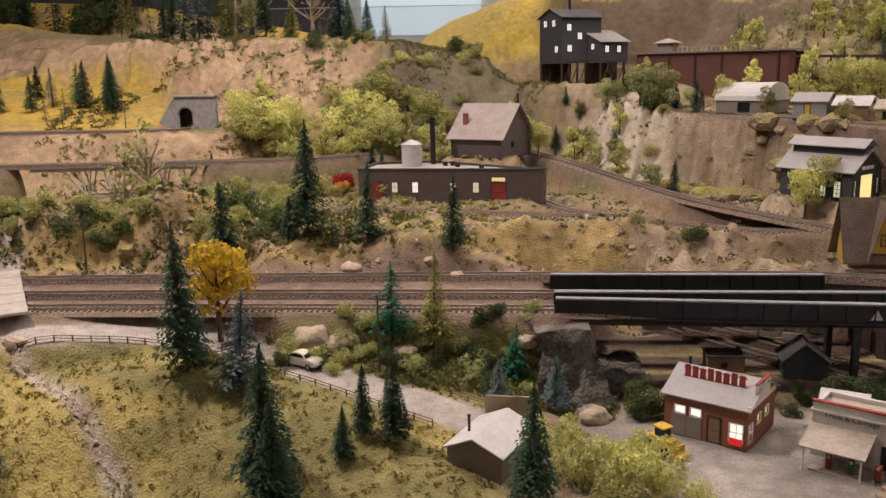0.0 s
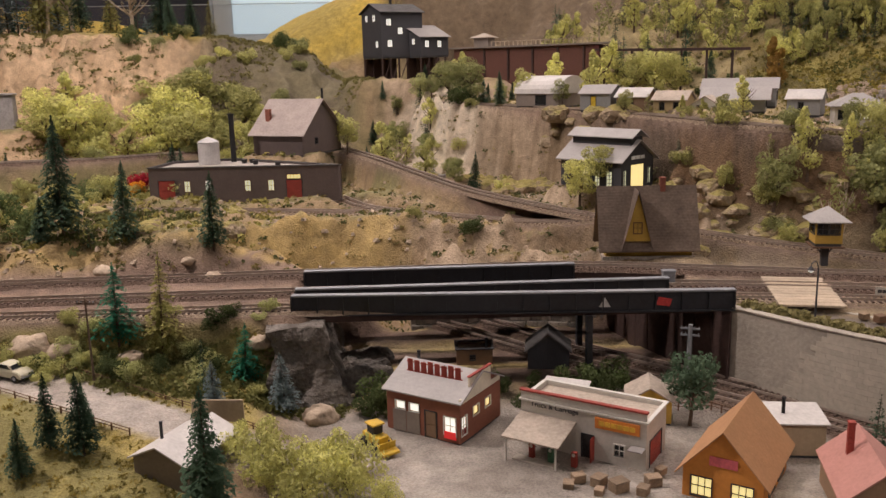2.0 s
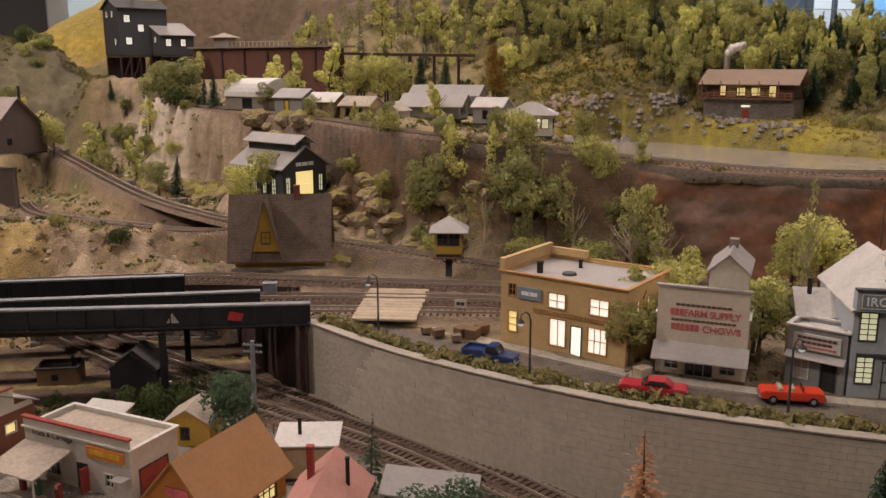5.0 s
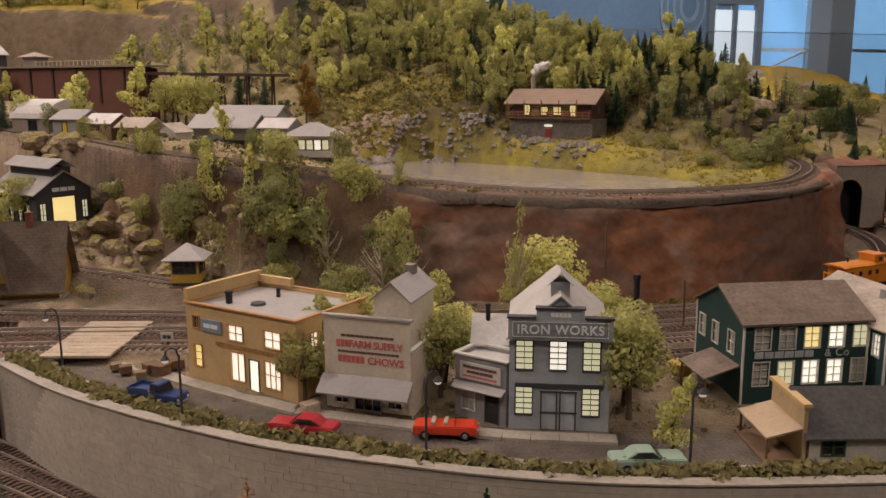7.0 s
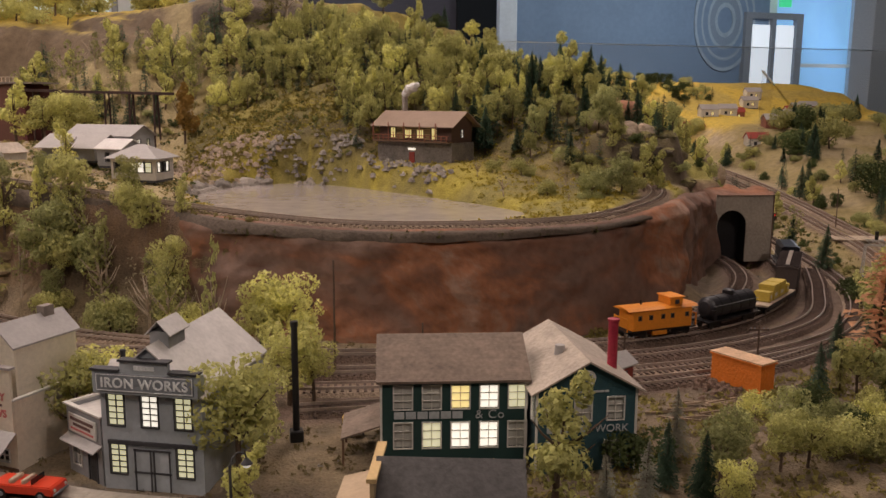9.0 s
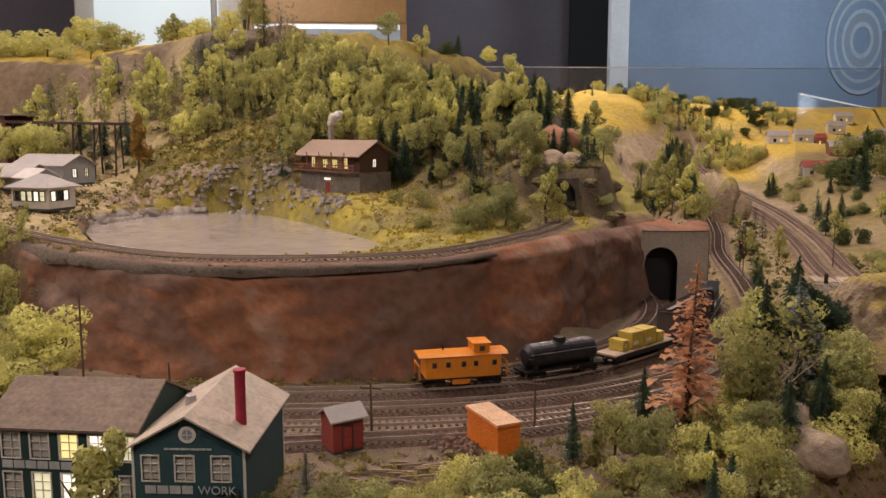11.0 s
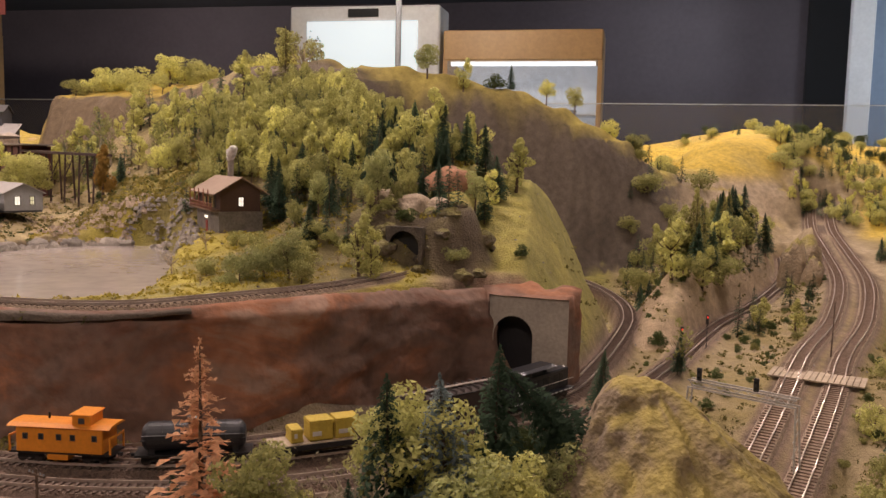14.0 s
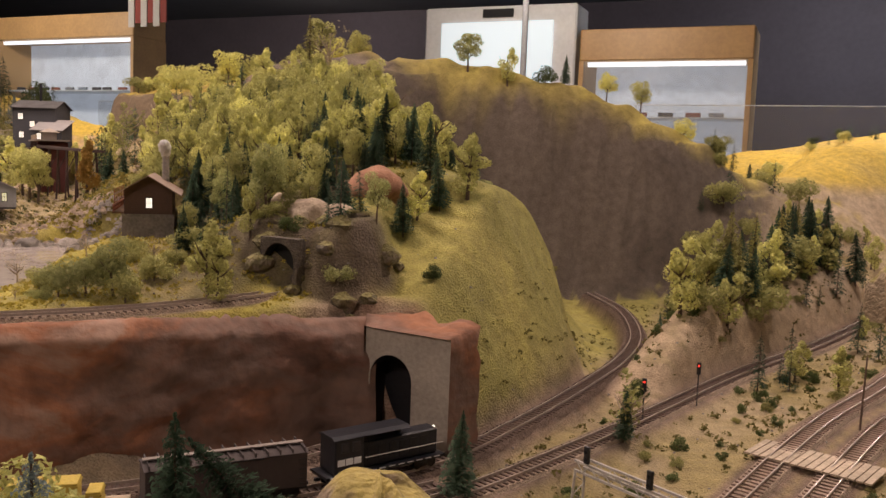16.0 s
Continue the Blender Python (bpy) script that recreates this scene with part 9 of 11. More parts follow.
tufts("bank_scrub", "green scrub below the main line", strew(1300, -0.3, 0.2, 0.93, 1.06, free), leafy("bank_scrub_green", (0.17, 0.17, 0.06), 0.1), 0.006)
tufts("thicket_floor", "mossy ground cover in the thicket", strew(1500, 1.4, 2.25, 0.42, 1.0, lambda x, y: free(x, y) and mask_at(town, x, y) > -0.06), leafy("thicket_floor", (0.30, 0.26, 0.09), 0.1), 0.006)
tufts("undergrowth_tufts", "dark mossy tufts among the bushes", strew(1500, -0.95, -0.02, 1.3, 1.64, free), leafy("moss_tufts", (0.13, 0.135, 0.05), 0.1), 0.009)
tufts("undergrowth_tufts", "yellow-green tufts among the bushes", strew(1300, -0.95, 0.1, 1.3, 2.1, free), leafy("yellow_tufts", (0.34, 0.31, 0.10), 0.1), 0.008)
rim_line = even([(p[0], p[1], 0) for p in offset_line(band, 0.012)], 0.006)[0]
tufts("cliff_edge_scrub", "dry olive scrub along the edge of the cliff", [(x + random.gauss(0, 0.004), y + random.gauss(0, 0.004)) for x, y, z in rim_line if vnoise(np.array([x]), np.array([y]), 16, 91)[0] > -0.35 for _ in range(2)], leafy("edge_scrub", (0.25, 0.21, 0.085), 0.1), 0.0052, 14, 0.7)
tufts("cliff_edge_scrub", "dark scrub hanging over the edge of the cliff", [(x + random.gauss(0, 0.003), y + random.gauss(0, 0.003)) for x, y, z in even([(p[0], p[1], 0) for p in offset_line(band, 0.004)], 0.008)[0] if vnoise(np.array([x]), np.array([y]), 20, 92)[0] > 0.1], leafy("edge_scrub_dark", (0.12, 0.11, 0.05), 0.1), 0.005, 14, 0.8, 1.276)
hedge = [(x + random.gauss(0, 0.004), y + random.gauss(0, 0.004)) for (x, y, z), a in zip(*even([(p[0] + 0.012, p[1] + 0.012, 0) for p in WL], 0.0055)) for _ in range(2)]
tufts("wall_hedge", "low olive hedge along the top of the retaining wall", hedge, leafy("hedge_foliage", (0.30, 0.265, 0.12), 0.1), 0.0068, 30, 0.8, 1.142)


# paved walk along the stores
walkway = thing("pavement", "pale concrete slab pavement in front of the stores", "pavement", kind="structure")
slab = bpy.data.meshes.new("slab")
bq = boxes((-0.0117, -0.0085, 0, 0.0117, 0.0085, 0.0032))
bq.to_mesh(slab)
bq.free()
slab.materials.append(CONCRETE)
for (x, y, z), h in zip(*even(spline([(0.775, 0.932, 1.1395), (0.856, 0.826, 1.1395), (0.945, 0.717, 1.1395), (0.97, 0.6935, 1.1395), (1.037, 0.644, 1.1395), (1.11, 0.596, 1.1395), (1.19, 0.559, 1.1395)]), 0.0238)):
    share("slab", slab, walkway, pose(x, y, z, 0, 0, math.degrees(h)))

# ---- train on the rear track ----
WHEEL = material("dark_wheel_metal", (0.05, 0.042, 0.038), 0.5, metal=0.5, vary=0.2, scale=90)
CABOOSE = material("orange_caboose_paint", (0.72, 0.25, 0.02), 0.55, vary=0.12, scale=50, bump=0.08)
TANKM = material("black_tank_paint", (0.018, 0.018, 0.022), 0.45, vary=0.25, scale=50, bump=0.08)
BOXM = siding("brown_boxcar_boards", (0.055, 0.04, 0.036), 0.006, True, 0.4)
LOCOM = material("black_loco_paint", (0.012, 0.013, 0.018), 0.4, vary=0.25, scale=50, bump=0.08)
LOADM = material("yellow_load_paint", (0.50, 0.37, 0.06), 0.6, vary=0.15, scale=50)


def arc_of(line):
    p = np.array(line)
    return p, np.concatenate([[0], np.cumsum(np.linalg.norm(np.diff(p, axis=0), axis=1))])


RP, RS = arc_of(MAIN_BACK)


def on_rails(s_):
    q = [np.interp(s_, RS, RP[:, i]) for i in range(3)]
    a, b = ([np.interp(s_ + o, RS, RP[:, i]) for i in range(2)] for o in (-0.04, 0.04))
    return pose(*q[:2], q[2] + 0.004, 0, 0, math.degrees(math.atan2(b[1] - a[1], b[0] - a[0])))


def bogie(parent, x):
    b = part("bogie", boxes((x - 0.013, -0.0095, 0.0035, x + 0.013, -0.0078, 0.0075), (x - 0.013, 0.0078, 0.0035, x + 0.013, 0.0095, 0.0075), (x - 0.003, -0.0078, 0.004, x + 0.003, 0.0078, 0.007)), BLACK, parent, "black side-frame bogie")
    for dx in (-0.0085, 0.0085):
        for y in (-0.0083, 0.0083):
            part("wheel", tube(bmesh.new(), [(x + dx, y - 0.0012, 0.0048), (x + dx, y + 0.0012, 0.0048)], [0.0048, 0.0048], 14), WHEEL, b)


def coupler(parent, x0, x1):
    part("coupler", boxes((min(x0, x1), -0.0015, 0.007, max(x0, x1), 0.0015, 0.010)), BLACK, parent)


def underframe(c, half, z=0.0095):
    part("underframe", boxes((-half, -0.014, z, half, 0.014, z + 0.002)), BLACK, c)
    for s_ in (-1, 1):
        bogie(c, s_ * (half - 0.019))
        coupler(c, s_ * half, s_ * (half + 0.005))


s0 = float(np.interp(1.684, RP[np.argsort(RP[:, 0]), 0], RS[np.argsort(RP[:, 0])]))
cab = thing("caboose", "bright orange railway caboose with a cupola", "caboose")
underframe(cab, 0.052)
part("body", boxes((-0.044, -0.0155, 0.0115, 0.044, 0.0155, 0.037), bevel=0.0008), CABOOSE, cab)
part("roof", prism(bmesh.new(), [(-0.0175, 0.0372), (0.0175, 0.0372), (0.012, 0.0395), (0, 0.0402), (-0.012, 0.0395)], -0.052, 0.052), CABOOSE, cab).matrix_local = pose(0, 0, 0, 0, 0, 90)
part("cupola", boxes((0.012, -0.013, 0.038, 0.031, 0.013, 0.049), bevel=0.0008), CABOOSE, cab)
part("cupola_roof", boxes((0.010, -0.0145, 0.049, 0.033, 0.0145, 0.0505), bevel=0.0007), CABOOSE, cab)
for x in (-0.034, -0.018, 0.0, 0.014, 0.036):
    w = part("window", boxes((x - 0.0026, -0.0163, 0.0245, x + 0.0026, -0.0154, 0.0305)), TRIM_D, cab)
    part("pane", boxes((x - 0.0018, -0.0166, 0.0252, x + 0.0018, -0.0163, 0.0298)), PANE_DARK, w)
w = part("window", boxes((0.019, -0.0138, 0.041, 0.025, -0.0129, 0.0465)), TRIM_D, cab)
for x in (-0.051, 0.051):
    part("end_rail", boxes((x - 0.0008, -0.015, 0.0115, x + 0.0008, -0.0135, 0.028), (x - 0.0008, 0.0135, 0.0115, x + 0.0008, 0.015, 0.028), (x - 0.0008, -0.0135, 0.026, x + 0.0008, 0.0135, 0.0275)), CABOOSE, cab)
part("smoke_jack", rod((-0.02, 0.004, 0.039), (-0.02, 0.004, 0.046), r=0.0012), BLACK, cab)
part("tool_box", boxes((-0.013, -0.014, 0.004, 0.008, 0.014, 0.0095)), CABOOSE, cab)
cab.matrix_world = on_rails(s0 + 0.054)

tank = thing("tank_car", "black railway tank car with a domed hatch", "tank car")
underframe(tank, 0.056)
bm = bmesh.new()
prof = [(-0.050, 0.004), (-0.0495, 0.009), (-0.047, 0.0125), (-0.044, 0.0145), (0.044, 0.0145), (0.047, 0.0125), (0.0495, 0.009), (0.050, 0.004)]
tube(bm, [(x, 0, 0.0265) for x, r in prof], [r for x, r in prof], 24)
part("barrel", bm, TANKM, tank)
for x in (-0.03, -0.01, 0.01, 0.03):
    part("band", tube(bmesh.new(), [(x - 0.0007, 0, 0.0265), (x + 0.0007, 0, 0.0265)], [0.0149, 0.0149], 24), BLACK, tank)
part("dome", tube(bmesh.new(), [(0, 0, 0.038), (0, 0, 0.0455), (0, 0, 0.047)], [0.0075, 0.0075, 0.004], 16), TANKM, tank)
for y in (-0.0125, 0.0125):
    part("walkway", boxes((-0.05, y - 0.002, 0.0255, 0.05, y + 0.002, 0.0262)), BLACK, tank)
    part("hand_rail", rod((-0.049, y * 1.12, 0.031), (0.049, y * 1.12, 0.031), r=0.0004, sides=5), STEELTOP, tank)
for x in (-0.04, 0.04):
    part("saddle", boxes((x - 0.003, -0.011, 0.0115, x + 0.003, 0.011, 0.017)), BLACK, tank)
tank.matrix_world = on_rails(s0 + 0.108 + 0.012 + 0.060)

flat = thing("flat_car", "dark flat car with pale deck and yellow crates", "flat car")
underframe(flat, 0.066)
part("deck", boxes((-0.066, -0.0155, 0.0117, 0.066, 0.0155, 0.0145), bevel=0.0004), PLANK, flat, "pale worn deck")
part("side_sill", boxes((-0.064, -0.0162, 0.008, 0.064, -0.0156, 0.0135), (-0.064, 0.0156, 0.008, 0.064, 0.0162, 0.0135)), BLACK, flat)
for x0, x1, z1 in ((-0.026, -0.001, 0.036), (0.002, 0.028, 0.036), (-0.045, -0.033, 0.029), (0.034, 0.046, 0.028)):
    c = part("crate", boxes((x0, -0.011, 0.0146, x1, 0.011, z1), bevel=0.0006), LOADM, flat, "yellow machine crate")
    part("rib", boxes((x0 - 0.0005, -0.0116, z1 - 0.0035, x1 + 0.0005, 0.0116, z1 - 0.0022), (x0 - 0.0005, -0.0116, 0.016, x1 + 0.0005, 0.0116, 0.0172)), LOADM, c)
    part("plate", boxes((x0 + 0.003, -0.0119, 0.02, (x0 + x1) / 2, -0.0111, 0.0245)), TRIM_W, c)
flat.matrix_world = on_rails(s0 + 0.120 + 0.127 + 0.070)

bxc = thing("boxcar", "dark brown boxcar with a sliding door", "boxcar")
underframe(bxc, 0.07)
part("body", boxes((-0.069, -0.016, 0.0117, 0.069, 0.016, 0.043), bevel=0.0006), BOXM, bxc)
part("roof", prism(bmesh.new(), [(-0.017, 0.0432), (0.017, 0.0432), (0, 0.0465)], -0.07, 0.07), BOXM, bxc).matrix_local = pose(0, 0, 0, 0, 0, 90)
for k in range(13):
    part("roof_rib", boxes((-0.066 + k * 0.011, -0.0165, 0.0438, -0.065 + k * 0.011, 0.0165, 0.0476)), BOXM, bxc)
part("running_board", boxes((-0.069, -0.003, 0.048, 0.069, 0.003, 0.0488)), SHED_BOARD, bxc)
for y in (-0.0166, 0.0161):
    part("sliding_door", boxes((-0.011, y, 0.0125, 0.013, y + 0.0006, 0.0415)), BOXM, bxc)
    part("door_track", boxes((-0.02, y - 0.0004, 0.0415, 0.03, y + 0.001, 0.0425)), BLACK, bxc)
for x in (-0.064, 0.064):
    part("ladder", boxes(*[(x - 0.003, -0.0172, 0.015 + 0.0045 * k, x + 0.003, -0.0167, 0.0156 + 0.0045 * k) for k in range(6)]), BLACK, bxc)
bxc.matrix_world = on_rails(s0 + 0.247 + 0.14 + 0.075)

loco = thing("diesel_locomotive", "black diesel switcher with white edged running board", "locomotive")
underframe(loco, 0.066, 0.010)
part("hood", boxes((-0.026, -0.0095, 0.0135, 0.062, 0.0095, 0.039), bevel=0.0015), LOCOM, loco)
part("cab", boxes((-0.058, -0.0145, 0.0135, -0.027, 0.0145, 0.047), bevel=0.0012), LOCOM, loco)
part("cab_roof", prism(bmesh.new(), [(-0.0155, 0.0468), (0.0155, 0.0468), (0.010, 0.0492), (-0.010, 0.0492)], -0.025, 0.060), LOCOM, loco).matrix_local = pose(0, 0, 0, 0, 0, 90) @ Matrix.Translation((0, 0, 0))
part("running_board", boxes((-0.067, -0.0158, 0.0118, 0.067, 0.0158, 0.0135)), LOCOM, loco)
part("white_edge", boxes(*[(-0.064 + k * 0.0107, y, 0.0122, -0.057 + k * 0.0107, y + 0.0004, 0.0132) for k in range(12) for y in (-0.0163, 0.0159)]), WHITE_SIGN, loco, "dashed white edge line")
for x in (-0.052, -0.04):
    w = part("cab_window", boxes((x, -0.0152, 0.034, x + 0.008, -0.0144, 0.043)), TRIM_D, loco)
    part("pane", boxes((x + 0.0008, -0.0155, 0.0348, x + 0.0072, -0.0152, 0.0422)), PANE_DARK, w)
part("stack", tube(bmesh.new(), [(0.02, 0, 0.038), (0.02, 0, 0.045)], [0.003, 0.0034], 12), BLACK, loco)
part("headlight", tube(bmesh.new(), [(0.0605, 0, 0.036), (0.064, 0, 0.036)], [0.0026, 0.0026], 12), LIT_WHITE, loco, "lit round headlight")
for k in range(6):
    part("louvre", boxes((-0.02 + k * 0.012, -0.0101, 0.018, -0.012 + k * 0.012, -0.0094, 0.034)), BLACK, loco)
for y in (-0.0155, 0.0155):
    part("hand_rail", rod((-0.026, y, 0.026), (0.064, y, 0.026), r=0.0004, sides=5), TRIM_W, loco)
bars(loco, -0.056, -0.03, 0.022, 0.006, WHITE_SIGN, 3, y=-0.0152)
loco.matrix_world = on_rails(s0 + 0.397 + 0.142 + 0.075)


# ---- road vehicles ----
def motor_car(name, label, m, paint, kind="sedan", L=0.054, Wd=0.0205):
    c = thing(name, label, "car", group="parked cars")
    h = L / 2
    if kind == "beetle":
        side = [(-h, 0.004), (h, 0.004), (h, 0.008), (h * 0.86, 0.0115), (h * 0.5, 0.0125), (-h * 0.6, 0.0125), (-h * 0.95, 0.0095)]
        top_ = [(-h * 0.72, 0.0125), (h * 0.46, 0.0125), (h * 0.26, 0.0178), (-h * 0.08, 0.0195), (-h * 0.45, 0.0175)]
    elif kind == "pickup":
        side = [(-h, 0.004), (h, 0.004), (h, 0.0115), (h * 0.35, 0.0125), (-h, 0.0125)]
        top_ = [(-h * 0.12, 0.0125), (h * 0.42, 0.0125), (h * 0.26, 0.0205), (-h * 0.08, 0.0205)]
    else:
        side = [(-h, 0.004), (h, 0.004), (h, 0.0095), (h * 0.92, 0.0115), (-h * 0.9, 0.0115), (-h, 0.0105)]
        top_ = [(-h * 0.62, 0.0115), (h * 0.34, 0.0115), (h * 0.12, 0.0168), (-h * 0.38, 0.0168)]
    bm = prism(bmesh.new(), side, -Wd / 2, Wd / 2)
    bmesh.ops.bevel(bm, geom=bm.edges[:], offset=0.0009, segments=2, affect="EDGES")
    part("body", bm, paint, c)
    if kind != "convertible":
        bm = prism(bmesh.new(), top_, -Wd / 2 + 0.0018, Wd / 2 - 0.0018)
        bmesh.ops.bevel(bm, geom=bm.edges[:], offset=0.0008, segments=2, affect="EDGES")
        cabin = part("cabin", bm, paint, c)
        cx, cz = sum(p[0] for p in top_) / len(top_), sum(p[1] for p in top_) / len(top_)
        sh = [(cx + (x - cx) * 0.80, cz + (z - cz) * 0.66 + 0.0003) for x, z in top_]
        part("side_glass", prism(bmesh.new(), sh, -Wd / 2 + 0.0013, Wd / 2 - 0.0013), PANE_DARK, cabin)
        x0, x1 = top_[2 if kind != "pickup" else 2], top_[1]
        ws = part("windscreen", boxes((-0.0002, -Wd / 2 + 0.003, 0.001, 0.0003, Wd / 2 - 0.003, math.dist(x0, x1) - 0.001)), PANE_DARK, cabin)
        ws.matrix_local = Matrix.Translation((x1[0] + 0.0004, 0, x1[1])) @ pose(0, 0, 0, 0, -math.degrees(math.atan2(x1[0] - x0[0], x0[1] - x1[1])), 0)
    else:
        part("seat", boxes((-h * 0.45, -Wd / 2 + 0.003, 0.0105, -h * 0.3, Wd / 2 - 0.003, 0.0145), (-h * 0.05, -Wd / 2 + 0.003, 0.0105, h * 0.08, Wd / 2 - 0.003, 0.0145), bevel=0.0006), PLANK, c, "pale upholstered seat")
        part("windscreen", boxes((h * 0.30, -Wd / 2 + 0.002, 0.0115, h * 0.31, Wd / 2 - 0.002, 0.0162)), PANE_DARK, c)
    if kind == "pickup":
        part("bed_side", boxes((-h, -Wd / 2, 0.0125, -h * 0.16, -Wd / 2 + 0.001, 0.0155), (-h, Wd / 2 - 0.001, 0.0125, -h * 0.16, Wd / 2, 0.0155), (-h, -Wd / 2 + 0.001, 0.0125, -h + 0.001, Wd / 2 - 0.001, 0.0155)), paint, c)
    for x in (-h * 0.62, h * 0.62):
        for s_ in (-1, 1):
            ty = part("wheel", tube(bmesh.new(), [(x, s_ * (Wd / 2 - 0.003), 0.004), (x, s_ * (Wd / 2 + 0.0004), 0.004)], [0.004, 0.004], 16), BLACK, c)
            part("hub_cap", tube(bmesh.new(), [(x, s_ * (Wd / 2 + 0.0003), 0.004), (x, s_ * (Wd / 2 + 0.0009), 0.004)], [0.0022, 0.0018], 12), STEELTOP, ty)
    for s_ in (-1, 1):
        part("headlight", tube(bmesh.new(), [(h - 0.0004, s_ * Wd * 0.34, 0.0082), (h + 0.0006, s_ * Wd * 0.34, 0.0082)], [0.0014, 0.0012], 10), TRIM_W, c)
    for x in (-h - 0.0006, h + 0.0004):
        part("bumper", boxes((x - 0.0006, -Wd / 2 + 0.001, 0.0045, x + 0.0008, Wd / 2 - 0.001, 0.0062), bevel=0.0003), STEELTOP, c)
    c.matrix_world = m
    return c


def paint(name, colour):
    return material(name, colour, 0.3, vary=0.08, scale=60, bump=0)


motor_car("beetle_car", "small cream rounded car on the hill road", pose(-0.172, 0.972, 1.1045, 0, 2, -26), paint("cream_car_paint", (0.62, 0.58, 0.44)), "beetle", 0.047)
motor_car("pickup_truck", "dark blue pickup truck at the kerb", pose(0.832, 0.772, 1.141, 0, 0, -40), paint("navy_car_paint", (0.03, 0.055, 0.16)), "pickup", 0.056)
motor_car("sedan_car", "crimson sedan parked on the street", pose(0.949, 0.654, 1.141, 0, 0, 148), paint("crimson_car_paint", (0.46, 0.035, 0.05)), "sedan", 0.060)
motor_car("open_car", "bright red open car on the street", pose(1.062, 0.613, 1.141, 0, 0, -24), paint("scarlet_car_paint", (0.68, 0.06, 0.025)), "convertible", 0.054)
motor_car("sedan_car", "pale green sedan on the street", pose(1.188, 0.503, 1.141, 0, 0, -16), paint("pale_green_car_paint", (0.33, 0.45, 0.36)), "sedan", 0.058)
motor_car("sedan_car", "faded red car beside the engine house track", pose(0.452, 1.665, ground_at(0.452, 1.665), 0, 0, -20), paint("faded_red_car_paint", (0.45, 0.07, 0.07)), "sedan", 0.045)
ld = thing("wheel_loader", "yellow wheel loader beside the garage", "loader")
YEL = material("loader_yellow", (0.62, 0.40, 0.03), 0.5, vary=0.2, scale=70)
part("body", boxes((-0.018, -0.0075, 0.006, 0.012, 0.0075, 0.016), bevel=0.001), YEL, ld)
part("cab", boxes((-0.010, -0.006, 0.0162, 0.003, 0.006, 0.026), bevel=0.0008), BLACK, ld)
part("cab_roof", boxes((-0.0115, -0.0075, 0.026, 0.0045, 0.0075, 0.0275)), YEL, ld)
part("bucket", prism(bmesh.new(), [(0.017, 0.003), (0.028, 0.002), (0.027, 0.004), (0.0195, 0.006), (0.020, 0.013), (0.017, 0.012)], -0.010, 0.010), YEL, ld)
for s_ in (-1, 1):
    part("arm", rod((0.004, s_ * 0.0085, 0.014), (0.018, s_ * 0.0085, 0.008), r=0.0011), YEL, ld)
    for x in (-0.012, 0.009):
        part("wheel", tube(bmesh.new(), [(x, s_ * 0.006, 0.006), (x, s_ * 0.0105, 0.006)], [0.006, 0.006], 16), BLACK, ld)
ld.matrix_world = pose(0.232, 0.842, 1.0475, 0, 0, -60)


# ---- street lamps, poles, signs, fences ----
def street_lamp(x, y, z, side=1):
    p = thing("street_lamp", "dark green street lamp with a hooded lantern", "street lamp", pose(x, y, z, 0, 0, 20 if side > 0 else 200), group="street lamps")
    part("post", tube(bmesh.new(), [(0, 0, -0.002), (0, 0, 0.004), (0, 0, 0.005), (0, 0, 0.062)], [0.0028, 0.0024, 0.0012, 0.0009], 8), TRIM_D, p)
    part("arm", rod((0, 0, 0.060), (0.002, 0, 0.067), (0.006, 0, 0.070), (0.011, 0, 0.068), (0.012, 0, 0.064), r=0.0007, sides=6), TRIM_D, p)
    part("hood", tube(bmesh.new(), [(0.012, 0, 0.0645), (0.012, 0, 0.0605)], [0.001, 0.0042], 12), TRIM_D, p)
    part("globe", tube(bmesh.new(), [(0.012, 0, 0.0604), (0.012, 0, 0.0585), (0.012, 0, 0.0575)], [0.003, 0.0026, 0.001], 12), material("pale_lamp_globe", (0.75, 0.75, 0.7), 0.3, vary=0.05, bump=0, emit=(1, 0.95, 0.85), strength=0.6), p, "white glass globe")


for x, y, s_ in ((0.738, 0.892, -1), (0.852, 0.712, -1), (1.034, 0.578, 1), (1.215, 0.487, 1)):
    street_lamp(x, y, 1.141, s_)


def telegraph_pole(x, y, h=0.10, arms=1, z=None, wood=None):
    wood = wood or BARK
    p = thing("telegraph_pole", "weathered wooden telegraph pole with a crossarm", "pole", pose(x, y, ground_at(x, y) if z is None else z, random.gauss(0, 1), random.gauss(0, 1), random.uniform(-25, 25)), group="telegraph poles")
    part("pole", tube(bmesh.new(), [(0, 0, -0.005), (0, 0, h)], [0.0014, 0.0010] if wood is BARK else [0.0034, 0.0024], 9), wood, p)
    for k in range(arms):
        z_ = h - 0.006 - k * 0.008
        part("crossarm", boxes((-0.011, -0.0009, z_, 0.011, 0.0009, z_ + 0.0018)), wood, p)
        for x_ in (-0.0095, -0.005, 0.005, 0.0095):
            part("insulator", tube(bmesh.new(), [(x_, 0, z_ + 0.0018), (x_, 0, z_ + 0.0036)], [0.0007, 0.0005], 6), STEELTOP, p)


for x, y, h, a in ((-0.078, 0.955, 0.10, 1), (-0.56, 1.30, 0.09, 1), (-0.70, 1.08, 0.12, 1), (1.635, 0.745, 0.055, 1), (1.80, 0.742, 0.055, 1), (-0.95, 2.16, 0.06, 1), (-0.80, 2.18, 0.055, 1), (2.60, 1.60, 0.09, 0), (1.33, 0.83, 0.13, 0), (1.425, 0.81, 0.06, 0)):
    telegraph_pole(x, y, h, a)
telegraph_pole(0.60, 0.92, 0.085, 2, None, STEELTOP)
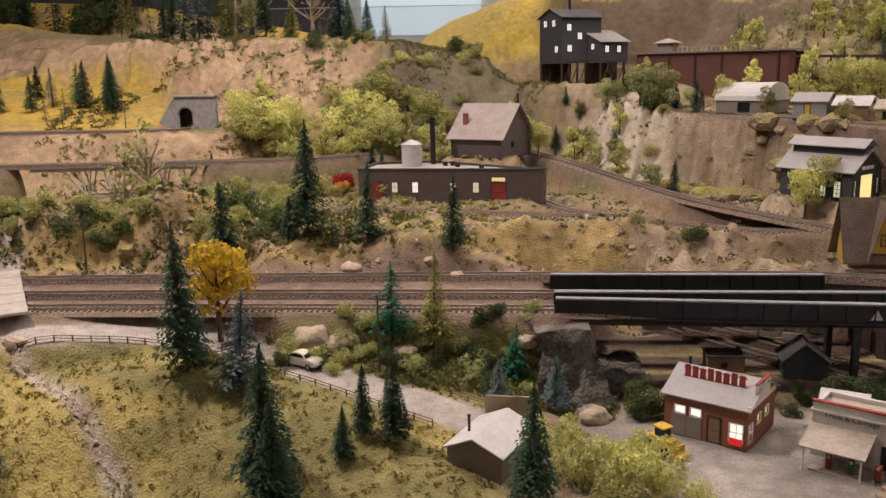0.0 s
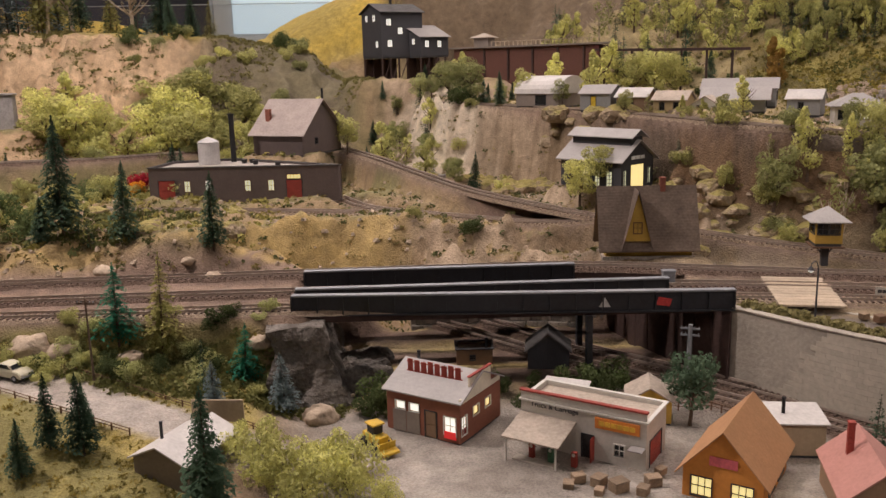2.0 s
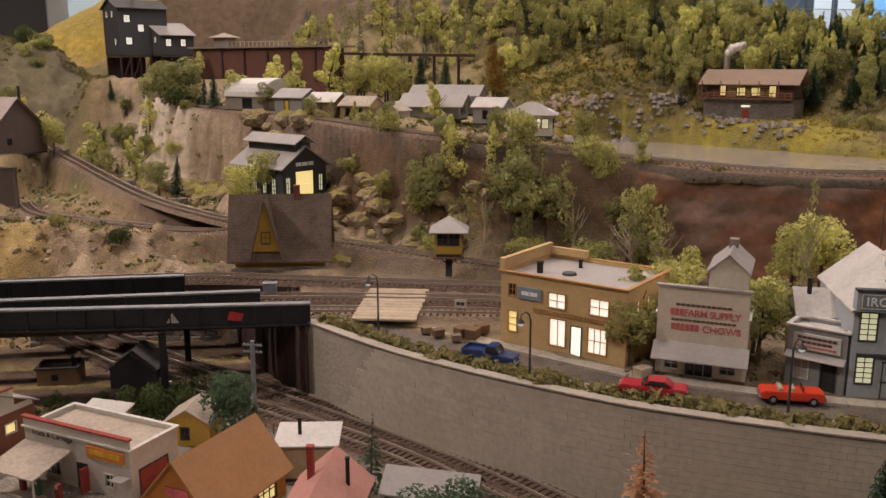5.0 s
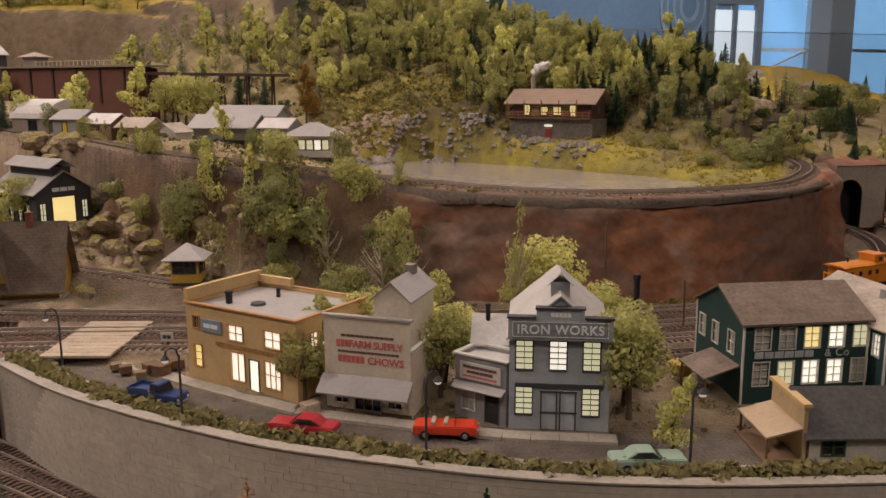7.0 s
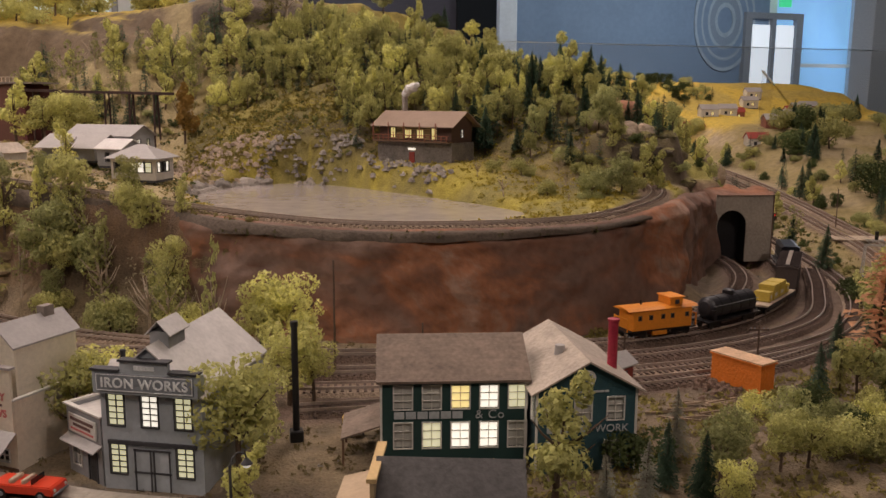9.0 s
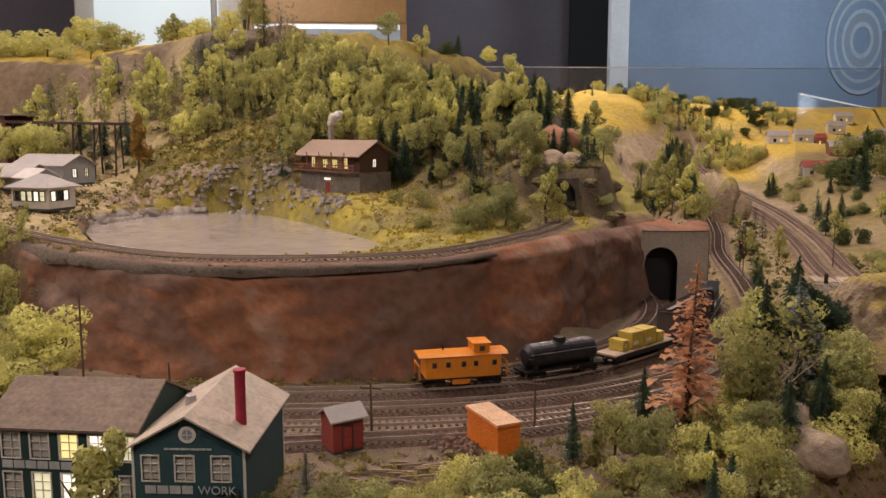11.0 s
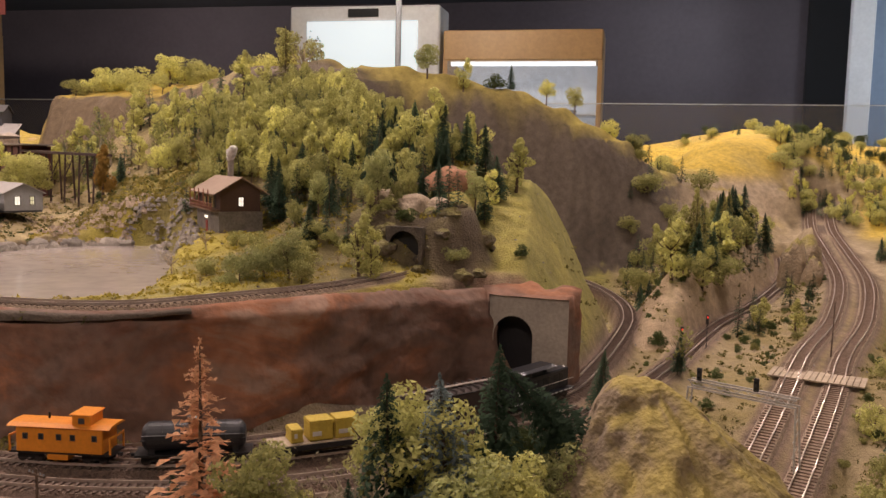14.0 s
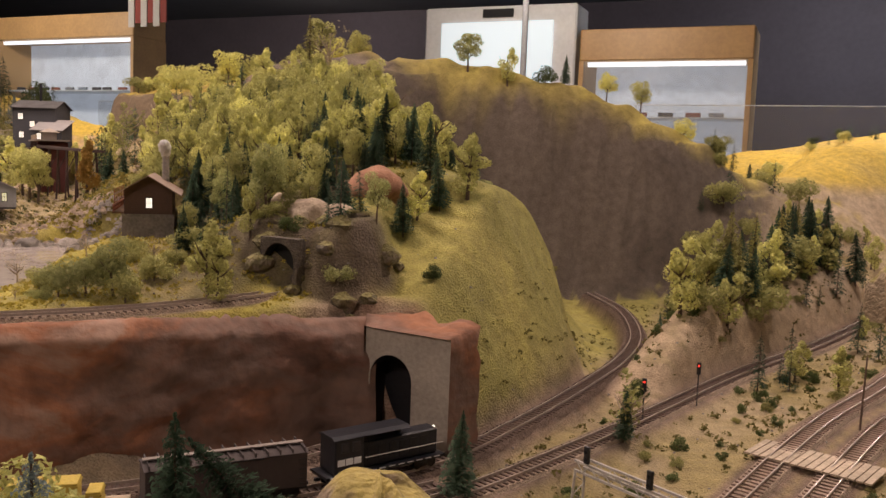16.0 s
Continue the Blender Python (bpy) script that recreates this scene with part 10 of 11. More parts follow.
sg = thing("crossing_sign", "small white square sign beside the tracks", "sign", pose(0.842, 0.928, 1.147, 0, 0, -25))
part("post", rod((0, 0, -0.002), (0, 0, 0.012), r=0.0006), TRIM_D, sg)
part("board", boxes((-0.007, -0.0015, 0.008, 0.007, -0.0006, 0.018)), TRIM_W, sg)
bars(sg, -0.005, 0.005, 0.011, 0.004, TRIM_D, 2, -0.002)
sgb = thing("signal_cabinet", "grey metal cabinet beside the rear track", "cabinet", pose(0.627, 1.055, 1.148, 0, 0, -6))
part("body", boxes((-0.008, -0.005, 0, 0.008, 0.005, 0.018), bevel=0.0006), STEELTOP, sgb)
part("lid", boxes((-0.009, -0.006, 0.018, 0.009, 0.006, 0.0195), bevel=0.0004), STEELTOP, sgb)


def fence(points, label, h=0.011, gap=0.022, mat=TRIM_B):
    f = thing("fence", label, "fence", group="fences")
    pts = [(x, y, ground_at(x, y)) for x, y in points]
    q, a = even(pts, gap)
    last = None
    for (x, y, z), d in zip(q, a):
        z = ground_at(x, y)
        part("post", boxes((x - 0.0007, y - 0.0007, z - 0.003, x + 0.0007, y + 0.0007, z + h)), mat, f)
        if last:
            for k in (0.5, 0.92):
                part("rail", rod((last[0], last[1], last[2] + h * k), (x, y, z + h * k), r=0.0005, sides=5), mat, f)
        last = (x, y, z)


fence([(p[0] - 0.018, p[1] - 0.034) for p in HILL_ROAD if -0.56 < p[0] < 0.03], "low dark guard rail along the hill road", 0.008)
fence([(p[0] + 0.016, p[1] + 0.036) for p in HILL_ROAD if -0.30 < p[0] < 0.12], "low brown guard rail above the hill road", 0.007)
fence([(0.10, 0.705), (0.19, 0.690), (0.27, 0.675), (0.34, 0.655)], "low dark railing round the yard", 0.010)
fence([(0.515, 0.905), (0.56, 0.90), (0.61, 0.875), (0.64, 0.84)], "brown garden fence behind the sheds", 0.010, 0.012)

# crates, barrels and scrap
CRATE = material("old_crate_wood", (0.28, 0.20, 0.13), 0.85, vary=0.3, scale=90, rand=0.25)


def crate(x, y, z, s_, a, label="weathered wooden crate on the ground", mat=None):
    c = thing("crate", label, "crate", pose(x, y, z, 0, 0, a), group="crates")
    part("box", boxes((-s_, -s_ * 0.8, 0, s_, s_ * 0.8, s_ * 1.2), bevel=s_ * 0.08), mat or CRATE, c)
    part("lid", boxes((-s_ * 1.05, -s_ * 0.85, s_ * 1.2, s_ * 1.05, s_ * 0.85, s_ * 1.36), bevel=s_ * 0.05), mat or CRATE, c)


for x, y, s_, a in ((0.418, 0.738, 0.006, 10), (0.435, 0.728, 0.007, 40), (0.405, 0.725, 0.006, 70), (0.45, 0.715, 0.008, 20), (0.47, 0.705, 0.006, 50), (0.485, 0.72, 0.007, 5), (0.50, 0.74, 0.005, 30), (0.43, 0.71, 0.005, 60)):
    crate(x, y, 1.0465, s_, a)
for x, y, s_, a in ((0.80, 0.865, 0.006, 10), (0.825, 0.86, 0.0075, 30), (0.835, 0.85, 0.008, 50), (0.815, 0.845, 0.005, 0), (0.79, 0.88, 0.005, 20), (0.85, 0.865, 0.007, 15)):
    crate(x, y, 1.143, s_, a, "brown freight crate beside the store", TRIM_B if a % 20 else CRATE)
crate(0.962, 0.700, 1.141, 0.0075, 20, "pale crate beside the store wall", PLANK)
for x, y in ((0.40, 1.66), (0.425, 1.655), (0.478, 1.66), (0.49, 1.65)):
    crate(x, y, ground_at(x, y), 0.009, random.uniform(0, 90), "grey crate beside the engine track", STONE)


# orange container, red tool shed, scrap round them
s = house("orange_container", "bright orange container with a pale top", (1.750, 0.664), (1.772, 0.672), 1.146, 0.062, 0.030, "flat", wall=material("orange_container_paint", (0.75, 0.20, 0.025), 0.5, vary=0.1, scale=50), roof_mat=material("peach_top", (0.62, 0.40, 0.24), 0.7), trim=material("orange_container_paint", (0.75, 0.20, 0.025)), category="container")
part("top", boxes((-0.0015, -0.0015, 0.0318, 0.0249, 0.0635, 0.0332)), material("peach_top", (0.62, 0.40, 0.24), 0.7), s, "pale peach top panel")
house("red_tool_shed", "small dark red tool shed with a grey roof", (1.599, 0.693), (1.627, 0.708), 1.146, 0.026, 0.032, "side", 0.008, 0.004, siding("dark_red_boards", (0.25, 0.04, 0.03), 0.003, True), ROOF_GREY, doors=[("front", 0.010, 0.024, 0.020, RED_DOOR)], category="shed")
small_rocks("scrap_heap", "heap of rusty scrap beside the container", [(1.72 + random.gauss(0, 0.012), 0.69 + random.gauss(0, 0.014), 1.147) for _ in range(70)], [random.uniform(0.002, 0.006) for _ in range(70)], material("rusty_scrap", (0.16, 0.10, 0.07), 0.8, vary=0.5, scale=200), "scrap")
for k in range(14):
    t = thing("timber", "weathered loose timber on the ground", "timber", pose(random.uniform(1.62, 1.72), random.uniform(0.62, 0.67), 1.1462, 0, 0, random.gauss(-5, 12)), group="loose timbers")
    part("beam", boxes((-0.02, -0.0012, 0, 0.02, 0.0012, 0.0018)), CRATE, t)

# ---- rocks ----
for x, y, r, s_ in ((0.170, 0.930, 0.020, 3), (-0.17, 1.03, 0.026, 6), (-0.13, 1.025, 0.02, 7), (-0.05, 1.005, 0.015, 8), (-0.53, 1.005, 0.014, 9), (0.10, 1.01, 0.014, 13), (2.06, 0.735, 0.03, 14), (2.055, 0.665, 0.032, 15), (1.985, 1.51, 0.042, 11), (1.93, 1.46, 0.03, 12), (1.95, 1.40, 0.03, 31), (1.90, 1.42, 0.026, 32), (1.99, 1.40, 0.024, 33), (0.02, 1.215, 0.012, 21), (-0.14, 1.26, 0.016, 22), (-0.02, 1.25, 0.01, 23)):
    red = s_ in (11,)
    b = tagged(rock("boulder", r, material("red_boulder_rock", (0.34, 0.17, 0.10), 0.9, vary=0.25, scale=50, bump=0.6) if red else ROCK, seed=s_, squash=0.62), "large rounded red boulder on the hill" if red else "rough plaster boulder set in the slope", "rock", group="boulders")
    b.matrix_world = pose(x, y, ground_at(x, y) + r * 0.15, 0, 0, s_ * 40)
small_rocks("rubble", "pale rubble below the bridge abutment", [(0.20 + random.gauss(0, 0.02), 1.06 + random.gauss(0, 0.05), 1.052) for _ in range(120)], [random.uniform(0.002, 0.008) for _ in range(120)], ROCK)
rock_band("rock_ledges", "pale craggy rock ledges below the company houses", [(x + random.gauss(0, 0.01), y + random.gauss(0, 0.012), ground_at(x, y)) for x, y in [(np.interp(t, [0, 0.3, 0.6, 1], [0.345, 0.44, 0.56, 0.74]), np.interp(t, [0, 0.3, 0.6, 1], [1.99, 1.86, 1.75, 1.60]) - d_) for t, d_ in zip(np.random.rand(95), 0.07 * np.random.rand(95))]], [random.uniform(0.008, 0.026) for _ in range(95)], SANDROCK)
rock_band("pier_rubble", "grey rock slope beside the bridge pier", [(0.20 + 0.035 * k_, 1.0 + random.uniform(0, 0.14), 1.052) for k_ in np.random.rand(34) * 1.6 - 0.3], [random.uniform(0.008, 0.022) for _ in range(34)], MATS["grey_brown_rock"])
rock_band("left_outcrops", "tan rock outcrops on the wooded banks", [(x, y, ground_at(x, y)) for x, y in strew(70, -0.85, 0.05, 1.32, 1.60, free)], [random.uniform(0.006, 0.022) for _ in range(70)], SANDROCK)
rock_band("slope_outcrops", "brown outcrops on the wooded slope", [(x, y, ground_at(x, y)) for x, y in strew(60, 0.66, 1.1, 1.2, 1.6, lambda x, y: free(x, y) and mask_at(STEEP, x, y) > 0.5)], [random.uniform(0.006, 0.018) for _ in range(60)], SANDROCK)
rock_band("adit_rocks", "dark rocks round the adit on the hill", [(x, y, ground_at(x, y)) for x, y in [(1.88 + 0.19 * u_, 1.315 + 0.11 * v_) for u_, v_ in np.random.rand(24, 2)]], [random.uniform(0.006, 0.015) for _ in range(24)], MATS["shaded_hill_rock"])
small_rocks("stream_stones", "pale stones in the dry stream bed", [(x + random.gauss(0, 0.005), y + random.gauss(0, 0.004), ground_at(x, y)) for x, y in [(np.interp(t, [0, 0.2, 0.45, 0.7, 1], [-0.56, -0.49, -0.42, -0.36, -0.29]), np.interp(t, [0, 0.2, 0.45, 0.7, 1], [1.03, 0.96, 0.90, 0.83, 0.72])) for t in np.random.rand(260)]], [random.uniform(0.0012, 0.004) for _ in range(260)], material("pale_stones", (0.50, 0.42, 0.34), 0.9, vary=0.3, scale=90))
small_rocks("slope_rocks", "broken tan rocks on the terraces", [(x, y, ground_at(x, y)) for x, y in strew(1500, -0.9, 1.1, 1.25, 2.05, free)], [random.uniform(0.0015, 0.008) for _ in range(1500)], ROCK)
small_rocks("waterfall_rocks", "tumbled pale rocks above the pond", [(x, y, ground_at(x, y)) for x, y in strew(330, 1.13, 1.33, 1.58, 1.73, lambda x, y: True)], [random.uniform(0.003, 0.011) for _ in range(330)], material("tumbled_rock", (0.40, 0.31, 0.23), 0.9, vary=0.35, scale=60, bump=0.6))
small_rocks("track_stones", "scattered stones beside the tracks", [(x, y, ground_at(x, y)) for x, y in strew(700, 0.7, 2.7, 0.6, 2.2, lambda x, y: mask_at(BED, x, y) < 0.5)], [random.uniform(0.001, 0.0032) for _ in range(700)], STONE)

# rock mound over the low tracks, with a tunnel mouth
# steep towards the yard, with a long ridge falling away outwards
vs, fs = [], []
NA, NR = 120, 40
TOP = (2.284, 0.967, 1.274)
for j in range(NR + 1):
    f = j / NR
    for i in range(NA):
        a = 2 * math.pi * i / NA
        ang = math.degrees(a)
        reach = float(np.interp(ang, [0, 40, 90, 150, 200, 235, 270, 300, 320, 340, 360], [0.23, 0.15, 0.13, 0.10, 0.075, 0.09, 0.115, 0.16, 0.24, 0.27, 0.23]))
        foot = float(np.interp(ang, [0, 50, 70, 120, 150, 170, 205, 225, 285, 305, 335, 360], [1.07, 1.08, 1.13, 1.13, 1.08, 1.07, 1.10, 1.15, 1.155, 1.14, 1.08, 1.07]))
        ridge_up = float(np.interp(ang, [0, 290, 312, 335, 360], [0.0, 0.0, 0.026, 0.0, 0.0]))
        x, y = TOP[0] + reach * f * math.cos(a), TOP[1] + reach * f * math.sin(a)
        crag = abs(noise.noise((x * 24, y * 24, 3.1))) * 0.022 + noise.noise((x * 60, y * 60, 1.7)) * 0.007 + noise.noise((x * 140, y * 140, 0.7)) * 0.0025
        prof = 1 - (0.30 * f + 0.70 * f ** 1.55) if 150 < ang < 300 else 1 - f ** 1.05
        prof = (1 - 0.12 * math.exp(-(f / 0.12) ** 2)) * prof if f < 0.3 else prof
        vs.append((x + crag * math.cos(a) * min(1, 3 * f), y + crag * math.sin(a) * min(1, 3 * f), foot + (TOP[2] - foot) * prof + ridge_up * math.sin(math.pi * f) + crag * 0.5 * f * (1.25 - f)))
for j in range(NR):
    for i in range(NA):
        fs.append((j * NA + i, j * NA + (i + 1) % NA, (j + 1) * NA + (i + 1) % NA, (j + 1) * NA + i))
MOUND = mottled("mossy_plaster_rock", [(0.20, 0.15, 0.105), (0.29, 0.22, 0.14), (0.34, 0.26, 0.12), (0.40, 0.31, 0.21)], 9.0, (1, 1, 1), bump=0.7, fine=14, moss=(0.37, 0.29, 0.085))
tagged(from_arrays("rock_mound", vs, fs, MOUND, smooth=True), "craggy mossy rock mound over the low tracks", "mound", kind="structure")
wing = tagged(rock("rock_outcrop", 0.085, SANDROCK, seed=41, squash=1.0), "sandy rock outcrop beside the tunnel mouth", "rock")
wing.matrix_world = pose(2.475, 0.80, 1.06, 0, 0, 30)

# tall rock spires beside the cutting, plank crossing over the outer tracks
for x, y, r, tall, s_ in ((2.655, 2.285, 0.030, 3.2, 51), (2.692, 2.245, 0.020, 2.6, 52), (2.70, 2.36, 0.034, 2.4, 53)):
    b = tagged(rock("rock_spire", r, SANDROCK, seed=s_, squash=tall), "tall grey-brown rock spire beside the cutting", "rock", group="rock spires")
    b.matrix_world = pose(x, y, ground_at(x, y) + 0.02, 4, -5, s_ * 30)
cr = thing("grade_crossing", "level crossing of bleached planks over the outer tracks", "crossing")
for k in range(16):
    part("plank", boxes((0, k * 0.0082, 0, 0.062, k * 0.0082 + 0.0072, 0.0022), bevel=0.0003), PLANK, cr)
cr.matrix_world = pose(2.490, 1.480, 1.1572, 0, 0, -18) @ pose(0, 0, 0, 0, 0, -90) @ Matrix.Translation((-0.03, 0, 0))

# signal gantry over the outer tracks
gan = thing("signal_gantry", "pale steel lattice signal gantry over the tracks", "signal gantry")
PALE_STEEL = material("pale_steel", (0.42, 0.40, 0.36), 0.6, vary=0.2, scale=60)
for x in (-0.065, 0.065):
    for y in (-0.006, 0.006):
        part("leg", rod((x - (0.004 if x < 0 else -0.004), y * 1.6, 0), (x, y, 0.075), r=0.0012, sides=6), PALE_STEEL, gan)
    part("leg_lacing", rod(*[(x, (-1) ** k * 0.0075, 0.008 + 0.009 * k) for k in range(8)], r=0.0006, sides=5), PALE_STEEL, gan)
for y in (-0.006, 0.006):
    part("chord", boxes((-0.066, y - 0.001, 0.074, 0.066, y + 0.001, 0.076), (-0.066, y - 0.001, 0.083, 0.066, y + 0.001, 0.085)), PALE_STEEL, gan)
    part("lacing", rod(*[(-0.064 + 0.008 * k, y, 0.0755 if k % 2 else 0.0835) for k in range(17)], r=0.0006, sides=5), PALE_STEEL, gan)
for x in (-0.05, 0.02):
    sh = part("signal_head", boxes((x - 0.003, -0.010, 0.086, x + 0.003, -0.007, 0.102), bevel=0.0006), BLACK, gan)
    for z_ in (0.090, 0.097):
        part("lens", tube(bmesh.new(), [(x, -0.0108, z_), (x, -0.0099, z_)], [0.0015, 0.0015], 10), PANE_DARK, sh)
gan.matrix_world = pose(2.412, 1.19, 1.115, 0, 0, -29)
for x, y in ((2.408, 1.62), (2.36, 1.50)):
    ms_ = thing("mast_signal", "tall black mast signal beside the track", "signal", pose(x, y, ground_at(x, y)), group="mast signals")
    part("mast", rod((0, 0, -0.003), (0, 0, 0.055), r=0.0008), BLACK, ms_)
    part("head", boxes((-0.0025, -0.002, 0.042, 0.0025, 0.002, 0.058), bevel=0.0005), BLACK, ms_)
    part("lens", tube(bmesh.new(), [(0, -0.0026, 0.054), (0, -0.0018, 0.054)], [0.0013, 0.0013], 10), material("red_signal_lens", (0.6, 0.02, 0.02), 0.3, bump=0, emit=(1, 0.05, 0.03), strength=2.0), ms_)

# truss bridge on the far left
tb = thing("truss_bridge", "pale timber truss bridge over the gorge", "bridge")
for y in (-0.016, 0.016):
    part("top_chord", boxes((-0.34, y - 0.002, -0.008, 0.02, y + 0.002, -0.002)), PALE_STEEL, tb)
    part("bottom_chord", boxes((-0.22, y - 0.002, -0.066, -0.03, y + 0.002, -0.061)), PALE_STEEL, tb)
    for k in range(9):
        x = -0.235 + k * 0.027
        part("diagonal", rod((x, y, -0.005), (x + (0.0135 if k % 2 == 0 else -0.0135), y, -0.064), r=0.0018, sides=6), PALE_STEEL, tb)
    part("end_post", rod((-0.27, y, -0.005), (-0.22, y, -0.064), r=0.002, sides=6), PALE_STEEL, tb)
    part("end_post", rod((0.015, y, -0.005), (-0.03, y, -0.064), r=0.002, sides=6), PALE_STEEL, tb)
for x in (-0.215, -0.125, -0.035):
    for y in (-0.014, 0.014):
        part("bent_leg", rod((x, y * 1.6, -0.17), (x, y, -0.066), r=0.0025, sides=6), PALE_STEEL, tb)
part("deck", boxes((-0.36, -0.02, -0.002, 0.03, 0.02, 0.0)), PALE_STEEL, tb)
tb.matrix_world = pose(-0.555, 1.868, 1.257, 0, 0, 1)

# small far houses behind the clear barrier
for k in range(12):
    x, y = 3.15 + 0.16 * (k % 6) + random.uniform(-0.03, 0.03), 2.75 + 0.45 * (k // 6) + 0.25 * (k % 6) * 0.6
    house("far_house", "small far model house with a " + ("red" if k % 3 == 0 else "grey") + " roof", (x, y), (x + 0.075, y - 0.02), ground_at(x, y) - 0.004, 0.06, 0.04, "side", 0.02, 0.004, BRICK_RED if k % 4 == 1 else WHITE_BOARD, RED_DOOR if k % 3 == 0 else ROOF_GREY, holes=[("front", 0.02, 0.014, 0.03, 0.026, "x"), ("front", 0.045, 0.014, 0.055, 0.026, "y")], category="house", group="far houses")

# ---- hall: clear barriers, display cases, column, screen, windows ----
def barrier(p, q, z0, z1, label):
    L = math.dist(p, q)
    b = thing("clear_barrier", label, "barrier", pose(p[0], p[1], 0, 0, 0, math.degrees(math.atan2(q[1] - p[1], q[0] - p[0]))))
    ob = part("sheet", boxes((0, -0.003, z0, L, 0.003, z1 - 0.006)), SCUFFED, b, "clear acrylic sheet")
    ob.visible_shadow = False
    part("top_edge", boxes((0, -0.004, z1 - 0.0055, L, 0.004, z1), bevel=0.001), ACRYLEDGE, b, "pale polished upper edge")


barrier((1.4, 6.05), (7.0, 6.05), 0.0, 1.885, "long clear acrylic barrier at the far edge")
barrier((-3.2, 6.05), (1.38, 6.05), 0.0, 1.885, "long clear acrylic barrier behind the hills")
barrier((2.889, 2.337), (5.0, 5.2), 1.1, 1.549, "clear acrylic barrier on the wooded hillside")

# the back panel emits light itself, standing for the lamps inside the case
CASE_GLOW = material("lit_case_back", (0.5, 0.55, 0.6), 0.6, vary=0.25, scale=4, bump=0, emit=(0.45, 0.52, 0.62), strength=0.5)


def display_case(x0, x1, y, top, label, shelves=3):
    c = thing("display_case", label, "display case", pose(x0, y, 0), group="display cases")
    w = x1 - x0
    part("base", boxes((0, 0, 0, w, 0.5, 0.9), bevel=0.01), BEECH, c)
    part("header", boxes((0, 0, top - 0.26, w, 0.5, top), bevel=0.01), BEECH, c)
    part("side", boxes((0, 0.0, 0.9, 0.04, 0.5, top - 0.26)), BEECH, c)
    part("side", boxes((w - 0.04, 0.0, 0.9, w, 0.5, top - 0.26)), BEECH, c)
    part("back", boxes((0.04, 0.46, 0.9, w - 0.04, 0.5, top - 0.26)), CASE_GLOW, c, "pale back panel that glows for the case lighting")
    for k in range(shelves):
        z_ = 1.15 + k * (top - 1.5) / shelves
        part("shelf", boxes((0.05, 0.08, z_, w - 0.05, 0.45, z_ + 0.012)), ACRYLEDGE, c)
    part("light_strip", boxes((0.06, 0.06, top - 0.30, w - 0.06, 0.1, top - 0.265)), material("case_light_strip", (0.9, 0.9, 0.9), 0.4, bump=0, emit=(0.85, 0.92, 1.0), strength=1.2), c, "lit strip lamp")
    g = part("glass", boxes((0.04, 0.012, 0.9, w - 0.04, 0.018, top - 0.26)), CASEGLASS, c, "clear glass front")
    g.visible_shadow = False
    rr = random.Random(int(x0 * 100))
    for k in range(shelves):
        for j in range(int(w / 0.2)):
            z_ = 1.162 + k * (top - 1.5) / shelves
            xx = 0.1 + j * 0.2 + rr.uniform(-0.03, 0.03)
            it = thing("model_wagon", "small model wagon on a glass shelf", "model", pose(x0 + xx, y + 0.25, z_), group="models in the cases")
            part("body", boxes((-0.06, -0.015, 0.008, 0.06, 0.015, 0.045), bevel=0.003), rr.choice((TRIM_D, BRICK_RED, STEELTOP, BLUE_SIGN)), it)
            part("chassis", boxes((-0.055, -0.012, 0.0, 0.055, 0.012, 0.008)), BLACK, it)


display_case(0.60, 1.99, 7.6, 2.62, "beech display case with lit glass shelves")
display_case(-6.4, -4.3, 7.6, 2.95, "tall beech display case with lit glass shelves")
kio = thing("white_kiosk", "white kiosk with a large bright screen", "kiosk", pose(-0.83, 7.55, 0))
part("cabinet", boxes((0, 0.02, 0, 1.40, 0.4, 2.84), bevel=0.015), WHITEP, kio)
part("screen", boxes((0.17, 0.0, 1.75, 1.20, 0.018, 2.70)), material("bright_screen", (0.45, 0.55, 0.6), 0.3, vary=0.1, scale=2, bump=0, emit=(0.78, 0.92, 0.98), strength=0.72), kio, "bright pale screen")
part("top_slot", boxes((0.56, 0.0, 2.74, 0.84, 0.018, 2.81)), BLACK, kio)
pole = thing("flag_pole", "thin pale upright pole behind the hill", "pole", pose(0.55, 6.3, 0))
part("shaft", rod((0, 0, 0), (0, 0, 3.38), r=0.022, sides=12), STEELTOP, pole)
part("base", tube(bmesh.new(), [(0, 0, 0), (0, 0, 0.03)], [0.15, 0.14], 20), STEELTOP, pole)
fl = thing("hanging_flag", "red and white striped cloth hanging beside the case", "flag", pose(-4.35, 7.586, 2.78))
for k in range(6):
    part("stripe", boxes((k * 0.085, -0.006 + 0.01 * (k % 2), 0.04 * (k % 2), k * 0.085 + 0.083, 0.004 + 0.01 * (k % 2), 0.40)), RED_DOOR if k % 2 else TRIM_W, fl)
col = tagged(part("column", boxes((4.36, 9.5, 0, 4.58, 9.6, 3.4), bevel=0.01), WHITEP), "pale painted square column", "column", kind="structure")
# flat panel before the wall; the doorway's darkness is only its near-black colour
dark = tagged(part("doorway", boxes((4.12, 10.40, 0, 4.62, 10.49, 3.36)), material("doorway_dark", (0.002, 0.002, 0.003), 0.95, vary=0.1, bump=0)), "near-black panel standing for the dark doorway beside the column", "doorway", kind="structure")
pic = thing("lit_picture", "large lit blue and white picture on the wall", "picture", pose(-1.25, 10.38, 1.6))
part("frame", boxes((0, 0.03, 0, 1.45, 0.1, 1.2), bevel=0.01), WHITEP, pic)
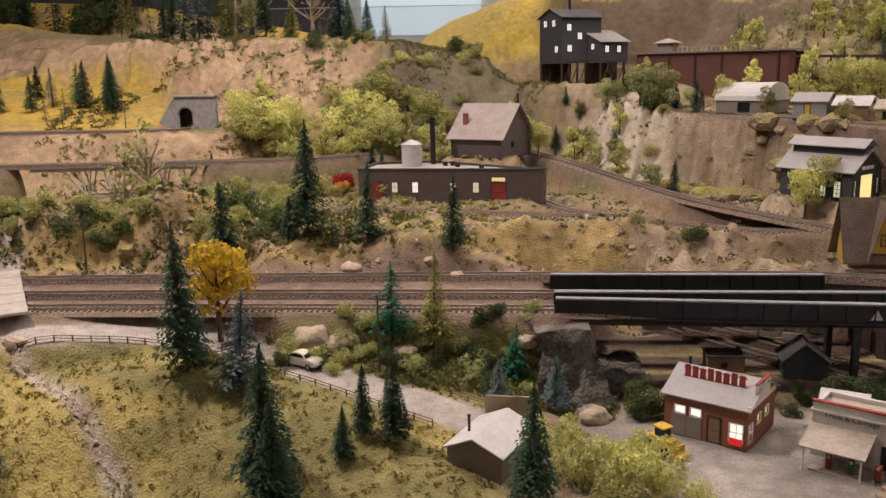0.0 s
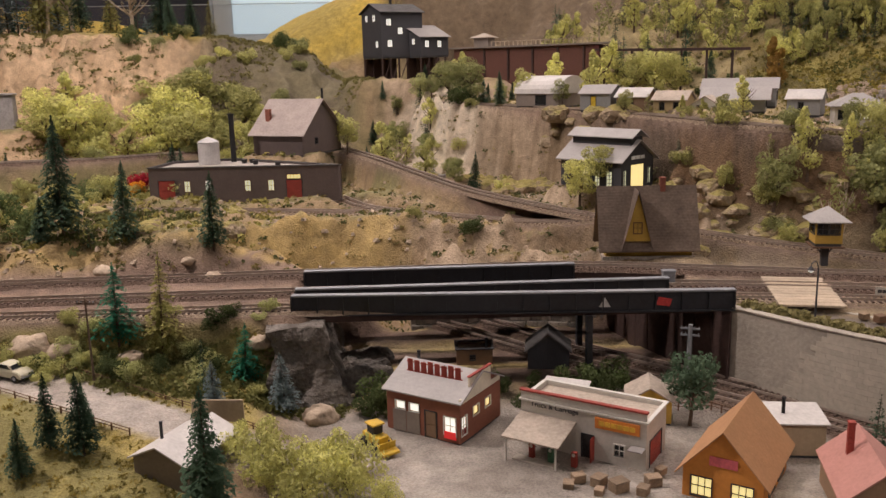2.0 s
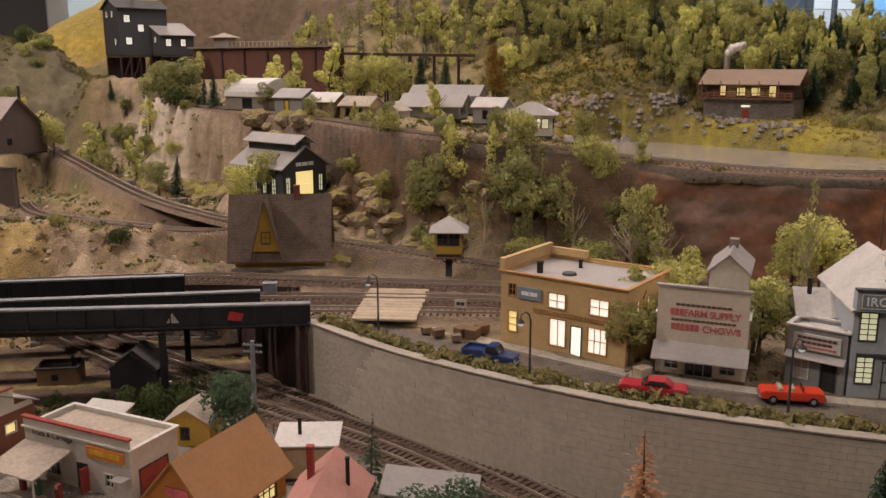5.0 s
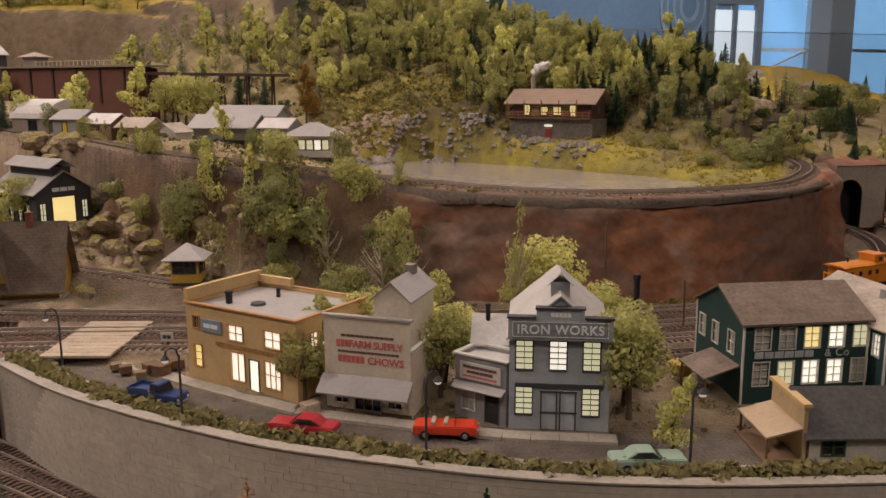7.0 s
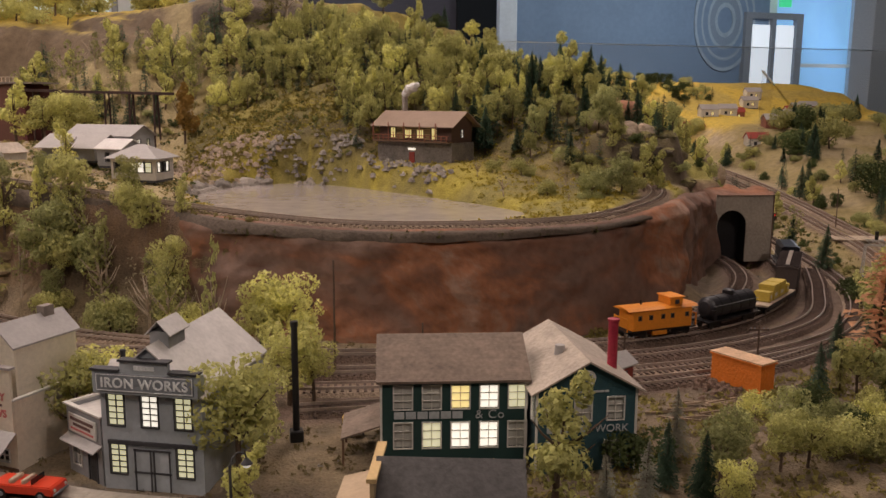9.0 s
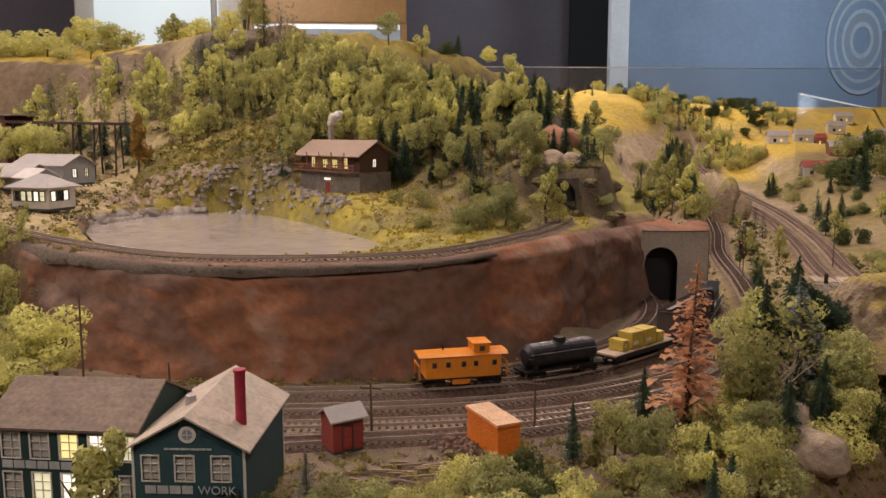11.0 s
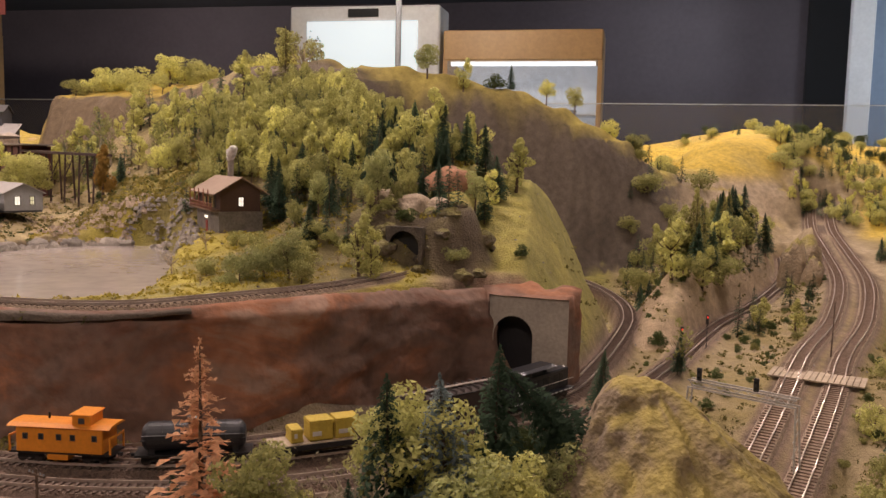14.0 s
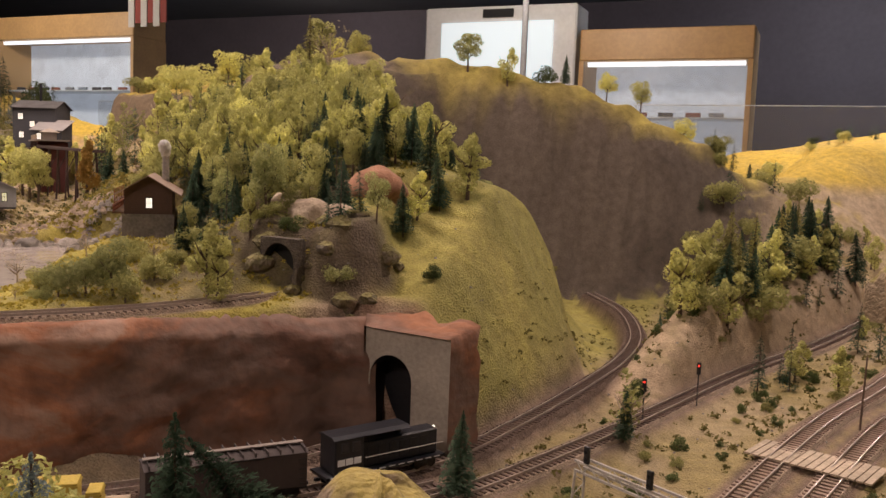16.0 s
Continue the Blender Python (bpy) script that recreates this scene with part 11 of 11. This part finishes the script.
part("panel", boxes((0.08, 0.0, 0.08, 1.37, 0.029, 1.12)), material("lit_picture_panel", (0.3, 0.5, 0.8), 0.5, vary=0.5, scale=2.5, bump=0, emit=(0.28, 0.50, 0.85), strength=1.0), pic)
for k, x in enumerate((8.6, 10.2, 11.9, 13.5)):
    wn = thing("window_%d" % (k + 1), "tall window with blue daylight behind", "window", pose(x, 10.5, 0.9), kind="structure")
    part("window_frame", boxes((0, 0, 0, 0.12, 0.2, 2.2), (1.48, 0, 0, 1.5, 0.2, 2.2), (0.12, 0, 0, 1.48, 0.2, 0.06), (0.12, 0, 2.14, 1.48, 0.2, 2.2), (0.12, 0.08, 1.05, 1.48, 0.12, 1.1)), WHITEP, wn)
    pn = part("pane", boxes((0.12, 0.09, 0.06, 1.48, 0.1, 2.14)), ACRYL, wn)
    pn.visible_shadow = False
dr = thing("door_1", "grey double doors with tall lit panes", "door", pose(8.18, 10.40, 0.0), kind="structure")
part("door_frame", boxes((0, 0, 0, 0.10, 0.09, 2.66), (0.80, 0, 0, 0.90, 0.09, 2.66), (0.10, 0, 2.58, 0.80, 0.09, 2.66), (0.42, 0.01, 0, 0.48, 0.08, 2.58)), STEELTOP, dr)
for x in (0.13, 0.51):
    part("pane", boxes((x, 0.02, 0.9, x + 0.26, 0.05, 2.5)), material("lit_door_pane", (0.7, 0.75, 0.8), 0.3, bump=0, emit=(0.85, 0.93, 1.0), strength=0.9), dr, "bright pane of daylight")
part("sign_box", boxes((0.50, -0.02, 2.74, 0.68, 0.02, 2.86), bevel=0.006), material("green_lit_sign", (0.05, 0.5, 0.25), 0.4, bump=0, emit=(0.05, 0.75, 0.3), strength=0.9), dr, "small lit green sign box")
tagged(part("pillar", boxes((9.55, 9.6, 0, 9.95, 10.0, 3.4), bevel=0.01), material("tan_pillar_paint", (0.42, 0.38, 0.36), 0.7)), "tan painted pillar before the windows", "pillar", kind="structure")
PALE_BLUE = material("pale_blue_paint", (0.34, 0.40, 0.46), 0.7, vary=0.15, scale=6, bump=0.05)
ring = thing("round_emblem", "large round wall emblem of pale concentric rings", "emblem", pose(7.9, 10.505, 2.55) @ Matrix.Diagonal((0.58, 1, 0.85, 1)))
for r0, r1, mat in ((0.0, 0.20, BLUE), (0.20, 0.27, PALE_BLUE), (0.27, 0.40, BLUE_SIGN), (0.40, 0.46, PALE_BLUE), (0.46, 0.58, BLUE), (0.58, 0.63, PALE_BLUE), (0.63, 0.74, BLUE), (0.74, 0.80, PALE_BLUE)):
    bm = bmesh.new()
    for i in range(40):
        a0, a1 = 2 * math.pi * i / 40, 2 * math.pi * (i + 1) / 40
        q = [bm.verts.new((r * math.cos(a), -0.04 if r1 != 0.20 else -0.02, r * math.sin(a))) for r, a in ((r0 + 0.001, a0), (r1, a0), (r1, a1), (r0 + 0.001, a1))]
        bm.faces.new(q)
    bmesh.ops.remove_doubles(bm, verts=bm.verts, dist=0.0002)
    bmesh.ops.solidify(bm, geom=bm.faces[:], thickness=0.03)
    part("ring", bm, mat, ring)
